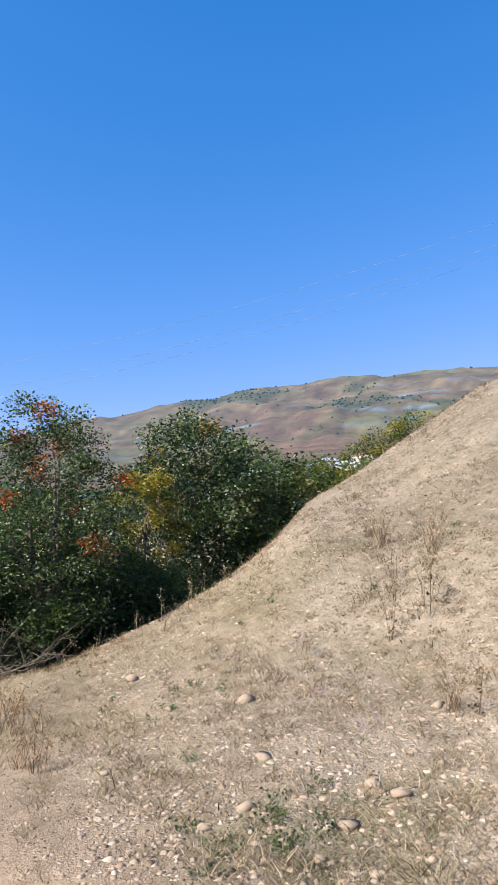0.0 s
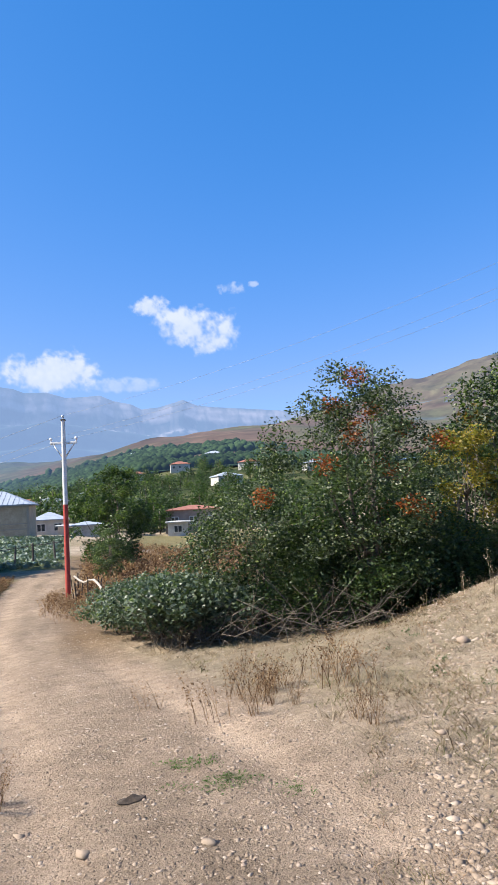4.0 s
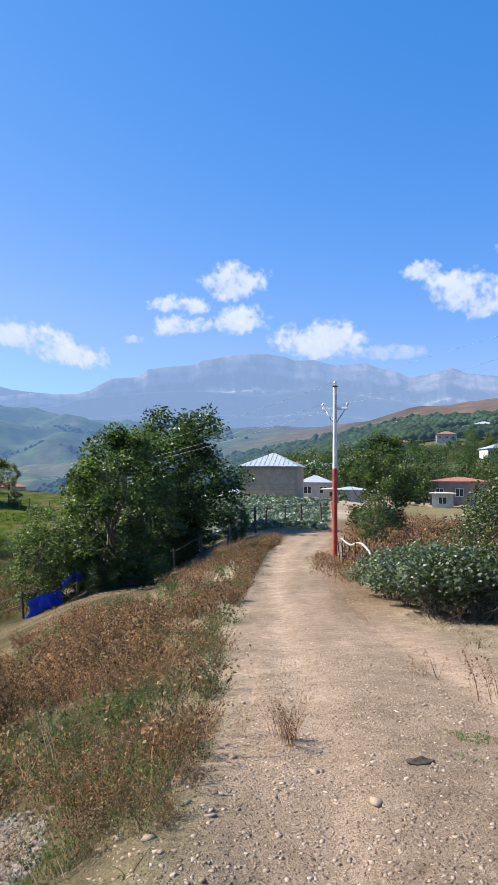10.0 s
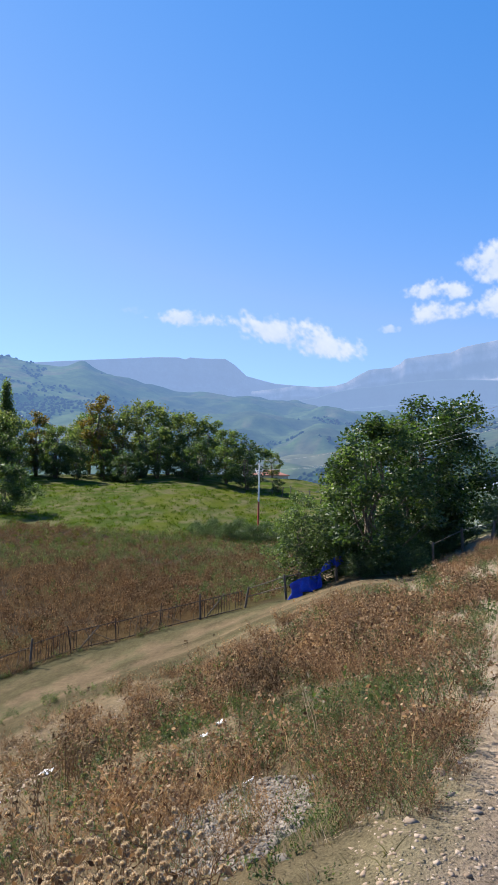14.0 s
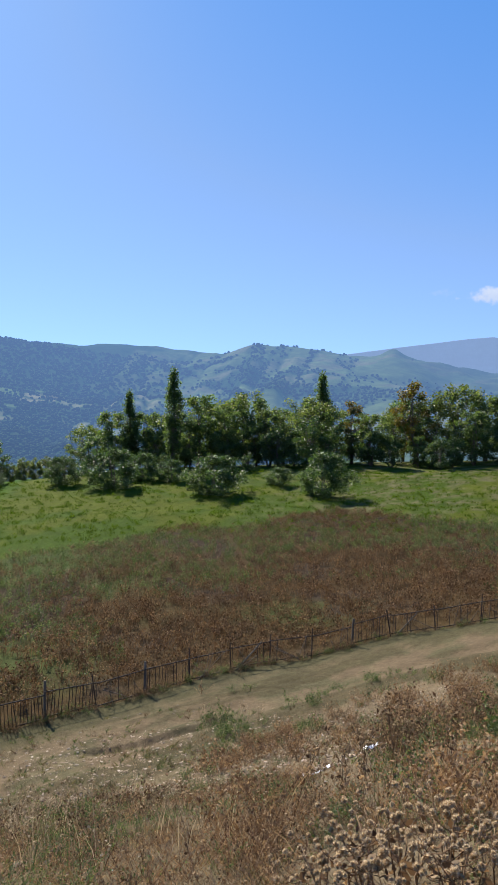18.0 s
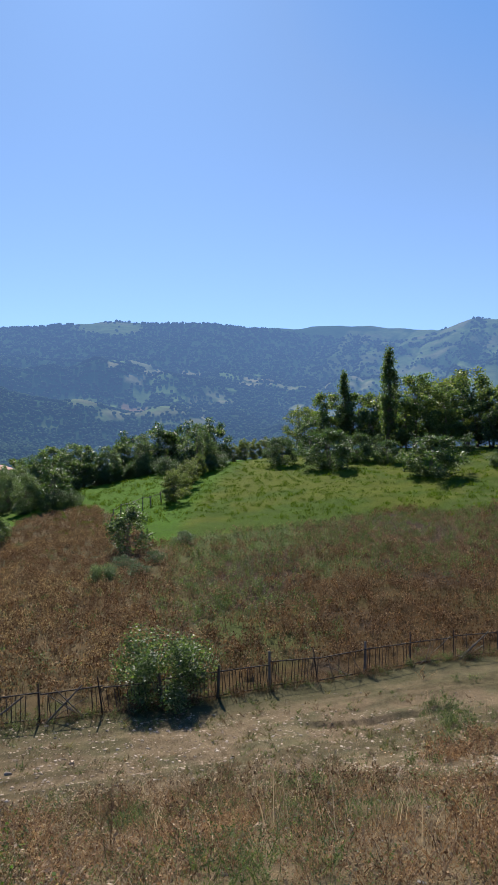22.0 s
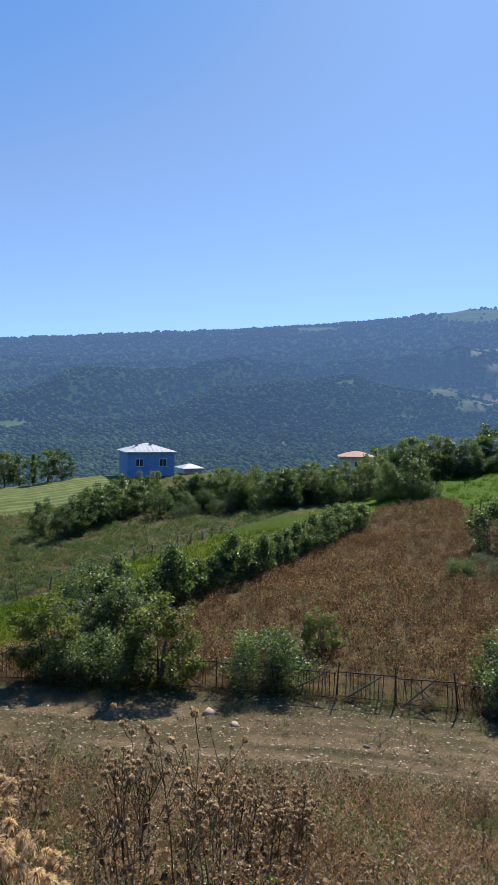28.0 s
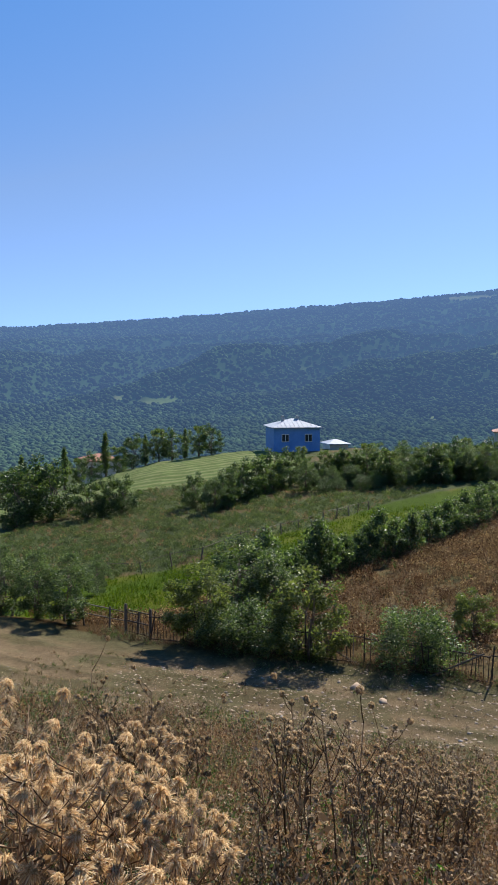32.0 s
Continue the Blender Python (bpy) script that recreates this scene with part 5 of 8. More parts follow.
# trees of the village: too many to count
def build_village_trees():
    rng = np.random.default_rng(21)
    az = np.r_[rng.uniform(-27, 0, 170), rng.uniform(-62, 4, 190), rng.uniform(4, 20, 14), rng.uniform(-58, -43, 40)]
    r = np.r_[rng.uniform(126, 400, 170), rng.uniform(120, 330, 190), rng.uniform(105, 190, 14), rng.uniform(70, 130, 40)]
    ya, yr = rng.uniform(-23, -5, 46), rng.uniform(112, 140, 46)
    free = ~((ya > -17.5) & (ya < -12.0) & (yr < 126))
    az, r = np.r_[az, ya[free]], np.r_[r, yr[free]]
    size = rng.uniform(0.55, 1.1, len(az)) * np.interp(r, [70, 130], [0.6, 1.0]) * np.where(az > 4, 0.75, 1.0)
    kind = rng.choice(4, len(az), p=[0.35, 0.1, 0.35, 0.2])
    pieces = {m: [] for m in ("dark", "mid", "deep", "ash")}
    trunks = []
    for a, d, q, k in zip(az, r, size, kind):
        p = bearing(a, d)
        base = np.array([p.x, p.y, float(ground_z(p.x, p.y))])
        h, w = 8.0 * q * rng.uniform(0.8, 1.2), 3.0 * q * rng.uniform(0.8, 1.15)
        cl = rng.normal(size=(26, 3))
        cl = cl / np.linalg.norm(cl, axis=1)[:, None] * (rng.random(26) ** 0.4)[:, None] * np.array([w * 0.85, w * 0.85, h * 0.43]) + np.array([0, 0, h * 0.52])
        c = cl[rng.integers(0, 26, 620)] + rng.normal(size=(620, 3)) * 0.2 * w
        c[:, 2] = np.maximum(c[:, 2], 0.2)
        pieces[("dark", "mid", "deep", "ash")[k]].append(leaves(rng, base + c, 0.5 * q ** 0.5, 0.5, 0.15))
        trunks.append(tube([base - np.array([0, 0, 0.3]), base + np.array([0, 0, h * 0.3]), base + np.array([0, 0, h * 0.8])], [0.2 * q, 0.14 * q, 0.04], 6))
    for m, label in (("dark", "dark green leafy trees among the village houses"), ("mid", "green leafy trees among the village houses"), ("deep", "deep green leafy trees among the village houses"), ("ash", "grey-green leafy trees among the village houses")):
        tagged(part_np("village_trees", *joined(pieces[m]), G[m]), label, "trees", kind="stuff")
    tagged(part_np("village_trunks", *joined(trunks), M_bark), "brown trunks of the village trees", "trunks", kind="stuff")


build_village_trees()
copy_at(T_MID, -8.3, 40, 0.78, 20, "young leafy tree in the dry meadow")
copy_at(T_GREY, -8.0, 30, 0.55, 120, "slender sapling beside the road fence")
copy_at(T_GREY, 3.6, 39, 0.55, 60, "small dark tree at the cabbage field")
copy_at(T_DARK, 11.6, 39, 0.95, 90, "tall dark leafy walnut tree beside the road")
copy_at(T_GREY, 16.6, 33.5, 0.95, 200)
copy_at(S_GREY, 10.5, 30, 0.6, 200, "low shrub under the walnut trees")
copy_at(S_GREY, 14.5, 29.6, 0.5, 20, "low shrub under the walnut trees")
# bramble hedge along the road
BRAMBLE = put_at(tree("bramble", "bramble hedge with broad pale green leaves", "bramble", 1.1, 0.95, 0.42, "bramble", 0.075, 7000, 91, 9, 40, "low"), -14.6, 11.2)
for az, r, s in [(-12.4, 11.7, 0.92), (-10.6, 12.9, 0.92), (-9.0, 14.4, 0.85), (-12.6, 13.0, 1.0), (-16.8, 11.5, 0.8)]:
    copy_at(BRAMBLE, az, r, s, az * 31, group="bramble hedge")


def dead_branches(name, label, spots, seed, n, length, rise=0.5):
    """A heap or row of dry bare branches."""
    rng = np.random.default_rng(seed)
    tubes = []
    for i in range(n):
        az, r = spots[0][0] + (spots[1][0] - spots[0][0]) * i / n, spots[0][1] + (spots[1][1] - spots[0][1]) * i / n
        p = bearing(az + rng.normal() * 0.5, r + rng.normal() * 0.25)
        b = np.array([p.x, p.y, float(ground_z(p.x, p.y)) + rng.uniform(0, 0.15)])
        a = rng.uniform(0, 6.28)
        d = np.array([math.cos(a), math.sin(a), rise * rng.uniform(0.1, 1)]) * length * rng.uniform(0.5, 1.2)
        bend = rng.normal(size=3) * 0.12 * length
        tubes.append(tube([b, b + d * 0.5 + bend, b + d], [0.007, 0.005, 0.002], 4))
        tubes.append(tube([b + d * 0.5 + bend, b + d * 0.8 + bend + rng.normal(size=3) * 0.2 * length], [0.005, 0.0015], 4))
    v, f = joined(tubes)
    tagged(part_np(name, v, f, M_dead), label, "dead branches", kind="stuff")


M_dead = surface("dead_branch", (0.06, 0.048, 0.036), (0.17, 0.14, 0.11), 9, 70, 0.9)
dead_branches("dead_branches", "pale dead branch sticking out of the thicket", [(-25.4, 10.4), (-27.4, 10.2)], 5, 12, 1.3, 0.5)
dead_branches("dead_branches", "row of dry grey branches laid along the slope crest", [(-43, 16.5), (-57, 20.5)], 1, 70, 1.1, 0.35)
dead_branches("dead_branches", "bare grey twigs under the thicket", [(-12, 11.0), (-31, 10.6)], 2, 130, 0.8, 1.1)


# ---- fences ----
def unit_rod(name, material, r=0.5, sides=6):
    v, f = tube([(0, 0, 0), (0, 0, 0.5), (0, 0, 1)], [r, r, r * 0.9], sides)
    return np_mesh(name, v, f, material)


ROD_IRON, ROD_WOOD, ROD_SQUARE = unit_rod("rod", M_rust), unit_rod("stake", M_wood), unit_rod("paling", M_rust, 0.5, 4)


def rod(name, mesh, a, b, thick, parent, label=""):
    """A rod from a to b that shares the unit rod's mesh."""
    ob = new(name, mesh)
    a, b = Vector(a), Vector(b)
    q = (b - a).to_track_quat("Z", "Y").to_matrix().to_4x4()
    ob.matrix_basis = Matrix.Translation(a) @ q @ Matrix.Diagonal((thick, thick, (b - a).length, 1))
    ob.parent = parent
    if label:
        ob["label"] = label
    return ob


def at_ground(x, y, up=0.0):
    return Vector((x, y, float(ground_z(x, y)) + up))


def iron_bay(a, b, rng, height=0.92, palings=15, lean=0.0):
    """One bay of the low iron fence: a post, two rails and its palings."""
    root = new("fence_bay")
    tagged(root, "rusty iron fence bay with thin palings and rough post", "fence", "lower fence bays")
    pa, pb = at_ground(*a), at_ground(*b)
    root.location = pa
    o = pa
    woody = rng.random() < 0.35
    tilt = Vector((rng.gauss(0, 0.13), rng.gauss(0, 0.13), 0))
    rod("post", ROD_WOOD if woody else ROD_IRON, pa - o - Vector((0, 0, 0.2)), pa - o + tilt + Vector((0, 0, height * rng.uniform(1.1, 1.35))), 0.1 if woody else 0.05, root)
    sag = rng.uniform(-0.06, 0.02)
    h0, h1 = height * rng.uniform(0.92, 1.0), height * rng.uniform(0.92, 1.0)
    for lo in (0.12, 1.0):
        rod("rail", ROD_IRON, pa - o + Vector((0, 0, h0 * lo + sag)), pb - o + Vector((0, 0, h1 * lo + sag)), 0.045, root)
    if rng.random() < 0.3:
        rod("brace", ROD_WOOD, pa - o + Vector((0.1, 0.1, -0.05)), pa.lerp(pb, rng.uniform(0.35, 0.9)) - o + Vector((0, 0, height * rng.uniform(0.8, 1.15))), 0.06, root, "crooked wooden brace")
    broken = rng.random() < 0.35
    if broken:
        for k in range(rng.randint(3, 6)):
            f0, f1 = rng.random(), rng.random()
            rod("stick", ROD_WOOD, pa.lerp(pb, f0) - o + Vector((0.06, 0, 0.02)), pa.lerp(pb, f1) - o + Vector((0.06, 0, height * rng.uniform(0.5, 1.2))), rng.uniform(0.015, 0.03), root, "dry stick stuck in the fence")
    for k in range(palings):
        if rng.random() < (0.75 if broken else 0.12):
            continue
        f = (k + 0.5) / palings
        base = pa.lerp(pb, f) - o
        top = base + Vector((rng.gauss(0, 0.025), rng.gauss(0, 0.03) + lean, (h0 + (h1 - h0) * f) * rng.uniform(0.97, 1.06) + sag))
        rod("paling", ROD_SQUARE, base + Vector((0, 0, 0.04)), top, 0.026, root)


def stake_line(label, pts, height, thick, gap, seed, rails=1, mesh=None, group=""):
    """Stakes along a line with wire or poles between them."""
    rng = random.Random(seed)
    root = new("fence")
    tagged(root, label, "fence", group)
    P = [Vector((*p, 0)) for p in pts]
    root.location = at_ground(P[0].x, P[0].y)
    o = root.location
    tops = []
    for p, q in zip(P[:-1], P[1:]):
        n = max(1, round((q - p).length / gap))
        for k in range(n):
            w = p.lerp(q, k / n)
            g = at_ground(w.x + rng.gauss(0, 0.08), w.y + rng.gauss(0, 0.08)) - o
            t = g + Vector((rng.gauss(0, 0.10) * height, rng.gauss(0, 0.10) * height, height * rng.uniform(0.8, 1.15)))
            rod("stake", mesh or ROD_WOOD, g - Vector((0, 0, 0.15)), t, thick * rng.uniform(0.75, 1.2), root)
            tops.append((g, t))
    for (g0, t0), (g1, t1) in zip(tops[:-1], tops[1:]):
        for k in range(rails):
            f = 0.9 - 0.38 * k
            rod("rail", ROD_WOOD if thick > 0.09 else ROD_IRON, g0.lerp(t0, f), g1.lerp(t1, f), 0.045 if thick > 0.09 else 0.012, root)
    return root


def build_lower_fence():
    rng = random.Random(3)
    seg = np.array([[-21.0, -2.0], [-21, 12], [-20.6, 18], [-18.6, 23.2], [-14.6, 27], [-12.6, 28]])
    d = np.r_[0, np.cumsum(np.hypot(*np.diff(seg, axis=0).T))]
    n = 18
    s = np.linspace(0, d[-1], n + 1)
    x, y = np.interp(s, d, seg[:, 0]), np.interp(s, d, seg[:, 1])
    for k in range(n):
        iron_bay((x[k], y[k]), (x[k + 1], y[k + 1]), rng, lean=rng.gauss(0, 0.05))
    stake_line("crooked wooden stakes with poles beside the gateway", [(-12.6, 28), (-10.7, 28.4), (-8.5, 29.2), (-6, 30.5)], 1.15, 0.12, 1.5, 8, 2)
    for k in range(6):
        y0 = -2.0 - 1.9 * k
        if k < 5:
            iron_bay((-21.0, y0 - 1.9), (-21.0, y0), rng, 0.95)
    stake_line("wooden stake fence with thin rails along the track", [(-22.0, -12.6), (-22.2, -16), (-22.6, -20), (-23, -26)], 1.1, 0.1, 1.3, 9, 2)


build_lower_fence()


def build_gate():
    root = new("field_gate")
    tagged(root, "narrow rusty iron gate in the field fence", "gate")
    o = at_ground(-21.1, -11.5)
    root.location = o
    a, b = at_ground(-21.1, -11.5) - o, at_ground(-21.8, -12.9) - o
    for p in (a, b):
        rod("post", ROD_WOOD, p - Vector((0, 0, 0.2)), p + Vector((0, 0, 1.15)), 0.12, root)
    for h in (0.15, 0.55, 0.95):
        rod("rail", ROD_IRON, a + Vector((0, 0, h)), b + Vector((0, 0, h)), 0.04, root)
    for k in range(9):
        p = a.lerp(b, (k + 0.5) / 9)
        rod("bar", ROD_SQUARE, p + Vector((0, 0, 0.15)), p + Vector((0, 0, 0.95)), 0.018, root)
    rod("brace", ROD_IRON, a + Vector((0, 0, 0.15)), b + Vector((0, 0, 0.95)), 0.03, root)


build_gate()


def pol(az, r):
    p = bearing(az, r)
    return (p.x, p.y)


stake_line("rusty rod fence with wire beside the gravel road", [pol(-4.9, 27), pol(-7.3, 17.4), pol(-9.5, 14)], 0.85, 0.04, 0.95, 11, 2, ROD_IRON)
stake_line("leaning wooden stakes round the cabbage field", [pol(8.5, 36), pol(4.4, 38), pol(1.2, 43), pol(-3.4, 47), pol(-5.5, 50)], 1.35, 0.14, 1.7, 12, 1)
stake_line("wooden stake fence across the fields", [pol(124.5, 46.5), pol(114, 48), pol(104.5, 57), pol(99.2, 68)], 1.1, 0.1, 2.0, 13, 1)
stake_line("hedge stakes in the green field", [pol(74, 72), pol(80.5, 62)], 1.2, 0.12, 1.6, 14, 1)
stake_line("rough stake fence below the far trees", [pol(22, 96), pol(17, 88), pol(13, 84)], 1.6, 0.14, 1.8, 15, 1)
stake_line("old posts of a fence on the slope crest", [pol(-60, 20.5), pol(-52, 22.5)], 0.8, 0.08, 1.1, 16, 1)
# bent pale pole laid along the road fence
M_pale = surface("pale_wood", (0.26, 0.22, 0.17), (0.42, 0.37, 0.3), 5, 40, 0.8)
bent = new("bent_pole")
tagged(bent, "bent pale wooden pole lying on the road fence", "pole")
pts = []
for k in range(7):
    f = k / 6
    p = bearing(-5.2 - 2.5 * f, 25.5 - 9 * f)
    pts.append((p.x, p.y, float(ground_z(p.x, p.y)) + 0.85 - 0.06 * math.sin(f * 7) - 0.1 * f))
v, f = tube(pts, 0.035, 6)
part_np("shaft", v, f, M_pale, bent)


# ---- power line ----
def power_pole(az, r, height, red_to, label, turn):
    root = new("power_pole")
    tagged(root, label, "power pole", "power line poles")
    p = bearing(az, r)
    p.z = float(ground_z(p.x, p.y))
    root.matrix_basis = pose(p.x, p.y, p.z, 0, 0, turn)
    v, f = tube([(0, 0, -0.3), (0, 0, red_to)], [0.095, 0.09], 12)
    part_np("lower_shaft", v, f, M_red, root, "red painted lower shaft")
    v, f = tube([(0, 0, red_to), (0, 0, height)], [0.088, 0.075], 12)
    part_np("upper_shaft", v, f, M_white, root, "white painted upper shaft")
    part("cap", box_bm(-0.09, -0.09, height, 0.09, 0.09, height + 0.05, 0.015), M_rust, root)
    part("cross_arm", box_bm(-0.5, -0.04, height - 0.87, 0.5, 0.04, height - 0.79, 0.01), M_white, root)
    for s in (-1, 1):
        v, f = tube([(s * 0.42, 0, height - 0.83), (s * 0.06, 0, height - 1.35)], 0.03, 6)
        part_np("brace", v, f, M_white, root)
    for x, z in ((-0.47, height - 0.79), (0.47, height - 0.79), (0.0, height + 0.05)):
        v, f = tube([(x, 0, z), (x, 0, z + 0.06), (x, 0, z + 0.08), (x, 0, z + 0.15), (x, 0, z + 0.17)], [0.02, 0.02, 0.05, 0.055, 0.025], 8)
        part_np("insulator", v, f, M_snow, root)
    return root


P1 = power_pole(-4.68, 26.0, 6.55, 3.45, "slim steel power pole, white above and red below", -20)
P2 = power_pole(23.1, 67.0, 6.95, 3.1, "slim steel power pole beside the green field", -20)
P3 = power_pole(-75.0, 22.5, 6.6, 3.2, "slim steel power pole up the hillside", 40)


def wires(a, b, sag, thick=0.006):
    ma, mb = a.matrix_basis, b.matrix_basis
    for name_z, x in ((0.2, 0.0), (-0.64, -0.47), (-0.64, 0.47)):
        pa = ma @ Vector((x, 0, POLE_H[a.name] + name_z))
        pb = mb @ Vector((x, 0, POLE_H[b.name] + name_z))
        pts = []
        for k in range(25):
            f = k / 24
            q = pa.lerp(pb, f)
            pts.append((q.x, q.y, q.z - sag * 4 * f * (1 - f)))
        v, f = tube(pts, thick, 4)
        tagged(part_np("power_wire", v, f, M_wire), "thin sagging electric wire between poles", "wire", "power line wires")


POLE_H = {P1.name: 6.55, P2.name: 6.95, P3.name: 6.6}
wires(P1, P2, 0.9)
wires(P1, P3, 1.1, 0.0035)


# ---- buildings ----
def window(root, centre, w, h, normal_y, frame_mat):
    """A window in a wall that faces -y or +y, or -x / +x when normal_y is 0."""
    x, y, z = centre
    if normal_y:
        s = normal_y
        fr = part("window", box_bm(x - w / 2, min(y, y + s * 0.08), z - h / 2, x + w / 2, max(y, y + s * 0.08), z + h / 2, 0.01), frame_mat, root, "white framed window")
        for k in (-1, 1):
            part("pane", box_bm(x + k * w * 0.24 - w * 0.2, min(y + s * 0.07, y + s * 0.1), z - h * 0.42, x + k * w * 0.24 + w * 0.2, max(y + s * 0.07, y + s * 0.1), z + h * 0.42), M_glass, fr)


def house(name, label, az, r, w, d, wall_h, roof_h, wall_mat, roof_mat, turn=None, windows=2, gable=False, chimney=False, seams=0, z=None, storeys=1):
    root = new(name)
    tagged(root, label, "house")
    p = bearing(az, r)
    gz = float(ground_z(p.x, p.y)) if r < 420 else float(hill_z(np.array([p.x]), np.array([p.y]))[0])
    root.matrix_basis = pose(p.x, p.y, gz - 0.1 if z is None else z, 0, 0, az if turn is None else az + turn)
    bm = bmesh.new()
    t = 0.3
    for a in ((-w / 2, -d / 2, w / 2, -d / 2 + t), (-w / 2, d / 2 - t, w / 2, d / 2), (-w / 2, -d / 2 + t, -w / 2 + t, d / 2 - t), (w / 2 - t, -d / 2 + t, w / 2, d / 2 - t)):
        box_bm(a[0], a[1], -1.2, a[2], a[3], wall_h, 0, bm)
    part("wall", bm, wall_mat, root)
    o = 0.45
    bm = bmesh.new()
    X, Y = w / 2 + o, d / 2 + o
    low = [bm.verts.new((sx * X, sy * Y, wall_h - 0.05)) for sx, sy in ((-1, -1), (1, -1), (1, 1), (-1, 1))]
    eave = [bm.verts.new((sx * X, sy * Y, wall_h + 0.1)) for sx, sy in ((-1, -1), (1, -1), (1, 1), (-1, 1))]
    rl = max(0.0, X - Y) if not gable else X
    if X < Y:
        rl = 0.3
    ra, rb = bm.verts.new((-max(rl, 0.2), 0, wall_h + roof_h)), bm.verts.new((max(rl, 0.2), 0, wall_h + roof_h))
    for k in range(4):
        bm.faces.new((low[k], low[(k + 1) % 4], eave[(k + 1) % 4], eave[k]))
    bm.faces.new(low[::-1])
    bm.faces.new((eave[0], eave[1], rb, ra))
    bm.faces.new((eave[1], eave[2], rb))
    bm.faces.new((eave[2], eave[3], ra, rb))
    bm.faces.new((eave[3], eave[0], ra))
    bmesh.ops.recalc_face_normals(bm, faces=bm.faces)
    roof = part("roof", bm, roof_mat, root)
    for k in range(seams):
        f = -1 + 2 * (k + 0.5) / seams
        xe = f * X
        zr = min(1.0, (X - abs(xe)) / max(X - rl, 0.01)) if rl < X else 1.0
        v, q = tube([(xe, -Y, wall_h + 0.12), (xe, -Y + Y * zr, wall_h + 0.12 + (roof_h - 0.1) * zr)], 0.035, 4)
        part_np("seam", v, q, roof_mat, roof)
    if chimney:
        for cx in (-w * 0.22, w * 0.1):
            part("chimney", box_bm(cx - 0.25, -0.6, wall_h + roof_h * 0.4, cx + 0.25, -0.1, wall_h + roof_h + 0.5, 0.02), M_concrete, roof)
    for s in range(storeys):
        zc = wall_h * (s + 0.55) / storeys
        for k in range(windows):
            xx = -w / 2 + w * (k + 0.5) / windows
            window(root, (xx, -d / 2, zc), min(1.3, w / windows * 0.5), min(1.4, wall_h / storeys * 0.5), -1, M_white)
    return root


# block-built barn with a tin hip roof beyond the cabbages
barn = house("barn", "grey block barn with silvery tin hip roof", 0.5, 92, 8.4, 9.0, 3.85, 1.9, M_block, M_tin, turn=-8, windows=0, seams=13, z=-2.75)
barn["category"] = "barn"
barn.matrix_basis = barn.matrix_basis @ Matrix.Diagonal((0.86, 1, 1, 1))
for course in range(15):
    zc = course * 0.26
    for k in range(10):
        x0 = -4.2 + (k + (0.5 if course % 2 else 0)) * 0.84
        x1 = min(x0 + 0.82, 4.2)
        if x1 - x0 > 0.1:
            part("block", box_bm(x0, -4.525, zc, x1, -4.49, zc + 0.24), M_block, barn)
M_band = surface("plaster_band", (0.3, 0.26, 0.2), (0.4, 0.35, 0.28), 2, 20, 0.9)
for a in ((-4.25, -4.55, 3.6, 4.25, -4.5, 3.84), (-4.25, -4.55, 0.9, 4.25, -4.5, 1.02), (-4.25, -4.55, -0.4, -3.95, -4.5, 3.6), (3.95, -4.55, -0.4, 4.25, -4.5, 3.6), (-4.25, -4.55, 1.55, 4.25, -4.5, 1.66)):
    part("band", box_bm(*a), M_band, barn, "plastered band on the barn wall")
house("house", "small white house with tin roof", -3.0, 112, 5.0, 6, 2.5, 1.2, M_plaster, M_tin, windows=2)
house("shed", "low open shed with grey roof", -5.9, 96, 3.6, 3, 1.6, 0.5, M_concrete, M_tin, windows=0)
house("shed", "pale yard shed beside the barn", -4.5, 104, 3.0, 3, 1.4, 0.3, M_plaster, M_concrete, windows=1)
big = house("house", "large brick house with flat red and grey roof", -14.6, 122, 9.5, 8, 3.9, 0.8, surface("grey_render", (0.2, 0.16, 0.14), (0.3, 0.25, 0.22), 1, 12, 0.9), M_tile, windows=3)
house("house", "pale annex with white walls beside a brick house", -13.3, 112, 3.2, 4, 2.3, 0.25, M_plaster, M_concrete, windows=1)
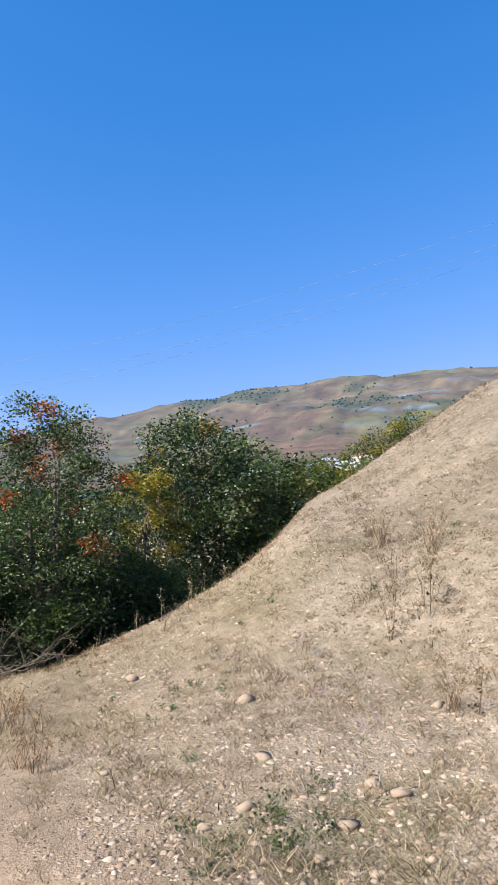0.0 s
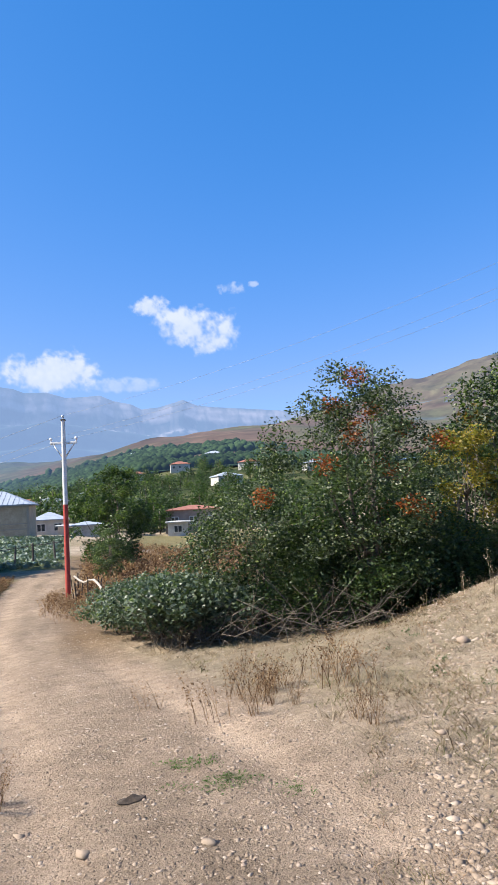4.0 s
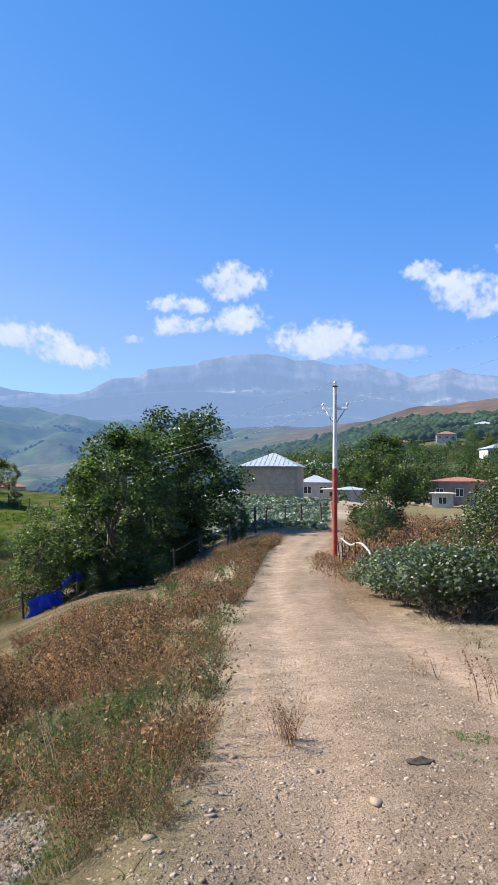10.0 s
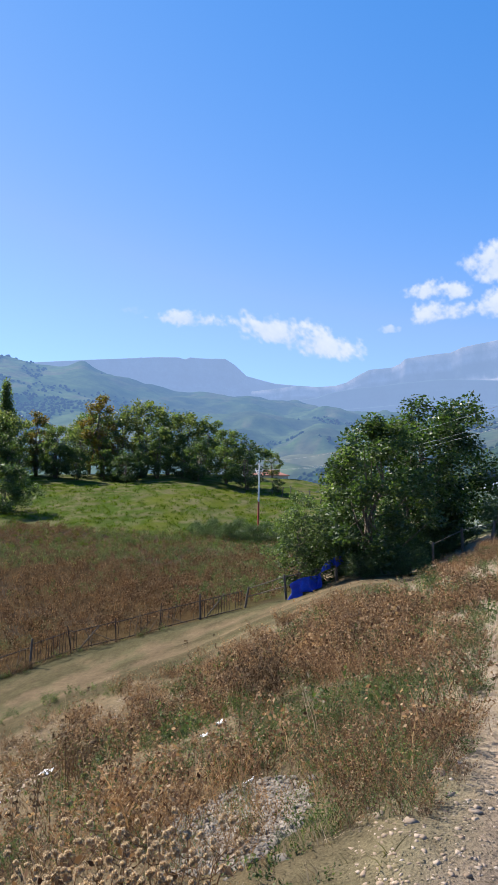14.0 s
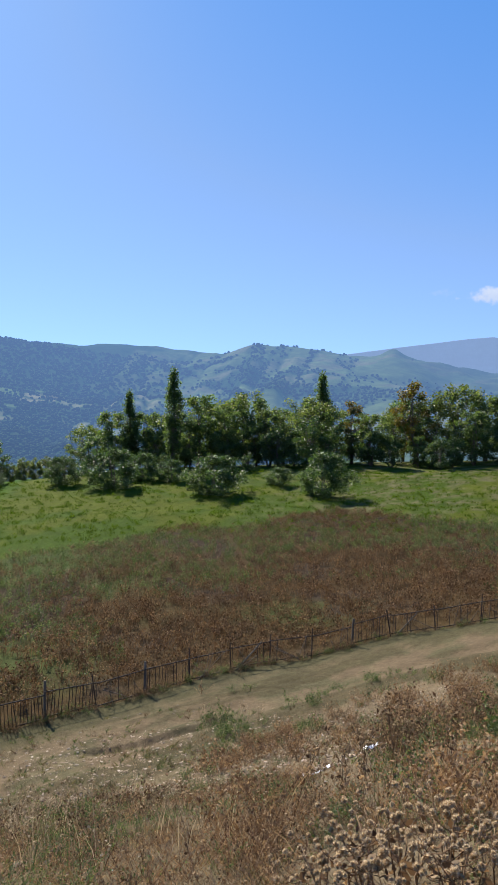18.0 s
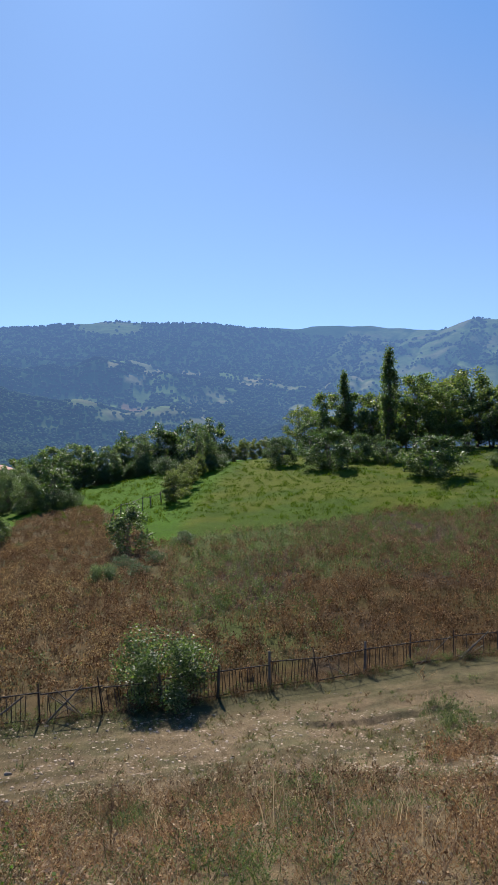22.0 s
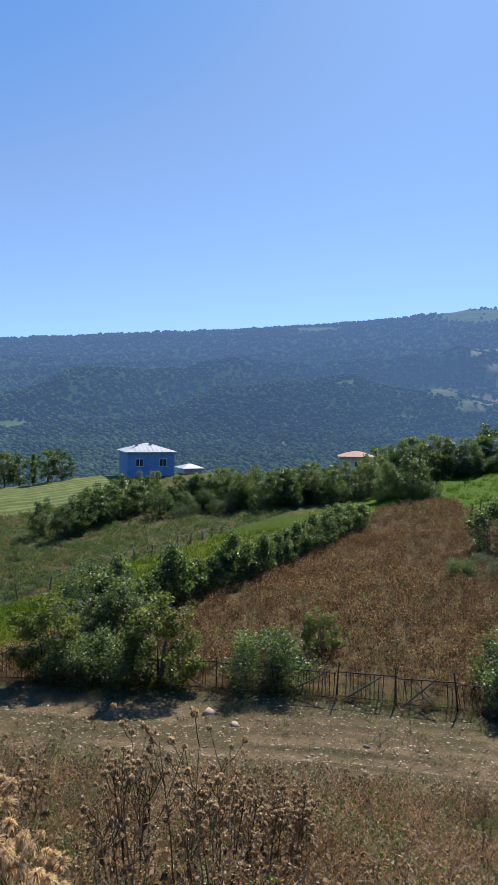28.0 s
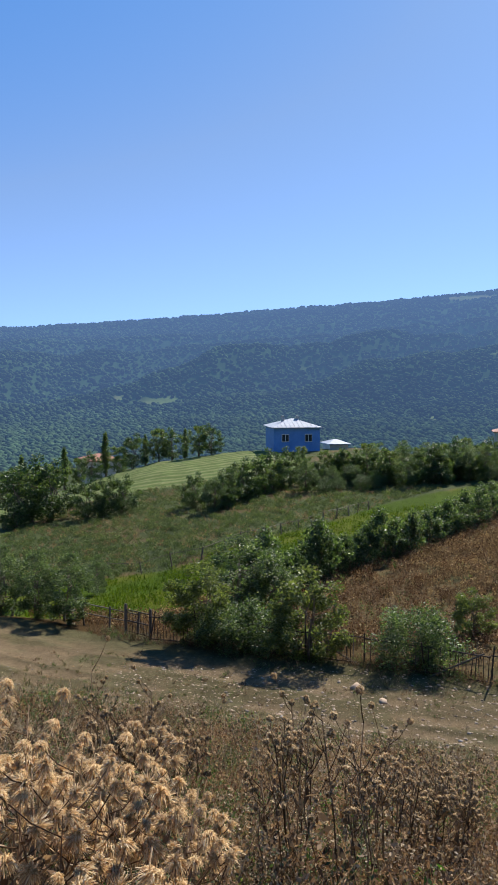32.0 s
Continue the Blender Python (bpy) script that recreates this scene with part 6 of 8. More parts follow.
for az, r, w, roof, wallm, wh in [(-6.7, 240, 10, M_tin, M_plaster, 3.2), (-3.1, 210, 8, M_tin, M_plaster, 3), (-1.4, 230, 8, M_tile, M_plaster, 3), (1.0, 260, 9, M_tile, M_plaster, 3), (3.8, 190, 8, M_tin, M_plaster, 2.8), (5.5, 170, 9, M_concrete, M_plaster, 2.8),
                                  (-8.6, 320, 9, M_tin, M_plaster, 3), (-10.1, 380, 9, M_tile, M_plaster, 3.4), (-13.6, 400, 11, M_tile, M_plaster, 4), (-12.5, 600, 11, M_tin, M_plaster, 3.6), (-10.1, 700, 11, M_tin, M_plaster, 3.6),
                                  (-19.5, 380, 11, M_tile, M_plaster, 4), (-16.5, 500, 12, M_tin, M_plaster, 4), (-25, 330, 11, M_tin, M_plaster, 4), (-17.5, 260, 10, M_tin, M_plaster, 3),
                                  (-52.3, 330, 12, M_tin, M_plaster, 4.2), (-53.8, 300, 12, M_tin, M_plaster, 3.4), (-48.8, 300, 12, M_tile, M_concrete, 4), (-46.8, 320, 12, M_tin, M_plaster, 4.2), (-48.0, 180, 7, M_tile, M_plaster, 4.4), (-55.5, 400, 14, M_tile, M_plaster, 4),
                                  (88.6, 150, 7, M_tile, M_plaster, 3.4), (122.3, 170, 9, M_tile, M_plaster, 4), (22.3, 190, 9, M_tile, M_plaster, 3)]:
    zz = None
    if r == 150:
        zz = r * (-0.062) - wh * 0.6 - 0.5
    if r == 170 and az > 100:
        zz = -21.0
    if az == 22.3:
        zz = -6.5
    house("house", "distant village house with %s" % ("red roof" if roof is M_tile else "pale metal roof"), az, r, w, w * 0.8, wh, w * 0.17, wallm, roof, turn=rng_t.uniform(-25, 25), windows=3, z=zz)
blue = house("house", "blue walled house with grey metal roof and chimneys", 106.2, 122, 8.2, 8.0, 3.9, 1.5, M_blue, M_tin, turn=12, windows=2, chimney=True, seams=12, z=-10.4)
house("shed", "white outbuilding beside the blue house", 102.6, 124, 3.4, 4, 1.3, 0.8, M_plaster, M_tin, turn=20, windows=0, z=-10.9)


# ---- blue tarpaulin on the fence corner ----
def build_tarp():
    n, m = 34, 14
    u, v = np.meshgrid(np.linspace(0, 1, n), np.linspace(0, 1, m), indexing="ij")
    a, b = bearing(20.2, 29.6), bearing(16.0, 30.8)
    x, y = a.x + (b.x - a.x) * u, a.y + (b.y - a.y) * u
    top = 0.72 + 0.08 * np.sin(u * 9) + 0.25 * step(0.55, 0.62, u)
    drop = (0.8 + 0.2 * np.sin(u * 14)) * (1 - 0.55 * step(0.55, 0.62, u))
    fold = 0.14 * np.sin(u * 38 + 2 * np.sin(v * 4)) * v + 0.25 * (fbm(u * 9, v * 3, 9) - 0.5)
    z = ground_z(x, y) + top - v * drop
    V = np.stack([x + fold * 0.6, y - 0.25 * v + fold, np.maximum(z, ground_z(x, y) + 0.02)], -1).reshape(-1, 3)
    i, j = np.meshgrid(np.arange(n - 1), np.arange(m - 1), indexing="ij")
    F = np.stack([i * m + j, (i + 1) * m + j, (i + 1) * m + j + 1, i * m + j + 1], -1).reshape(-1, 4)
    ob = part_np("tarpaulin", V, F, M_tarp, smooth=True)
    so = ob.modifiers.new("thickness", "SOLIDIFY")
    so.thickness = 0.01
    tagged(ob, "crumpled blue plastic tarpaulin hung on a stake fence", "tarpaulin")


build_tarp()

# ---- weeds, thistles, grass and stones ----
def blades(rng, n, height, spread, lean, width, z0=0.0):
    """Thin upright blades or stems as narrow quads that taper and bend."""
    a = rng.uniform(0, 6.28, n)
    rad = spread * np.sqrt(rng.random(n))
    base = np.stack([rad * np.cos(a), rad * np.sin(a), np.full(n, z0)], -1)
    b = rng.uniform(0, 6.28, n)
    h = height * rng.uniform(0.55, 1.15, n)
    tip = base + np.stack([lean * h * np.cos(b), lean * h * np.sin(b), h], -1) * rng.uniform(0.7, 1.1, n)[:, None]
    mid = (base + tip) / 2 - np.stack([lean * h * np.cos(b), lean * h * np.sin(b), 0 * h], -1) * 0.15
    c = rng.uniform(0, 6.28, n)
    s = np.stack([np.cos(c), np.sin(c), 0 * c], -1) * width * 0.5
    V = np.stack([base - s, base + s, mid + s * 0.8, mid - s * 0.8, tip + s * 0.2, tip - s * 0.2], 1).reshape(-1, 3)
    k = np.arange(n)[:, None] * 6
    F = np.concatenate([k + np.array([[0, 1, 2, 3]]), k + np.array([[3, 2, 4, 5]])])
    return V, F, tip, mid


def weed(rng, stems, height, spread, lean, leaf, per_stem, width=0.006):
    """A dry weed: stems with small withered leaves or seeds along their upper half."""
    V, F, tip, mid = blades(rng, stems, height, spread, lean, width)
    f = rng.random((stems, per_stem))[..., None] ** 0.7
    c = mid[:, None] * (1 - f) + tip[:, None] * f + rng.normal(size=(stems, per_stem, 3)) * leaf * 0.6
    lv, lf = leaves(rng, c.reshape(-1, 3), leaf, 0.9, 0.2)
    return joined([(V, F), (lv, lf)])


def scatter(protos, x, y, rng, smin, smax, sink=0.02, skew=1.0, bury=0.0):
    """Copies of small plants over the ground, joined into one mesh."""
    out = []
    z = ground_z(x, y) - sink
    which = rng.integers(0, len(protos), len(x))
    for k, (v, f) in enumerate(protos):
        m = which == k
        n = int(m.sum())
        if not n:
            continue
        a, s = rng.uniform(0, 6.28, n), smin + (smax - smin) * rng.random(n) ** skew
        ca, sa = np.cos(a)[:, None], np.sin(a)[:, None]
        tall = s * rng.uniform(0.8, 1.2, n)
        P = np.stack([(v[None, :, 0] * ca - v[None, :, 1] * sa) * s[:, None] + x[m][:, None],
                      (v[None, :, 0] * sa + v[None, :, 1] * ca) * s[:, None] + y[m][:, None],
                      v[None, :, 2] * tall[:, None] + (z[m] - bury * s)[:, None]], -1)
        out.append((P.reshape(-1, 3), (f[None] + (np.arange(n) * len(v))[:, None, None]).reshape(-1, f.shape[1])))
    return joined(out)


def sector(rng, n, az0, az1, r0, r1, near=1.0):
    """Random places in a sector; near above 1 draws them towards the standpoint."""
    az = rng.uniform(az0, az1, n)
    r = r0 + (r1 - r0) * rng.random(n) ** near
    return -r * np.sin(np.radians(az)), r * np.cos(np.radians(az))


def off_road(x, y, lo=0.25):
    return road_mask(x, y) < lo


def patchy(x, y, rng, seed, lo=0.42, hi=0.6, scale=0.55):
    return rng.random(len(x)) < step(lo, hi, fbm(x * scale, y * scale, seed, 3))


def stuff(name, label, category, mesh, material):
    tagged(part_np(name, *mesh, material), label, category, kind="stuff")


rng = np.random.default_rng(77)
P_RUSSET = [weed(rng, 13, 0.34, 0.14, 0.65, 0.03, 9, 0.006) for _ in range(4)]
P_NEAR = [weed(rng, 16, 0.34, 0.15, 0.5, 0.018, 10, 0.0045) for _ in range(3)]
P_UMBER = [weed(rng, 10, 0.44, 0.1, 0.42, 0.03, 12, 0.007) for _ in range(4)]
P_STALK = [weed(rng, 4, 0.55, 0.08, 0.3, 0.028, 7, 0.007) for _ in range(4)]
P_MINI = [blades(rng, 11, 0.075, 0.07, 1.1, 0.006)[:2] for _ in range(4)]
P_TUFT = [blades(rng, 10, 0.12, 0.07, 1.0, 0.007)[:2] for _ in range(4)]
P_GREEN = [weed(rng, 9, 0.12, 0.1, 0.9, 0.036, 6, 0.006) for _ in range(4)]
P_HERB = [weed(rng, 14, 0.3, 0.15, 0.7, 0.042, 9, 0.007) for _ in range(3)]
P_CLUMP = [weed(rng, 30, 0.44, 0.2, 0.65, 0.042, 9, 0.007) for _ in range(4)]
P_FINE = [weed(rng, 28, 0.4, 0.18, 0.65, 0.023, 11, 0.005) for _ in range(4)]
P_FIELD = [weed(rng, 6, 0.5, 0.28, 0.4, 0.09, 6, 0.016) for _ in range(5)]
P_BOLD = [weed(rng, 20, 0.42, 0.18, 0.6, 0.055, 9, 0.01) for _ in range(4)]


G["mat"] = leafy("mat_leaf", [(0.0, (0.04, 0.085, 0.02)), (0.5, (0.07, 0.13, 0.035)), (1.0, (0.13, 0.19, 0.07))], 0.3, 0.6)
G["faded"] = leafy("faded_grass", [(0.0, (0.085, 0.088, 0.04)), (0.5, (0.145, 0.135, 0.068)), (1.0, (0.23, 0.205, 0.115))], 0.35, 0.8, (1.3, 1.3, 0.8))


M_ASTER = leafy("aster", [(0.0, (0.1, 0.09, 0.07)), (0.45, (0.16, 0.15, 0.1)), (0.55, (0.26, 0.22, 0.42)), (1.0, (0.4, 0.34, 0.6))], 0.3, 0.8, (1.0, 1.0, 1.0))


def grow(name, label, category, protos, material, places, smin, smax):
    """Plants of one kind; on the bank, green and dry kinds keep to patches of their own, with bare soil between."""
    xs, ys = np.concatenate([p[0] for p in places]), np.concatenate([p[1] for p in places])
    az = np.degrees(np.arctan2(-xs, ys))
    green = fbm(xs * 0.45, ys * 0.45, 203, 3) + 0.12 * step(-3.2, -1.0, xs) * step(2, 5, ys)
    bare = fbm(xs * 0.8, ys * 0.8, 207, 3) < 0.49
    on_bank = (az > 3) & (az < 62) & (np.hypot(xs, ys) < 24) & (np.abs(line_offset(xs, ys, TRACK)) > 3.2)
    wrong = green < 0.53 if material in ("herb", "dark", "faded") else green > 0.6
    keep = ~(on_bank & (wrong | bare)) | (rng.random(len(xs)) < 0.12)
    low = any(protos is p for p in (P_TUFT, P_MINI, P_STALK))
    keep &= ~on_bank | low | (rng.random(len(xs)) < np.interp(az, [38, 46], [1.0, 0.4]))
    if protos is P_STALK:
        keep &= np.hypot(xs, ys) > 4.6
    xs, ys = xs[keep], ys[keep]
    close = np.hypot(xs, ys) < np.where(xs > 0.5, 9.0, 5.5)
    if any(protos is p for p in (P_RUSSET, P_UMBER, P_CLUMP, P_HERB)) and close.any():
        stuff(name, label, category, scatter(P_NEAR, xs[close], ys[close], rng, smin * 0.8, smax * 0.9), G[material])
        xs, ys = xs[~close], ys[~close]
        if not len(xs):
            return
    stuff(name, label, category, scatter(protos, xs, ys, rng, smin, smax), G[material])


def pick(x, y, keep):
    return x[keep], y[keep]


def cobbled(x, y):
    """Inside the ragged patch of cobbles on the bank."""
    r, az = np.hypot(x, y), np.degrees(np.arctan2(-x, y))
    return ((az - 23.6) / 5.6) ** 2 + ((r - 4.05) / 0.85) ** 2 + 2.2 * (fbm(x * 2.2, y * 2.2, 211, 3) - 0.5) < 1.0


def clear_spot(x, y):
    """Away from the bare cobble patch on the bank."""
    r, az = np.hypot(x, y), np.degrees(np.arctan2(-x, y))
    patch_free = ~cobbled(x, y)
    bare = (r > 5.6) & (r < 14.5) & (az > 24) & (fbm(x * 0.55, y * 0.55, 99, 3) < 0.53)
    return patch_free & ~bare


# bank to the left of the road
x, y = sector(rng, 2000, 6, 56, 2.8, 24, 0.9)
bank = pick(x, y, off_road(x, y, 0.1) & patchy(x, y, rng, 5, 0.47, 0.56, 0.8) & (np.abs(line_offset(x, y, TRACK)) > 2.6) & clear_spot(x, y))
x, y = sector(rng, 330, 84, 134, 2.0, 9, 1.0)
near_south = pick(x, y, patchy(x, y, rng, 6, 0.3, 0.5))
x, y = sector(rng, 260, 56, 90, 3.2, 16, 1.0)
mid_south = pick(x, y, patchy(x, y, rng, 7, 0.5, 0.65))
x, y = sector(rng, 150, 0, 8, 5, 30, 1.0)
verge_l = pick(x, y, off_road(x, y, 0.15) & (x < 0.2))
x, y = sector(rng, 330, -52, -4, 6.5, 27, 1.0)
right = pick(x, y, off_road(x, y, 0.1) & patchy(x, y, rng, 8, 0.55, 0.7) & (np.hypot(x, y) < 17))
clump = (2.9 + rng.normal(size=22) * 0.6, 6.3 + rng.normal(size=22) * 0.3)
roadside = (-0.35 + rng.normal(size=9) * 0.1, 4.7 + rng.normal(size=9) * 0.12)
pole_foot = (1.75 + rng.normal(size=70) * 0.35, 24 + rng.uniform(-7, 4, 70))
grow("dry_weeds", "dry russet weeds with withered leaves on the bank", "weeds", P_RUSSET, "russet", [bank, verge_l, clump, roadside, pole_foot], 0.5, 1.6)
grow("dry_weeds", "fine dry russet weeds close to the path", "weeds", P_NEAR, "russet", [near_south], 0.6, 1.3)
grow("dry_weeds", "low russet weeds on the slope above the track", "weeds", P_RUSSET, "russet", [mid_south], 0.35, 0.8)
x, y = sector(rng, 900, 10, 50, 3, 22, 1.0)
b2 = pick(x, y, off_road(x, y, 0.05) & clear_spot(x, y) & patchy(x, y, rng, 15, 0.5, 0.62) & (np.abs(line_offset(x, y, TRACK)) > 2.4))
x, y = sector(rng, 260, 84, 134, 2.2, 8, 1.0)
b3 = pick(x, y, patchy(x, y, rng, 16, 0.38, 0.55))
x, y = sector(rng, 60, 52, 84, 6, 15, 1.0)
grow("dry_weeds", "dark brown dead weed stalks standing in clumps", "weeds", P_UMBER, "umber", [b2, b3, (x[::2], y[::2]), (np.array([5.2, 5.5, 4.9, 6.6, 6.9, 6.3, 6.75, 5.0]), np.array([4.2, 4.5, 4.4, 4.1, 4.3, 4.4, 4.6, 4.9]))], 0.6, 1.15)
x, y = sector(rng, 900, 50, 134, 2.5, 17, 0.9)
s1 = pick(x, y, patchy(x, y, rng, 18, 0.35, 0.6) & (np.abs(line_offset(x, y, TRACK)) > 1.8))
x, y = sector(rng, 260, -62, -8, 6.5, 18, 0.9)
s2 = pick(x, y, off_road(x, y, 0.05) & patchy(x, y, rng, 19, 0.4, 0.6))
x, y = sector(rng, 600, 8, 54, 3, 22, 0.9)
s3 = pick(x, y, off_road(x, y, 0.05) & clear_spot(x, y) & patchy(x, y, rng, 20, 0.35, 0.6))
grow("dry_grass", "pale straw stalks of dried grass", "grass", P_STALK, "straw", [s1, s2, s3, right], 0.5, 1.1)
x, y = sector(rng, 7500, -66, -6, 2.6, 20, 1.3)
t1 = pick(x, y, off_road(x, y, 0.1) & patchy(x, y, rng, 25, 0.25, 0.5, 1.1))
x, y = sector(rng, 9500, 6, 134, 2.2, 21, 0.8)
t2 = pick(x, y, off_road(x, y, 0.1) & (clear_spot(x, y) | (rng.random(len(x)) < 0.35)) & patchy(x, y, rng, 26, 0.25, 0.5, 1.1))
grow("dry_grass", "short dry grass tufts on the stony slope", "grass", P_MINI, "straw", [t1], 0.5, 1.2)
grow("dry_grass", "short dry grass tufts on stony ground", "grass", P_TUFT, "straw", [(t2[0][::2], t2[1][::2])], 0.4, 1.0)
grow("dry_grass", "short faded grass tufts on stony ground", "grass", P_TUFT, "faded", [(t2[0][1::4], t2[1][1::4])], 0.4, 1.0)
grow("dry_grass", "short rust-brown grass tufts on stony ground", "grass", P_TUFT, "russet", [(t2[0][3::4], t2[1][3::4])], 0.4, 1.0)
x, y = sector(rng, 7000, -66, 134, 2.4, 20, 0.95)
t3 = pick(x, y, off_road(x, y, 0.05) & patchy(x, y, rng, 27, 0.35, 0.55, 1.3))
grow("dry_grass", "brown withered grass tufts close to the soil", "grass", P_MINI, "umber", [pick(*t3, (t3[0] < 0) | (np.arange(len(t3[0])) % 3 == 0))], 0.5, 1.3)
x, y = sector(rng, 3200, -64, 134, 2.4, 20, 0.95)
t4 = pick(x, y, off_road(x, y, 0.05) & patchy(x, y, rng, 28, 0.4, 0.6, 0.9))
grow("dry_grass", "faded olive grass tufts on the dry ground", "grass", P_MINI, "faded", [t4], 0.6, 1.4)
x, y = sector(rng, 560, -64, 60, 2.5, 14, 1.2)
g1 = pick(x, y, off_road(x, y, 0.1) & patchy(x, y, rng, 35, 0.58, 0.66, 1.0))
x, y = sector(rng, 420, 2, 30, 3, 18, 1.0)
g2 = pick(x, y, off_road(x, y, 0.3) & patchy(x, y, rng, 36, 0.45, 0.6, 0.8))
tuft_road = (np.r_[1.38 + rng.normal(size=14) * 0.12, 1.25 + rng.normal(size=8) * 0.1, 1.7 + rng.normal(size=4) * 0.05], np.r_[4.05 + rng.normal(size=14) * 0.07, 4.5 + rng.normal(size=8) * 0.06, 3.75 + rng.normal(size=4) * 0.05])
green_foot = (2.9 + rng.normal(size=26) * 0.4, 2.6 + rng.normal(size=26) * 0.22)
grow("green_tufts", "small green weed tufts between the stones", "weeds", P_GREEN, "dark", [g1, g2, green_foot], 0.3, 0.7)
mat_rng = np.random.default_rng(61)
P_MAT = [weed(mat_rng, 22, 0.035, 0.11, 1.4, 0.013, 7, 0.003) for _ in range(3)]
stuff("green_tufts", "low mats of green weed on the gravel road", "weeds", scatter(P_MAT, *tuft_road, mat_rng, 0.6, 1.1), G["mat"])
x, y = sector(rng, 2000, 4, 54, 3.0, 24, 1.0)
h1 = pick(x, y, off_road(x, y, 0.05) & clear_spot(x, y) & (np.hypot(x, y) > 6) & patchy(x, y, rng, 37, 0.5, 0.62, 0.7))
x, y = sector(rng, 120, 95, 134, 2.4, 6, 1.0)
grow("green_weeds", "grey-green leafy weeds among the dry stalks", "weeds", P_HERB, "herb", [h1], 0.5, 1.2)

# single weeds that stand out
one = np.random.default_rng(9)
spots = [(-1.2, 4.45, 0.8), (-0.6, 4.6, 0.7), (-1.6, 4.6, 0.6), (-20.6, 5.9, 0.8), (-22, 6.2, 0.7), (-24, 6.1, 0.6), (-29, 5.4, 0.8), (-30.4, 5.2, 0.9), (-62, 5.5, 0.9), (-61, 8.3, 1.2), (-57, 8.9, 1.2), (-56, 9.2, 0.9), (70, 15.3, 1.3), (70.5, 14.8, 1.0), (66, 14.5, 0.9), (58, 13, 1.0)]
for az, r, s in spots:
    x, y = pol(az, r)
    v, f = weed(one, 26, 0.42, 0.07, 0.45, 0.016, 9, 0.005)
    ob = part_np("weed", v, f, G["russet"])
    ob.matrix_basis = Matrix.Translation(at_ground(x, y, -0.02)) @ Matrix.Diagonal((s, s, s, 1))
    tagged(ob, "single dry rust-brown weed on bare ground", "weed", "single dry weeds")
az, r = np.r_[one.uniform(33, 41, 15), one.uniform(21, 33, 60), one.uniform(50.5, 53, 6)], np.r_[one.uniform(6.0, 10.0, 15), one.uniform(9.5, 13.5, 60), one.uniform(7.5, 9.0, 6)]
P_TALL = [weed(one, 15, 0.8, 0.14, 0.36, 0.04, 14, 0.01) for _ in range(3)]
grow("dead_stalks", "tall blackish brown dead weed stalks on the bank", "weeds", P_TALL, "umber", [(-r * np.sin(np.radians(az)), r * np.cos(np.radians(az)))], 0.7, 1.3)
dung = bmesh.new()
bmesh.ops.create_icosphere(dung, subdivisions=2, radius=1.0)
for q in dung.verts:
    q.co = Vector((q.co.x * 0.075 * one.uniform(0.6, 1.25), q.co.y * 0.04 * one.uniform(0.6, 1.25), q.co.z * 0.018 * one.uniform(0.2, 1.8)))
ob = part("dung", dung, surface("dried_dung", (0.03, 0.022, 0.015), (0.08, 0.058, 0.04), 20, 90, 0.95), None)
ob.location = at_ground(*pol(-11.7, 4.1), 0.008)
tagged(ob, "dark dried dung patch on the gravel road", "dung")

# bushy clumps on the bank
x, y = sector(rng, 1000, 6, 54, 3.6, 23, 0.9)
c1 = pick(x, y, off_road(x, y, 0.03) & clear_spot(x, y) & patchy(x, y, rng, 61, 0.44, 0.62, 1.3) & (np.abs(line_offset(x, y, TRACK)) > 2.8))
k = np.hypot(*c1) < 9.5
grow("dry_bushes", "bushy rust-brown dry herbs on the bank", "weeds", P_FINE, "russet", [pick(*c1, k)], 0.6, 1.5)
grow("dry_bushes", "bushy rust-brown dry herbs farther down the bank", "weeds", P_CLUMP, "russet", [pick(*c1, ~k)], 0.6, 1.55)
x, y = sector(rng, 1600, 3, 40, 3.4, 20, 1.0)
c2 = pick(x, y, off_road(x, y, 0.05) & clear_spot(x, y) & patchy(x, y, rng, 62, 0.5, 0.62, 0.9) & (x > -8))
k = np.hypot(*c2) < 9.5
grow("grey_herbs", "bushy grey-green herbs along the road edge", "weeds", P_FINE, "herb", [pick(*c2, k)], 0.4, 0.95)
grow("grey_herbs", "bushy grey-green herbs farther along the road edge", "weeds", P_CLUMP, "herb", [pick(*c2, ~k)], 0.4, 1.0)
x, y = sector(rng, 260, 14, 52, 2.7, 6.5, 1.0)
c5 = pick(x, y, off_road(x, y, 0.02) & clear_spot(x, y) & patchy(x, y, rng, 66, 0.3, 0.55, 1.1))
grow("dry_bushes", "fine straw-brown herbs at the top of the bank", "weeds", P_FINE, "russet", [(c5[0][::2], c5[1][::2])], 0.35, 0.85)
grow("dry_bushes", "pale straw herbs at the top of the bank", "weeds", P_FINE, "straw", [(c5[0][1::4], c5[1][1::4])], 0.3, 0.75)
grow("green_weeds", "low green herbs at the top of the bank", "weeds", P_FINE, "herb", [(c5[0][3::4], c5[1][3::4])], 0.3, 0.7)
x, y = sector(rng, 260, 88, 134, 2.0, 6.5, 1.0)
c3 = pick(x, y, patchy(x, y, rng, 63, 0.4, 0.55, 0.9))
grow("grey_herbs", "grey-green herbs below the thistles", "weeds", P_FINE, "herb", [(c3[0][::3], c3[1][::3]), (c3[0][1::3], c3[1][1::3])], 0.4, 0.85)
grow("dry_bushes", "pale dry herbs below the thistles", "weeds", P_FINE, "straw", [(c3[0][2::3], c3[1][2::3])], 0.4, 0.8)
x, y = sector(rng, 260, 54, 134, 3.0, 14, 1.0)
c4 = pick(x, y, patchy(x, y, rng, 64, 0.48, 0.66, 1.3))
grow("dry_bushes", "dark brown dry herbs on the slope", "weeds", P_CLUMP, "umber", [c4], 0.4, 0.9)

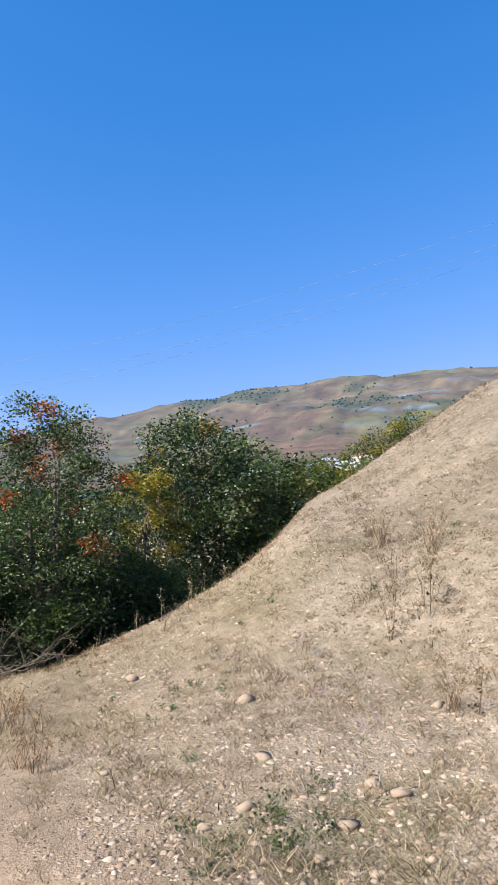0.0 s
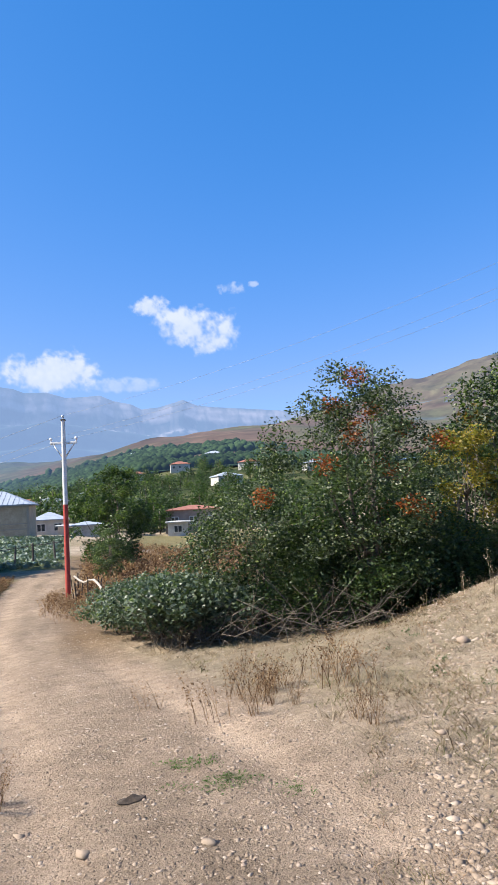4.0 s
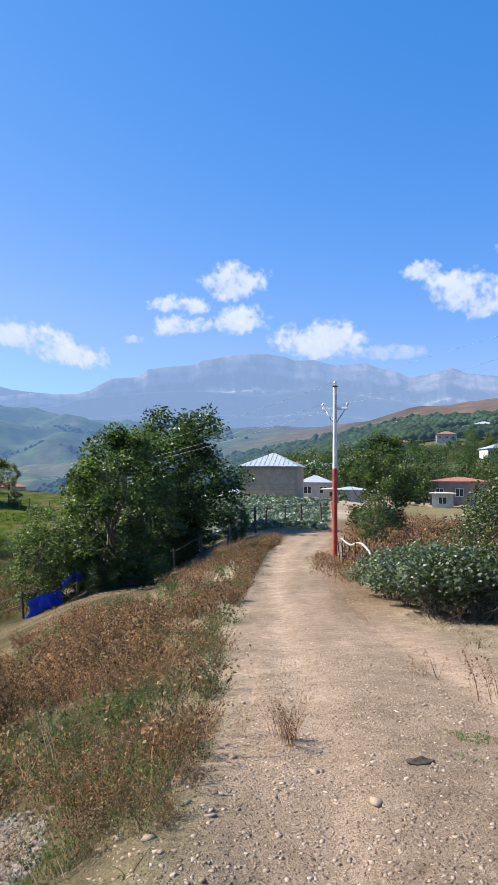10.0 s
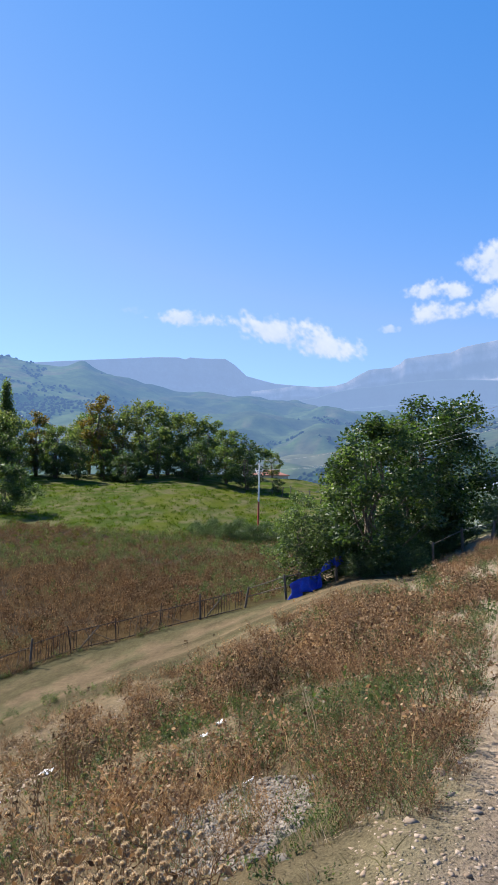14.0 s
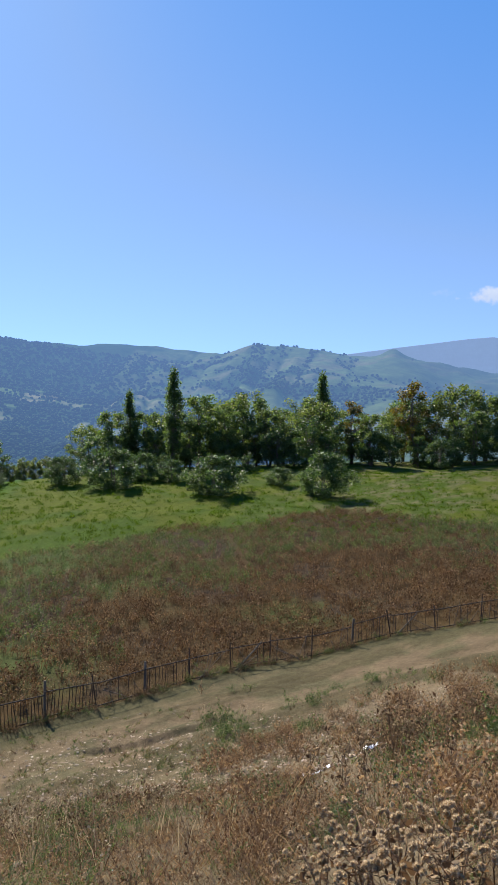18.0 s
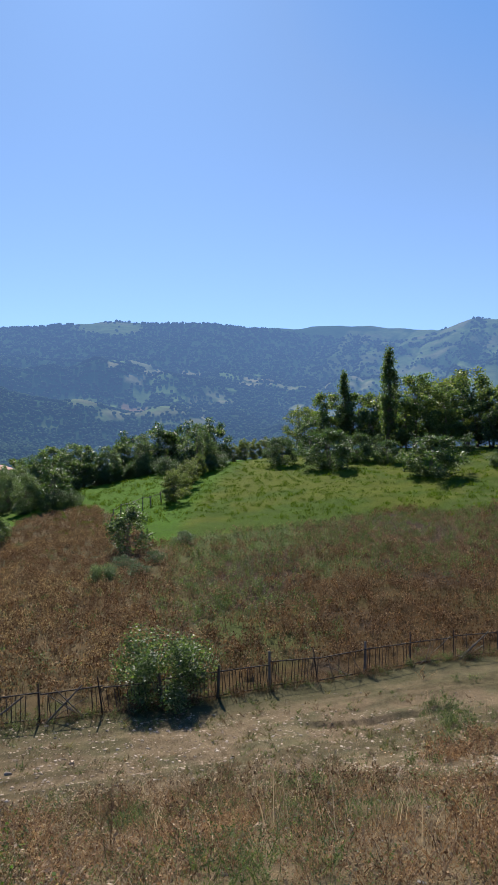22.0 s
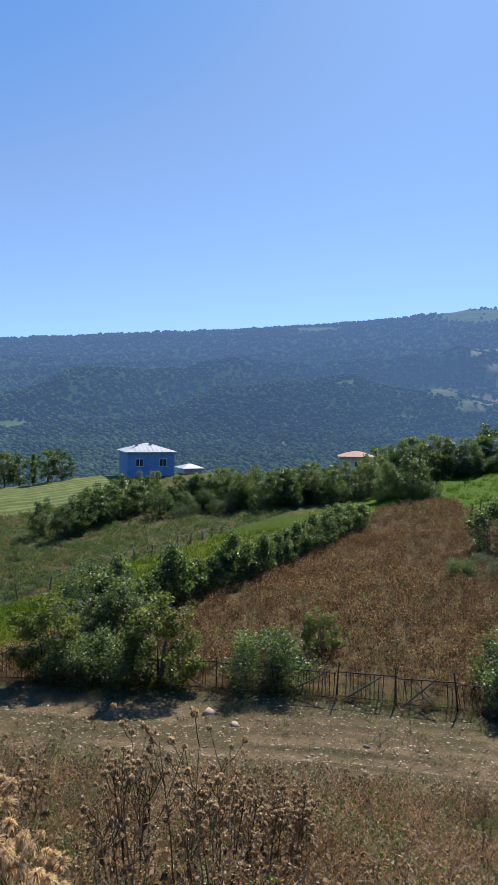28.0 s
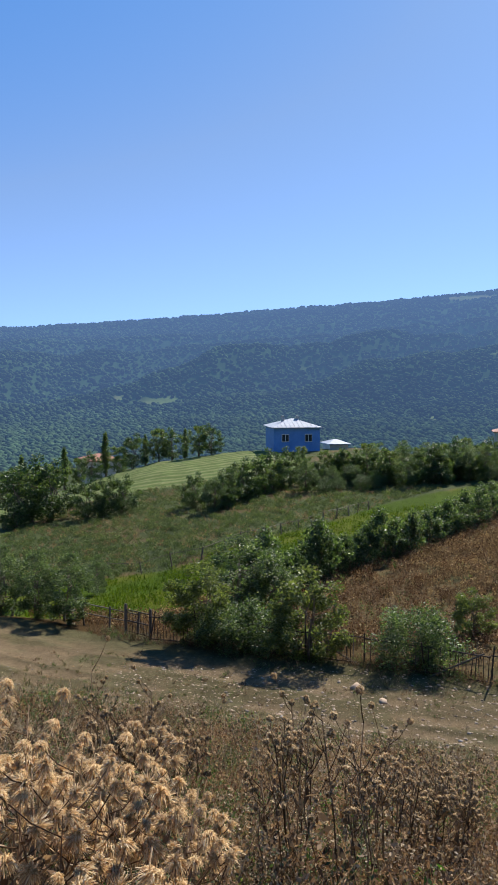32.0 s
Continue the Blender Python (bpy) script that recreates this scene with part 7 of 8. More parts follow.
# dark leafy herbs in the bank's gaps, also standing in for the deep shade there, and the largest dry clumps beside them
gap_rng = np.random.default_rng(131)
x, y = sector(gap_rng, 3600, 5, 50, 4.2, 19, 0.9)
k = off_road(x, y, 0.03) & (np.abs(line_offset(x, y, TRACK)) > 3.0) & clear_spot(x, y) & (fbm(x * 0.8, y * 0.8, 207, 3) < 0.45) & (gap_rng.random(len(x)) < 0.4)
x, y = x[k], y[k]
stuff("dark_herbs", "low dark green herbs in the gaps of the bank", "weeds", scatter(P_FINE, x[::2], y[::2], gap_rng, 0.25, 0.6), G["dark"])
stuff("dark_herbs", "low blackish brown herbs in the gaps of the bank", "weeds", scatter(P_FINE, x[1::2], y[1::2], gap_rng, 0.25, 0.6), G["umber"])
x, y = sector(gap_rng, 90, 6, 48, 6.5, 19, 0.9)
k = off_road(x, y, 0.02) & (np.abs(line_offset(x, y, TRACK)) > 3.2) & clear_spot(x, y) & (fbm(x * 0.8, y * 0.8, 207, 3) > 0.5)
x, y = x[k], y[k]
stuff("dry_bushes", "tall bushy rust-brown clumps on the bank", "weeds", scatter(P_FINE, x[::2], y[::2], gap_rng, 1.1, 1.6), G["russet"])
stuff("dry_bushes", "tall bushy dark brown clumps on the bank", "weeds", scatter(P_FINE, x[1::2], y[1::2], gap_rng, 1.1, 1.7), G["umber"])

# low weeds on the shoulder between the road and the bank
x, y = sector(gap_rng, 210, 5, 17, 3.0, 7.5, 1.0)
k = off_road(x, y, 0.12) & clear_spot(x, y) & patchy(x, y, gap_rng, 181, 0.45, 0.58, 1.3)
x, y = x[k], y[k]
stuff("shoulder_weeds", "fine rust-brown weeds on the road shoulder", "weeds", scatter(P_FINE, x[::2], y[::2], gap_rng, 0.25, 0.75), G["russet"])
stuff("shoulder_weeds", "low green weeds on the road shoulder", "weeds", scatter(P_FINE, x[1::4], y[1::4], gap_rng, 0.25, 0.55), G["herb"])
stuff("shoulder_weeds", "dark brown weeds on the road shoulder", "weeds", scatter(P_FINE, x[3::4], y[3::4], gap_rng, 0.3, 0.7), G["umber"])

# single weeds rooted among the cobbles
x, y = sector(gap_rng, 60, 18, 29.5, 3.3, 4.9, 1.0)
stuff("cobble_weeds", "dry rust-brown weeds rooted among the cobbles", "weeds", scatter(P_NEAR, x[::2], y[::2], gap_rng, 0.35, 0.8), G["russet"])
stuff("cobble_weeds", "small green weeds rooted among the cobbles", "weeds", scatter(P_NEAR, x[1::2], y[1::2], gap_rng, 0.25, 0.5), G["herb"])

# short growth in front of the cobbles
x, y = sector(rng, 420, 15, 32, 2.5, 3.4, 1.0)
k = off_road(x, y, 0.05)
x, y = x[k], y[k]
grow("dry_grass", "short dry tufts in front of the cobbles", "grass", P_TUFT, "straw", [(x[::2], y[::2])], 0.4, 0.8)
grow("green_weeds", "short green tufts in front of the cobbles", "weeds", P_GREEN, "herb", [(x[1::4], y[1::4])], 0.3, 0.6)
grow("dry_bushes", "low russet herbs in front of the cobbles", "weeds", P_NEAR, "russet", [(x[3::8], y[3::8])], 0.25, 0.5)
# weeds along the edges of the road
y = rng.uniform(6, 36, 900)
x = np.interp(y, ROAD[:, 1], ROAD[:, 0]) - 1.45 - rng.random(900) ** 1.6 * 3.2
k = off_road(x, y, 0.2) & patchy(x, y, rng, 91, 0.25, 0.5, 0.7)
x, y = x[k], y[k]
grow("coarse_herbs", "rust-brown herbs along the road edge", "weeds", P_BOLD, "russet", [pick(x[::2], y[::2], y[::2] > 10)], 0.5, 1.1)
grow("fine_herbs", "fine rust-brown herbs along the road edge", "weeds", P_FINE, "russet", [pick(x[::2], y[::2], y[::2] <= 10)], 0.5, 1.0)
grow("coarse_herbs", "dark brown herbs along the road edge", "weeds", P_BOLD, "umber", [pick(x[1::4], y[1::4], y[1::4] > 9)], 0.5, 1.0)
grow("coarse_herbs", "grey-green herbs along the road edge", "weeds", P_BOLD, "herb", [pick(x[3::4], y[3::4], y[3::4] > 9)], 0.4, 0.9)
grow("fine_herbs", "fine dark brown herbs along the road edge", "weeds", P_FINE, "umber", [pick(x[1::4], y[1::4], y[1::4] <= 9)], 0.5, 0.95)
grow("fine_herbs", "fine grey-green herbs along the road edge", "weeds", P_FINE, "herb", [pick(x[3::4], y[3::4], y[3::4] <= 9)], 0.4, 0.85)
x, y = sector(rng, 330, 56, 118, 3.2, 8.5, 1.0)
k = patchy(x, y, rng, 87, 0.42, 0.58, 1.1)
x, y = x[k], y[k]
grow("fine_herbs", "fine rust-brown herbs on the slope", "weeds", P_FINE, "russet", [(x[::2], y[::2])], 0.35, 0.8)
grow("fine_herbs", "fine grey-green herbs on the slope", "weeds", P_FINE, "herb", [(x[1::2], y[1::2])], 0.35, 0.8)
x, y = sector(rng, 420, 3, 24, 3.2, 12, 1.0)
k = off_road(x, y, 0.08) & clear_spot(x, y) & patchy(x, y, rng, 88, 0.42, 0.58, 0.9)
x, y = x[k], y[k]
grow("fine_herbs", "dull green herbs on the road verge", "weeds", P_FINE, "herb", [(x[::2], y[::2])], 0.3, 0.7)
grow("fine_herbs", "dark brown herbs on the road verge", "weeds", P_FINE, "umber", [(x[1::2], y[1::2])], 0.3, 0.8)
# coarser herbs farther down the bank and over the slope
x, y = sector(rng, 1900, 7, 56, 10, 23, 1.0)
k = off_road(x, y, 0.03) & clear_spot(x, y) & (np.abs(line_offset(x, y, TRACK)) > 2.6) & patchy(x, y, rng, 81, 0.42, 0.6, 0.9)
x, y = x[k], y[k]
n2 = fbm(x * 0.5, y * 0.5, 83, 3) + rng.normal(size=len(x)) * 0.06
for sel, mat, label in ((n2 < 0.47, "russet", "coarse rust-brown herbs on the bank"), ((n2 >= 0.47) & (n2 < 0.54), "umber", "coarse dark brown herbs on the bank"), (n2 >= 0.54, "herb", "coarse grey-green herbs on the bank")):
    grow("coarse_herbs", label, "weeds", P_BOLD, mat, [(x[sel], y[sel])], 0.5, 1.15)
x, y = sector(rng, 700, 54, 132, 8, 15.5, 1.0)
k = patchy(x, y, rng, 85, 0.42, 0.6, 1.1)
x, y = x[k], y[k]
for j, (mat, label) in enumerate((("umber", "coarse dark brown herbs on the lower slope"), ("herb", "coarse grey-green herbs on the lower slope"), ("straw", "coarse straw herbs on the lower slope"))):
    grow("coarse_herbs", label, "weeds", P_BOLD, mat, [(x[j::3], y[j::3])], 0.35, 0.85)

# small tufts over the bench below the bank
P_TUFT2 = [blades(rng, 10, 0.15, 0.1, 0.9, 0.016)[:2] for _ in range(4)]
x, y = sector(rng, 9000, 28, 130, 12, 22.5, 1.0)
k = patchy(x, y, rng, 71, 0.38, 0.62, 0.6) & (rng.random(len(x)) < 0.35 + 0.65 * step(1.0, 3.0, np.abs(line_offset(x, y, TRACK))))
x, y = x[k], y[k]
grow("dry_grass", "brown grass tufts over the lower bench", "grass", P_TUFT2, "umber", [(x[::3], y[::3])], 0.4, 1.1)
grow("dry_grass", "olive grass tufts over the lower bench", "grass", P_TUFT2, "faded", [(x[1::3], y[1::3])], 0.5, 1.2)
grow("dry_grass", "green grass tufts over the lower bench", "grass", P_TUFT2, "herb", [(x[2::3], y[2::3])], 0.5, 1.1)

P_TUFT3 = [blades(rng, 10, 0.07, 0.07, 1.2, 0.005)[:2] for _ in range(4)]
x, y = sector(rng, 15000, -66, -30, 3.0, 15, 0.9)
k = patchy(x, y, rng, 72, 0.3, 0.6, 1.5)
x, y = x[k], y[k]
grow("dry_grass", "brown grass tufts on the stony hillside", "grass", P_TUFT3, "umber", [(x[::2], y[::2])], 0.4, 1.0)
grow("dry_grass", "olive grass tufts on the stony hillside", "grass", P_TUFT3, "faded", [(x[1::4], y[1::4])], 0.4, 1.0)
grow("dry_grass", "rusty grass tufts on the stony hillside", "grass", P_TUFT3, "russet", [(x[3::4], y[3::4])], 0.4, 1.0)

# matted dry growth over the slope above the track
slope_rng = np.random.default_rng(88)
P_MATTED = [weed(slope_rng, 9, 0.13, 0.12, 1.0, 0.017, 4, 0.006) for _ in range(4)]
x, y = sector(slope_rng, 9500, 44, 132, 2.6, 14.5, 0.75)
k = patchy(x, y, slope_rng, 171, 0.25, 0.5, 0.8) & (np.abs(line_offset(x, y, TRACK)) > 2.4)
x, y = x[k], y[k]
n2 = fbm(x * 0.7, y * 0.7, 173, 3) + slope_rng.normal(size=len(x)) * 0.08
for sel, mat, label in ((n2 < 0.46, "russet", "matted rust-brown growth on the dry slope"), ((n2 >= 0.46) & (n2 < 0.55), "umber", "matted dark brown growth on the dry slope"), (n2 >= 0.55, "herb", "low grey-green growth on the dry slope")):
    if mat == "umber":
        far_side = np.degrees(np.arctan2(-x, y)) > 82
        stuff("matted_growth", "matted pale straw growth on the dry slope", "weeds", scatter(P_MATTED, x[sel & far_side], y[sel & far_side], slope_rng, 0.5, 1.4), G["straw"])
        sel = sel & ~far_side
    stuff("matted_growth", label, "weeds", scatter(P_MATTED, x[sel], y[sel], slope_rng, 0.5, 1.3), G[mat])

# straw and rust herbs between the thistles
x, y = sector(slope_rng, 420, 84, 134, 2.3, 6.5, 0.9)
k = patchy(x, y, slope_rng, 177, 0.3, 0.5, 1.0)
x, y = x[k], y[k]
stuff("dry_herbs", "fine straw-coloured herbs between the thistles", "weeds", scatter(P_FINE, x[::2], y[::2], slope_rng, 0.4, 0.9), G["straw"])
stuff("dry_herbs", "fine rust-coloured herbs between the thistles", "weeds", scatter(P_FINE, x[1::3], y[1::3], slope_rng, 0.4, 0.9), G["russet"])
stuff("green_weeds", "fresh green leaves between the thistles", "weeds", scatter(P_HERB, x[::7], y[::7], slope_rng, 0.4, 0.8), G["mat"])

# overgrown foot of the fence
f = rng.uniform(0, 1, 900) ** 1.0
yy = -14 + 40 * f
xx = np.interp(yy, FENCE[:, 1], FENCE[:, 0]) + rng.normal(size=900) * 0.22
grow("fence_weeds", "dark weeds along the foot of the fence", "weeds", P_RUSSET, "umber", [(xx[::2], yy[::2])], 0.6, 1.3)
grow("fence_weeds", "green weeds along the foot of the fence", "weeds", P_HERB, "herb", [(xx[1::4], yy[1::4])], 0.5, 1.0)
# violet asters on the slope
for az, r in ((-44.7, 7.5), (-50.4, 7.3), (-51.5, 7.0), (-55.6, 5.3), (-53, 6.0)):
    q = bearing(az, r)
    v, f = weed(rng, 12, 0.16, 0.12, 0.7, 0.012, 3, 0.003)
    ob = part_np("aster", v + np.array([q.x, q.y, float(ground_z(q.x, q.y)) - 0.01])[None], f, M_ASTER)
    tagged(ob, "small violet aster with dusty stems on the slope", "flower", "violet asters")

# brown field past the lower fence, and the dry meadow behind the brambles
x, y = sector(rng, 22000, 20, 128, 21.5, 74, 0.8)
r, az = np.hypot(x, y), np.degrees(np.arctan2(-x, y))
edge = field_edge(az)
keep = (beyond_fence(x, y) > 0.5) & (np.abs(line_offset(x, y, FENCE)) > 1.3) & (r < edge) & (x < -21.6 + np.where(y > 14, (y - 14) * 0.9, 0))
fx, fy = x[keep], y[keep]
n3 = fbm(fx * 0.09, fy * 0.09, 51)
faz, frr = np.degrees(np.arctan2(-fx, fy)), np.hypot(fx, fy)
n3 = n3 - 0.08 + 0.3 * np.exp(-((faz - 52) / 6) ** 2 - ((frr - 46) / 6) ** 2) + 0.25 * np.exp(-((faz - 43) / 4) ** 2 - ((frr - 54) / 5) ** 2)
m = (rng.random(len(fx)) < step(0.34, 0.62, n3)) & (rng.random(len(fx)) > 0.93 * step(72, 78, np.degrees(np.arctan2(-fx, fy))))
stuff("field_weeds", "tall reddish brown weeds filling a field", "weeds", scatter(P_FIELD, fx[~m], fy[~m], rng, 0.7, 1.25), G["field"])
G["ochre"] = leafy("dry_ochre", [(0.0, (0.1, 0.064, 0.034)), (0.5, (0.26, 0.185, 0.1)), (1.0, (0.47, 0.37, 0.23))], 0.3, 0.85, (1.15, 1.05, 0.75))
gold = (np.degrees(np.arctan2(-fx, fy)) > 72) & (rng.random(len(fx)) < 0.12 + 0.85 * step(0.42, 0.52, fbm(fx * 0.16, fy * 0.16, 57, 3)))
stuff("field_weeds", "pale golden weeds mixed into the brown field", "weeds", scatter(P_FIELD, fx[gold & ~m], fy[gold & ~m], rng, 0.7, 1.2), G["ochre"])
stuff("field_weeds", "dull dark weeds in the brown field", "weeds", scatter(P_FIELD, fx[m][::3], fy[m][::3], rng, 0.7, 1.3), G["umber"])
stuff("field_weeds", "green weeds mixed into the brown field", "weeds", scatter(P_FIELD, fx[m][np.arange(int(m.sum())) % 3 > 0], fy[m][np.arange(int(m.sum())) % 3 > 0], rng, 0.7, 1.2), G["herb"])
x, y = sector(rng, 3000, -24, -6, 12.5, 62, 0.8)
keep = off_road(x, y, 0.02) & (x > 2.6)
x, y = x[keep], y[keep]
stuff("meadow_weeds", "tall dry weeds in the meadow beyond the hedge", "weeds", scatter(P_FIELD, x, y, rng, 0.9, 1.6), G["russet"])
x, y = sector(rng, 3000, 20, 84, 58, 98, 0.9)
keep = beyond_fence(x, y) > 0.5
stuff("meadow_grass", "long green grass tufts in the meadow", "grass", scatter([weed(rng, 9, 0.25, 0.5, 0.5, 0.1, 3, 0.05)], x[keep], y[keep], rng, 0.6, 1.2), G["grass"])
x, y = sector(rng, 2600, 92, 128, 26, 66, 1.0)
r, az = np.hypot(x, y), np.degrees(np.arctan2(-x, y))
sec = np.interp(az, [88, 99, 104, 114, 123, 135], [80, 68, 57, 48, 46, 45])
keep = (r > field_edge(az) + 1) & (r < sec)
stuff("field_grass", "lush green crop in the field strip", "grass", scatter([weed(rng, 9, 0.3, 0.5, 0.4, 0.1, 3, 0.05)], x[keep], y[keep], rng, 0.6, 1.2), G["grass"])
x, y = sector(rng, 5200, 94, 130, 46, 92, 1.0)
r, az = np.hypot(x, y), np.degrees(np.arctan2(-x, y))
keep = r > np.interp(az, [88, 99, 104, 114, 123, 135], [80, 68, 57, 48, 46, 45]) + 0.5
x, y = x[keep], y[keep]
m = rng.random(len(x)) < 0.22
stuff("field_plants", "low green plants of a weedy crop field", "crop", scatter([weed(rng, 8, 0.35, 0.35, 0.5, 0.12, 6, 0.03)], x[~m], y[~m], rng, 0.6, 1.2), G["herb"])
stuff("field_plants", "dry brown weeds in a crop field", "weeds", scatter(P_FIELD, x[m], y[m], rng, 0.6, 1.0), G["russet"])

# cabbages in front of the barn
x, y = np.meshgrid(np.arange(-14, 6, 0.62), np.arange(41, 87, 0.75))
x, y = (x + rng.normal(size=x.shape) * 0.1).ravel(), (y + rng.normal(size=y.shape) * 0.1).ravel()
r, az = np.hypot(x, y), np.degrees(np.arctan2(-x, y))
keep = (az < 8.8) & (az > -4) & (r > 43) & (r < 86) & (rng.random(len(x)) < 0.92)
cab = []
for _ in range(4):
    n = 16
    a = rng.uniform(0, 6.28, n)
    c = np.stack([0.2 * np.cos(a), 0.2 * np.sin(a), rng.uniform(0.08, 0.32, n)], -1)
    cab.append(leaves(rng, c, 0.34, 0.35, -0.2))
stuff("cabbages", "rows of blue-green cabbages in a field", "cabbages", scatter(cab, x[keep], y[keep], rng, 0.8, 1.2), G["cabbage"])


# ---- thistles ----
def spiky_head(rng, size):
    n = 130
    d = rng.normal(size=(n, 3))
    d /= np.linalg.norm(d, axis=1)[:, None]
    s = np.cross(d, rng.normal(size=(n, 3)))
    s /= np.linalg.norm(s, axis=1)[:, None]
    L = rng.uniform(0.85, 1.1, n)[:, None]
    V = np.stack([d * 0.3 - s * 0.24, d * 0.72 - s * 0.2, d * L, d * 0.72 + s * 0.2], 1).reshape(-1, 3) * size
    return V, np.arange(4 * n).reshape(-1, 4)


def fluffy_head(rng, size):
    """An open seed head: a shaggy brush of fine strands that rise and droop outward."""
    n = 230
    a, e = rng.uniform(0, 6.28, n), rng.normal(0.6, 0.55, n)
    d = np.stack([np.cos(a) * np.cos(e), np.sin(a) * np.cos(e), np.sin(e)], -1)
    s = np.cross(d, rng.normal(size=(n, 3)))
    s /= np.linalg.norm(s, axis=1)[:, None]
    L = rng.uniform(0.7, 1.1, n)[:, None]
    sag = np.array([0.0, 0.0, -1.0]) * rng.uniform(0.2, 0.7, n)[:, None] * L
    V = np.stack([d * 0.15 - s * 0.04, d * 0.15 + s * 0.04, d * L * 0.7 + s * 0.045, d * L * 0.7 - s * 0.045, d * L + sag + s * 0.03, d * L + sag - s * 0.03], 1).reshape(-1, 3) * size
    k = np.arange(n)[:, None] * 6
    return V, np.concatenate([k + np.array([[0, 1, 2, 3]]), k + np.array([[3, 2, 4, 5]])])


def thistle(label, height, heads, head_size, spread, fluffy, seed, head_mat, stem_mat):
    rng = np.random.default_rng(seed)
    root = new("thistle")
    tagged(root, label, "thistle")
    stems, lf = [], []
    shapes = [(fluffy_head if fluffy else spiky_head)(rng, head_size * s) for s in (0.8, 1.0, 1.15)]
    meshes = [np_mesh("head", v, f, G[head_mat]) for v, f in shapes]
    main = []
    for k in range(max(3, heads // 5)):
        a = rng.uniform(0, 6.28)
        e = np.array([math.cos(a) * spread * rng.uniform(0.2, 0.7), math.sin(a) * spread * rng.uniform(0.2, 0.7), height * rng.uniform(0.7, 0.92)])
        m = e * 0.5 + np.array([rng.normal() * 0.03, rng.normal() * 0.03, 0.06])
        stems.append(tube([np.array([0, 0, -0.08]), m, e], [0.0042, 0.0032, 0.002], 4))
        main.append((m, e))
    for k in range(heads):
        m, e = main[k % len(main)]
        f = rng.uniform(0.1, 1.0)
        b = m * (1 - f) + e * f
        a = rng.uniform(0, 6.28)
        t = b + np.array([math.cos(a) * spread * 0.4, math.sin(a) * spread * 0.4, height * 0.16]) * rng.uniform(0.4, 1.1)
        stems.append(tube([b, (b + t) / 2 + np.array([0, 0, -0.015]), t], [0.002, 0.0018, 0.0015], 4))
        ob = new("head", meshes[k % 3])
        q = Euler((rng.normal() * 0.5, rng.normal() * 0.5, a))
        ob.matrix_basis = Matrix.LocRotScale(Vector(t), q, None)
        ob.parent = root
    c = []
    for m, e in main:
        for f in rng.random(9):
            c.append(m * f * 1.2 + rng.normal(size=3) * 0.05)
    v, f = leaves(rng, np.array(c), 0.055, 0.6, 0.6)
    part_np("leaves", v, f, G[stem_mat], root, "curled dry leaves")
    v, f = joined(stems)
    part_np("stem", v, f, G[stem_mat], root)
    return root


M_SILVER = leafy("dry_silver", [(0.0, (0.22, 0.16, 0.1)), (0.5, (0.42, 0.33, 0.225)), (1.0, (0.7, 0.6, 0.46))], 0.6, 0.8, (1.2, 1.1, 0.95))
G["silver"] = M_SILVER
G["gold"] = leafy("dry_gold", [(0.0, (0.42, 0.28, 0.14)), (0.5, (0.74, 0.56, 0.34)), (1.0, (0.97, 0.86, 0.66))], 0.55, 0.8, (1.15, 1.05, 0.9))
GOLD = [thistle("dry golden thistle with open fluffy seed heads", 0.8, 34, 0.028, 0.34, True, 200 + k, "gold", "russet") for k in range(3)]
DARK = [thistle("tall dark globe thistle with round spiny heads", 0.95, 17, 0.016, 0.26, False, 300 + k, "silver", "umber") for k in range(3)]
G["tan"] = leafy("dry_tan", [(0.0, (0.32, 0.24, 0.16)), (0.5, (0.57, 0.47, 0.35)), (1.0, (0.82, 0.72, 0.58))], 0.6, 0.85, (1.15, 1.05, 0.9))
TAN = [thistle("dry brown globe thistle with pale tan round heads", 0.46, 22, 0.0165, 0.3, False, 400 + k, "tan", "russet") for k in range(3)]
for k, (az, r) in enumerate([(37.5, 2.7), (34.0, 2.6), (40.5, 2.8)]):
    put_at(TAN[k], az, r, 1.0, k * 40)
for k, (az, r, s) in enumerate([(31, 2.6, 0.95), (36, 3.1, 1.05), (42.5, 2.7, 0.85), (28.5, 2.75, 1.0), (32.5, 3.2, 1.05), (44.5, 3.0, 0.8), (26, 2.7, 0.95), (39, 3.3, 0.95), (35.5, 2.45, 0.8), (26, 6.3, 0.8), (29, 6.6, 0.8), (14, 7.2, 0.7)]):
    copy_at(TAN[k % 3], az, r, s, k * 83, group="tan globe thistles")
for k, (az, r) in enumerate([(123.5, 2.0), (127, 2.3), (126, 1.75)]):
    put_at(GOLD[k], az, r, 0.95, k * 70)
for k, (az, r, s) in enumerate([(121.0, 2.4, 0.85), (129.5, 2.1, 1.0), (125.0, 2.8, 1.0), (121.5, 1.7, 0.6), (131, 2.8, 1.1), (133, 2.2, 1.05)]):
    copy_at(GOLD[k % 3], az, r, s, k * 97, group="golden thistles")
for k, (az, r) in enumerate([(107.0, 2.65), (103.5, 2.75), (109.8, 3.0)]):
    put_at(DARK[k], az, r, 1.0, k * 50)
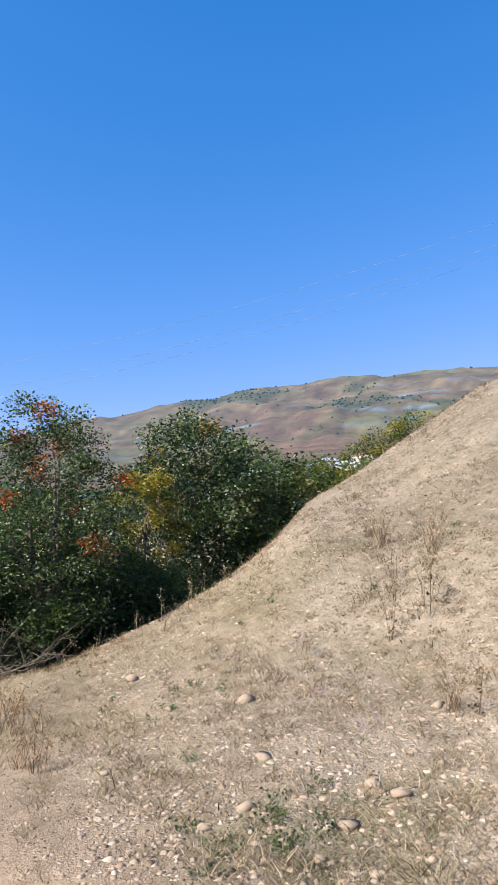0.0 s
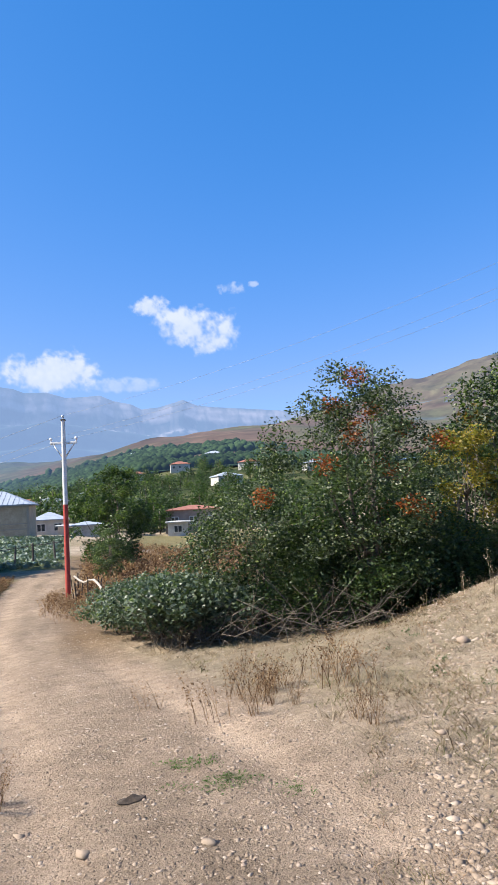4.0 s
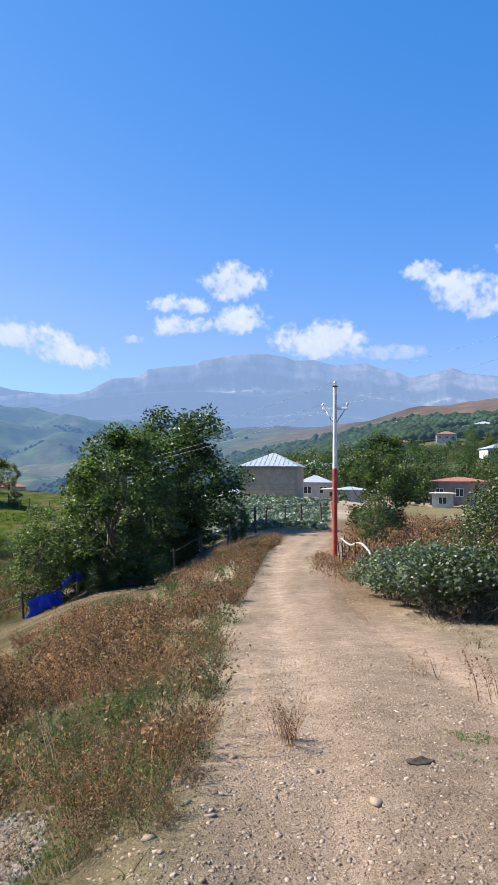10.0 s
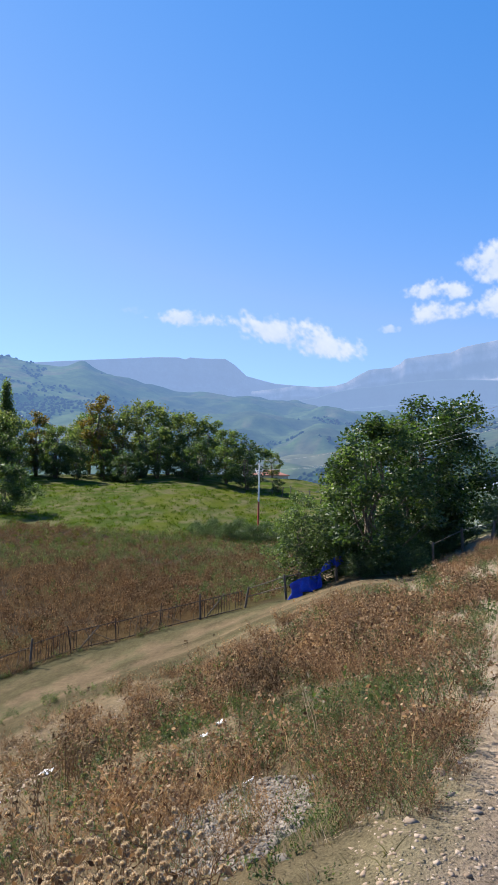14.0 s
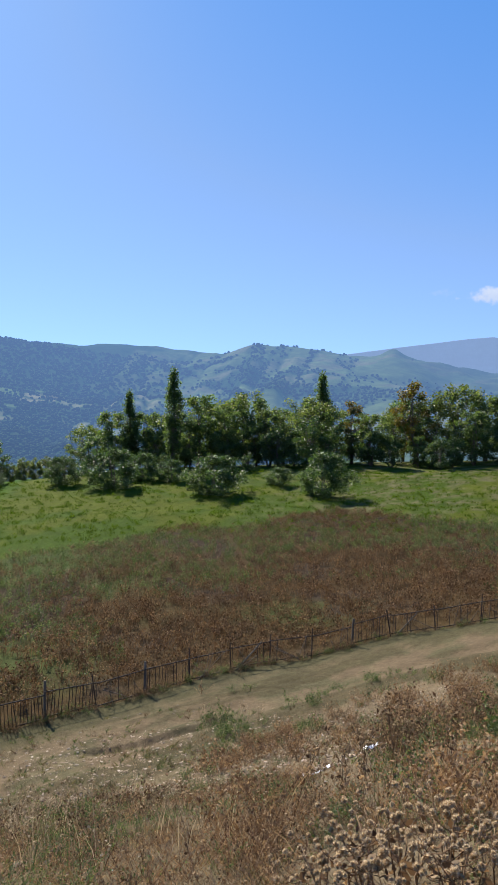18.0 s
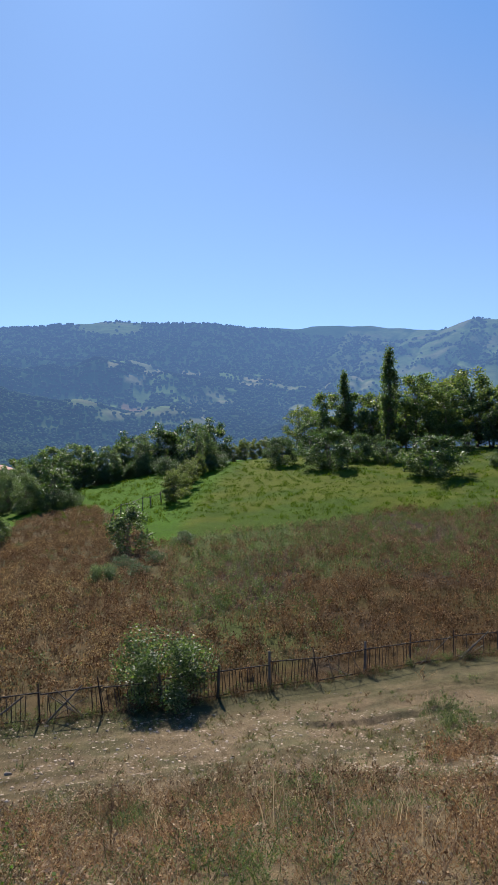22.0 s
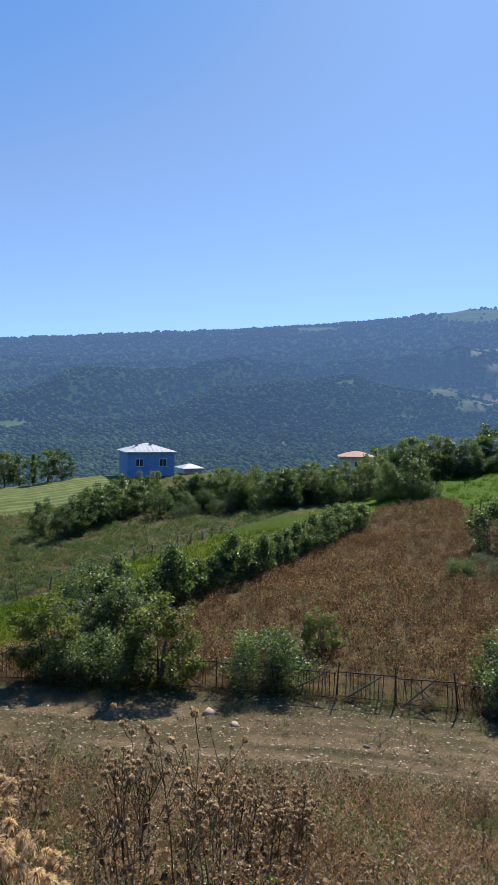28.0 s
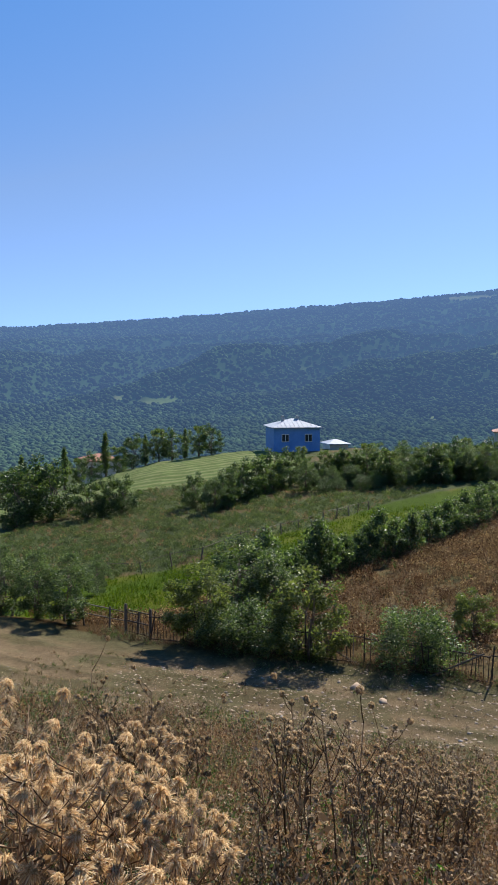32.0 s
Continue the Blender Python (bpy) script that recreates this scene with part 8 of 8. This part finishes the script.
for k, (az, r, s) in enumerate([(111.5, 2.6, 0.75), (105.3, 2.5, 0.85), (100.3, 3.5, 0.68), (97.8, 3.6, 0.72), (95.8, 3.4, 0.66), (93.6, 3.7, 0.62), (98.8, 3.9, 0.7), (96.6, 4.0, 0.66), (121.5, 4.0, 0.95), (125.5, 4.2, 1.0), (117.5, 3.8, 0.85), (87.6, 3.6, 0.55), (80.4, 5.2, 0.7),
                                (40, 5.6, 0.9), (37, 6.4, 0.95), (43.5, 6.2, 0.9),
                                (-63.8, 5.4, 0.55), (-57.5, 7.0, 0.75), (-60.5, 7.2, 0.8)]):
    copy_at(DARK[k % 3], az, r, s, k * 97, group="globe thistles")
UPRIGHT = [thistle("upright cluster of dark stems with pale globe heads", 0.66, 24, 0.0135, 0.17, False, 500 + k, "silver", "umber") for k in range(2)]
for k, (az, r) in enumerate([(102.4, 3.1), (99.2, 3.2)]):
    put_at(UPRIGHT[k], az, r, 1.0, k * 60)
for k, (az, r, s) in enumerate([(101.0, 3.3, 1.0), (97.2, 3.2, 1.0), (96.0, 3.5, 0.9), (103.4, 3.5, 0.9), (122.0, 3.0, 1.1), (123.8, 3.3, 1.15), (120.4, 3.2, 1.05), (125.4, 3.0, 1.15), (110.6, 2.8, 1.15), (90.5, 3.0, 0.6), (36.5, 7.5, 1.0), (41.5, 7.0, 1.0), (33.0, 8.0, 1.0)]):
    copy_at(UPRIGHT[k % 2], az, r, s, k * 71, group="upright globe thistles")


# ---- stones ----
def pebble(rng):
    v, f = icosphere(1)
    k = rng.uniform(0.45, 1.3, len(v))
    return v * k[:, None] * np.array([1.0, rng.uniform(0.5, 0.85), rng.uniform(0.25, 0.5)])[None], f


M_cobble = surface("cobble", (0.1, 0.084, 0.066), (0.225, 0.19, 0.152), 9, 40, 0.95, 0, 0.4, 0.006, 0.35)
P_STONE = [pebble(rng) for _ in range(6)]
x, y = sector(rng, 46000, -64, 14, 2.3, 20, 1.25)
keep = (road_mask(x, y) > 0.3) | (rng.random(len(x)) < 0.75)
x, y = x[keep], y[keep]
gx, gy = sector(rng, 16000, -42, 12, 5, 17, 0.9)
gk = (road_mask(gx, gy) > 0.3) | (rng.random(len(gx)) < 0.5)
stuff("gravel", "coarse gravel along the road", "gravel", scatter(P_STONE, gx[gk], gy[gk], rng, 0.006, 0.026, 0.0, 2.4, 0.1), M_stone)
stuff("gravel", "small pale stones strewn over the road and slope", "gravel", scatter(P_STONE, x, y, rng, 0.004, 0.023, 0.0, 2.9, 0.1), M_stone)
x, y = sector(rng, 24000, -66, -34, 3.0, 15, 0.9)
stuff("gravel", "flat pale stones bedded in the dry hillside", "gravel", scatter(P_STONE, x, y, rng, 0.007, 0.042, 0.0, 2.8, 0.16), M_stone)
x, y = sector(rng, 7000, 12, 132, 2.3, 23, 0.9)
tr = np.abs(line_offset(x, y, TRACK))
keep = (tr < 3.2) | (rng.random(len(x)) < 0.3)
stuff("gravel", "pale stones along the lower track", "gravel", scatter(P_STONE, x[keep], y[keep], rng, 0.01, 0.06, 0.0, 3.5, 0.15), M_cobble)
x, y = sector(rng, 4600, 17.0, 30.5, 3.1, 5.1, 1.0)
x, y = pick(x, y, cobbled(x, y))
stuff("gravel", "small stones between the river cobbles", "gravel", scatter(P_STONE, x, y, rng, 0.012, 0.036, 0.0, 1.6, 0.1), M_cobble)
patch = new("cobble_patch")
tagged(patch, "patch of loose pale river cobbles on the bank", "cobbles")
patch.location = at_ground(*pol(24, 4.4))
COBBLE = [np_mesh("cobble", v, f, M_cobble) for v, f in P_STONE]
x, y = sector(rng, 900, 17.0, 30.5, 3.1, 5.1, 1.0)
x, y = pick(x, y, cobbled(x, y))
x, y = x[:300], y[:300]
z = ground_z(x, y)
for k in range(len(x)):
    ob = new("cobble", COBBLE[k % 6])
    s = float(rng.uniform(0.016, 0.036))
    ob.matrix_basis = Matrix.Translation(Vector((float(x[k]), float(y[k]), float(z[k]) + s * 0.18)) - patch.location) @ Euler((rng.normal() * 0.25, rng.normal() * 0.25, k * 1.7)).to_matrix().to_4x4() @ Matrix.Diagonal((s, s, s * 1.2, 1))
    ob.parent = patch
x, y = sector(rng, 10000, 28, 122, 13.0, 21, 1.0)
stuff("gravel", "pale stones gathered along the wheel ruts", "gravel", scatter(P_STONE, x, y, rng, 0.014, 0.08, 0.0, 2.6, 0.1), M_stone)
STONE_MESH = [np_mesh("stone", v, f, M_stone) for v, f in P_STONE]
k = 0
for az, r, s in [(-46.6, 4.2, 0.075), (-49.4, 3.85, 0.07), (-45.9, 6.1, 0.1), (-35.5, 4.9, 0.06), (-3.4, 4.0, 0.035), (4.7, 3.4, 0.04), (6.5, 3.6, 0.035), (-54, 4.0, 0.08), (-56, 4.4, 0.07), (-58, 4.3, 0.08), (-52, 3.7, 0.06), (-47.6, 4.9, 0.1), (-43, 4.0, 0.06),
                (3.2, 4.2, 0.035), (7.5, 3.9, 0.05), (9.5, 3.2, 0.045), (-8.4, 3.6, 0.06), (-18, 3.5, 0.05), (-61, 5.6, 0.09), (-40, 6.2, 0.08), (-37, 7.5, 0.1), (-50, 7.5, 0.09), (101.2, 19.5, 0.3), (99.0, 18.7, 0.22), (88, 17.5, 0.14), (83, 17.8, 0.12), (67.8, 6.0, 0.07), (85, 8, 0.1), (95, 7, 0.1), (12, 3.4, 0.05), (2.4, 5.6, 0.035), (-12, 5.5, 0.035)]:
    p = bearing(az, r)
    ob = new("stone", STONE_MESH[k % 6])
    ob.matrix_basis = pose(p.x, p.y, float(ground_z(p.x, p.y)) + s * 0.05, 0, 0, k * 71) @ Matrix.Diagonal((s, s, s, 1))
    tagged(ob, "pale rounded stone lying on dry ground", "stone", "loose stones")
    k += 1

# ---- litter on the bank ----
def litter(az, r, size, seed, label):
    n = 9
    u, v = np.meshgrid(np.linspace(-1, 1, n), np.linspace(-1, 1, n), indexing="ij")
    h = fbm(u * 1.7 + seed, v * 1.7, seed, 3)
    p = bearing(az, r)
    X, Y = p.x + u * size * (0.8 + 0.4 * h), p.y + v * size * 0.7
    V = np.stack([X, Y, ground_z(X, Y) + 0.015 + size * 1.9 * np.abs(h - 0.35)], -1).reshape(-1, 3)
    i, j = np.meshgrid(np.arange(n - 1), np.arange(n - 1), indexing="ij")
    F = np.stack([i * n + j, (i + 1) * n + j, (i + 1) * n + j + 1, i * n + j + 1], -1).reshape(-1, 4)
    ob = part_np("litter", V, F, M_snow)
    so = ob.modifiers.new("thickness", "SOLIDIFY")
    so.thickness = 0.004
    tagged(ob, label, "litter", "litter on the bank")


for k, (az, r, s) in enumerate([(43.4, 12.4, 0.1), (38.9, 15.5, 0.13), (39.6, 14.0, 0.13), (45.0, 12.6, 0.07), (32.5, 13.5, 0.1), (33.6, 13.8, 0.08), (25.5, 9.5, 0.07), (26.8, 9.0, 0.06), (22.7, 5.0, 0.03), (44.2, 12.2, 0.06), (37.8, 15.0, 0.07)]):
    litter(az, r, s, k + 3, "crumpled white plastic litter on the bank")
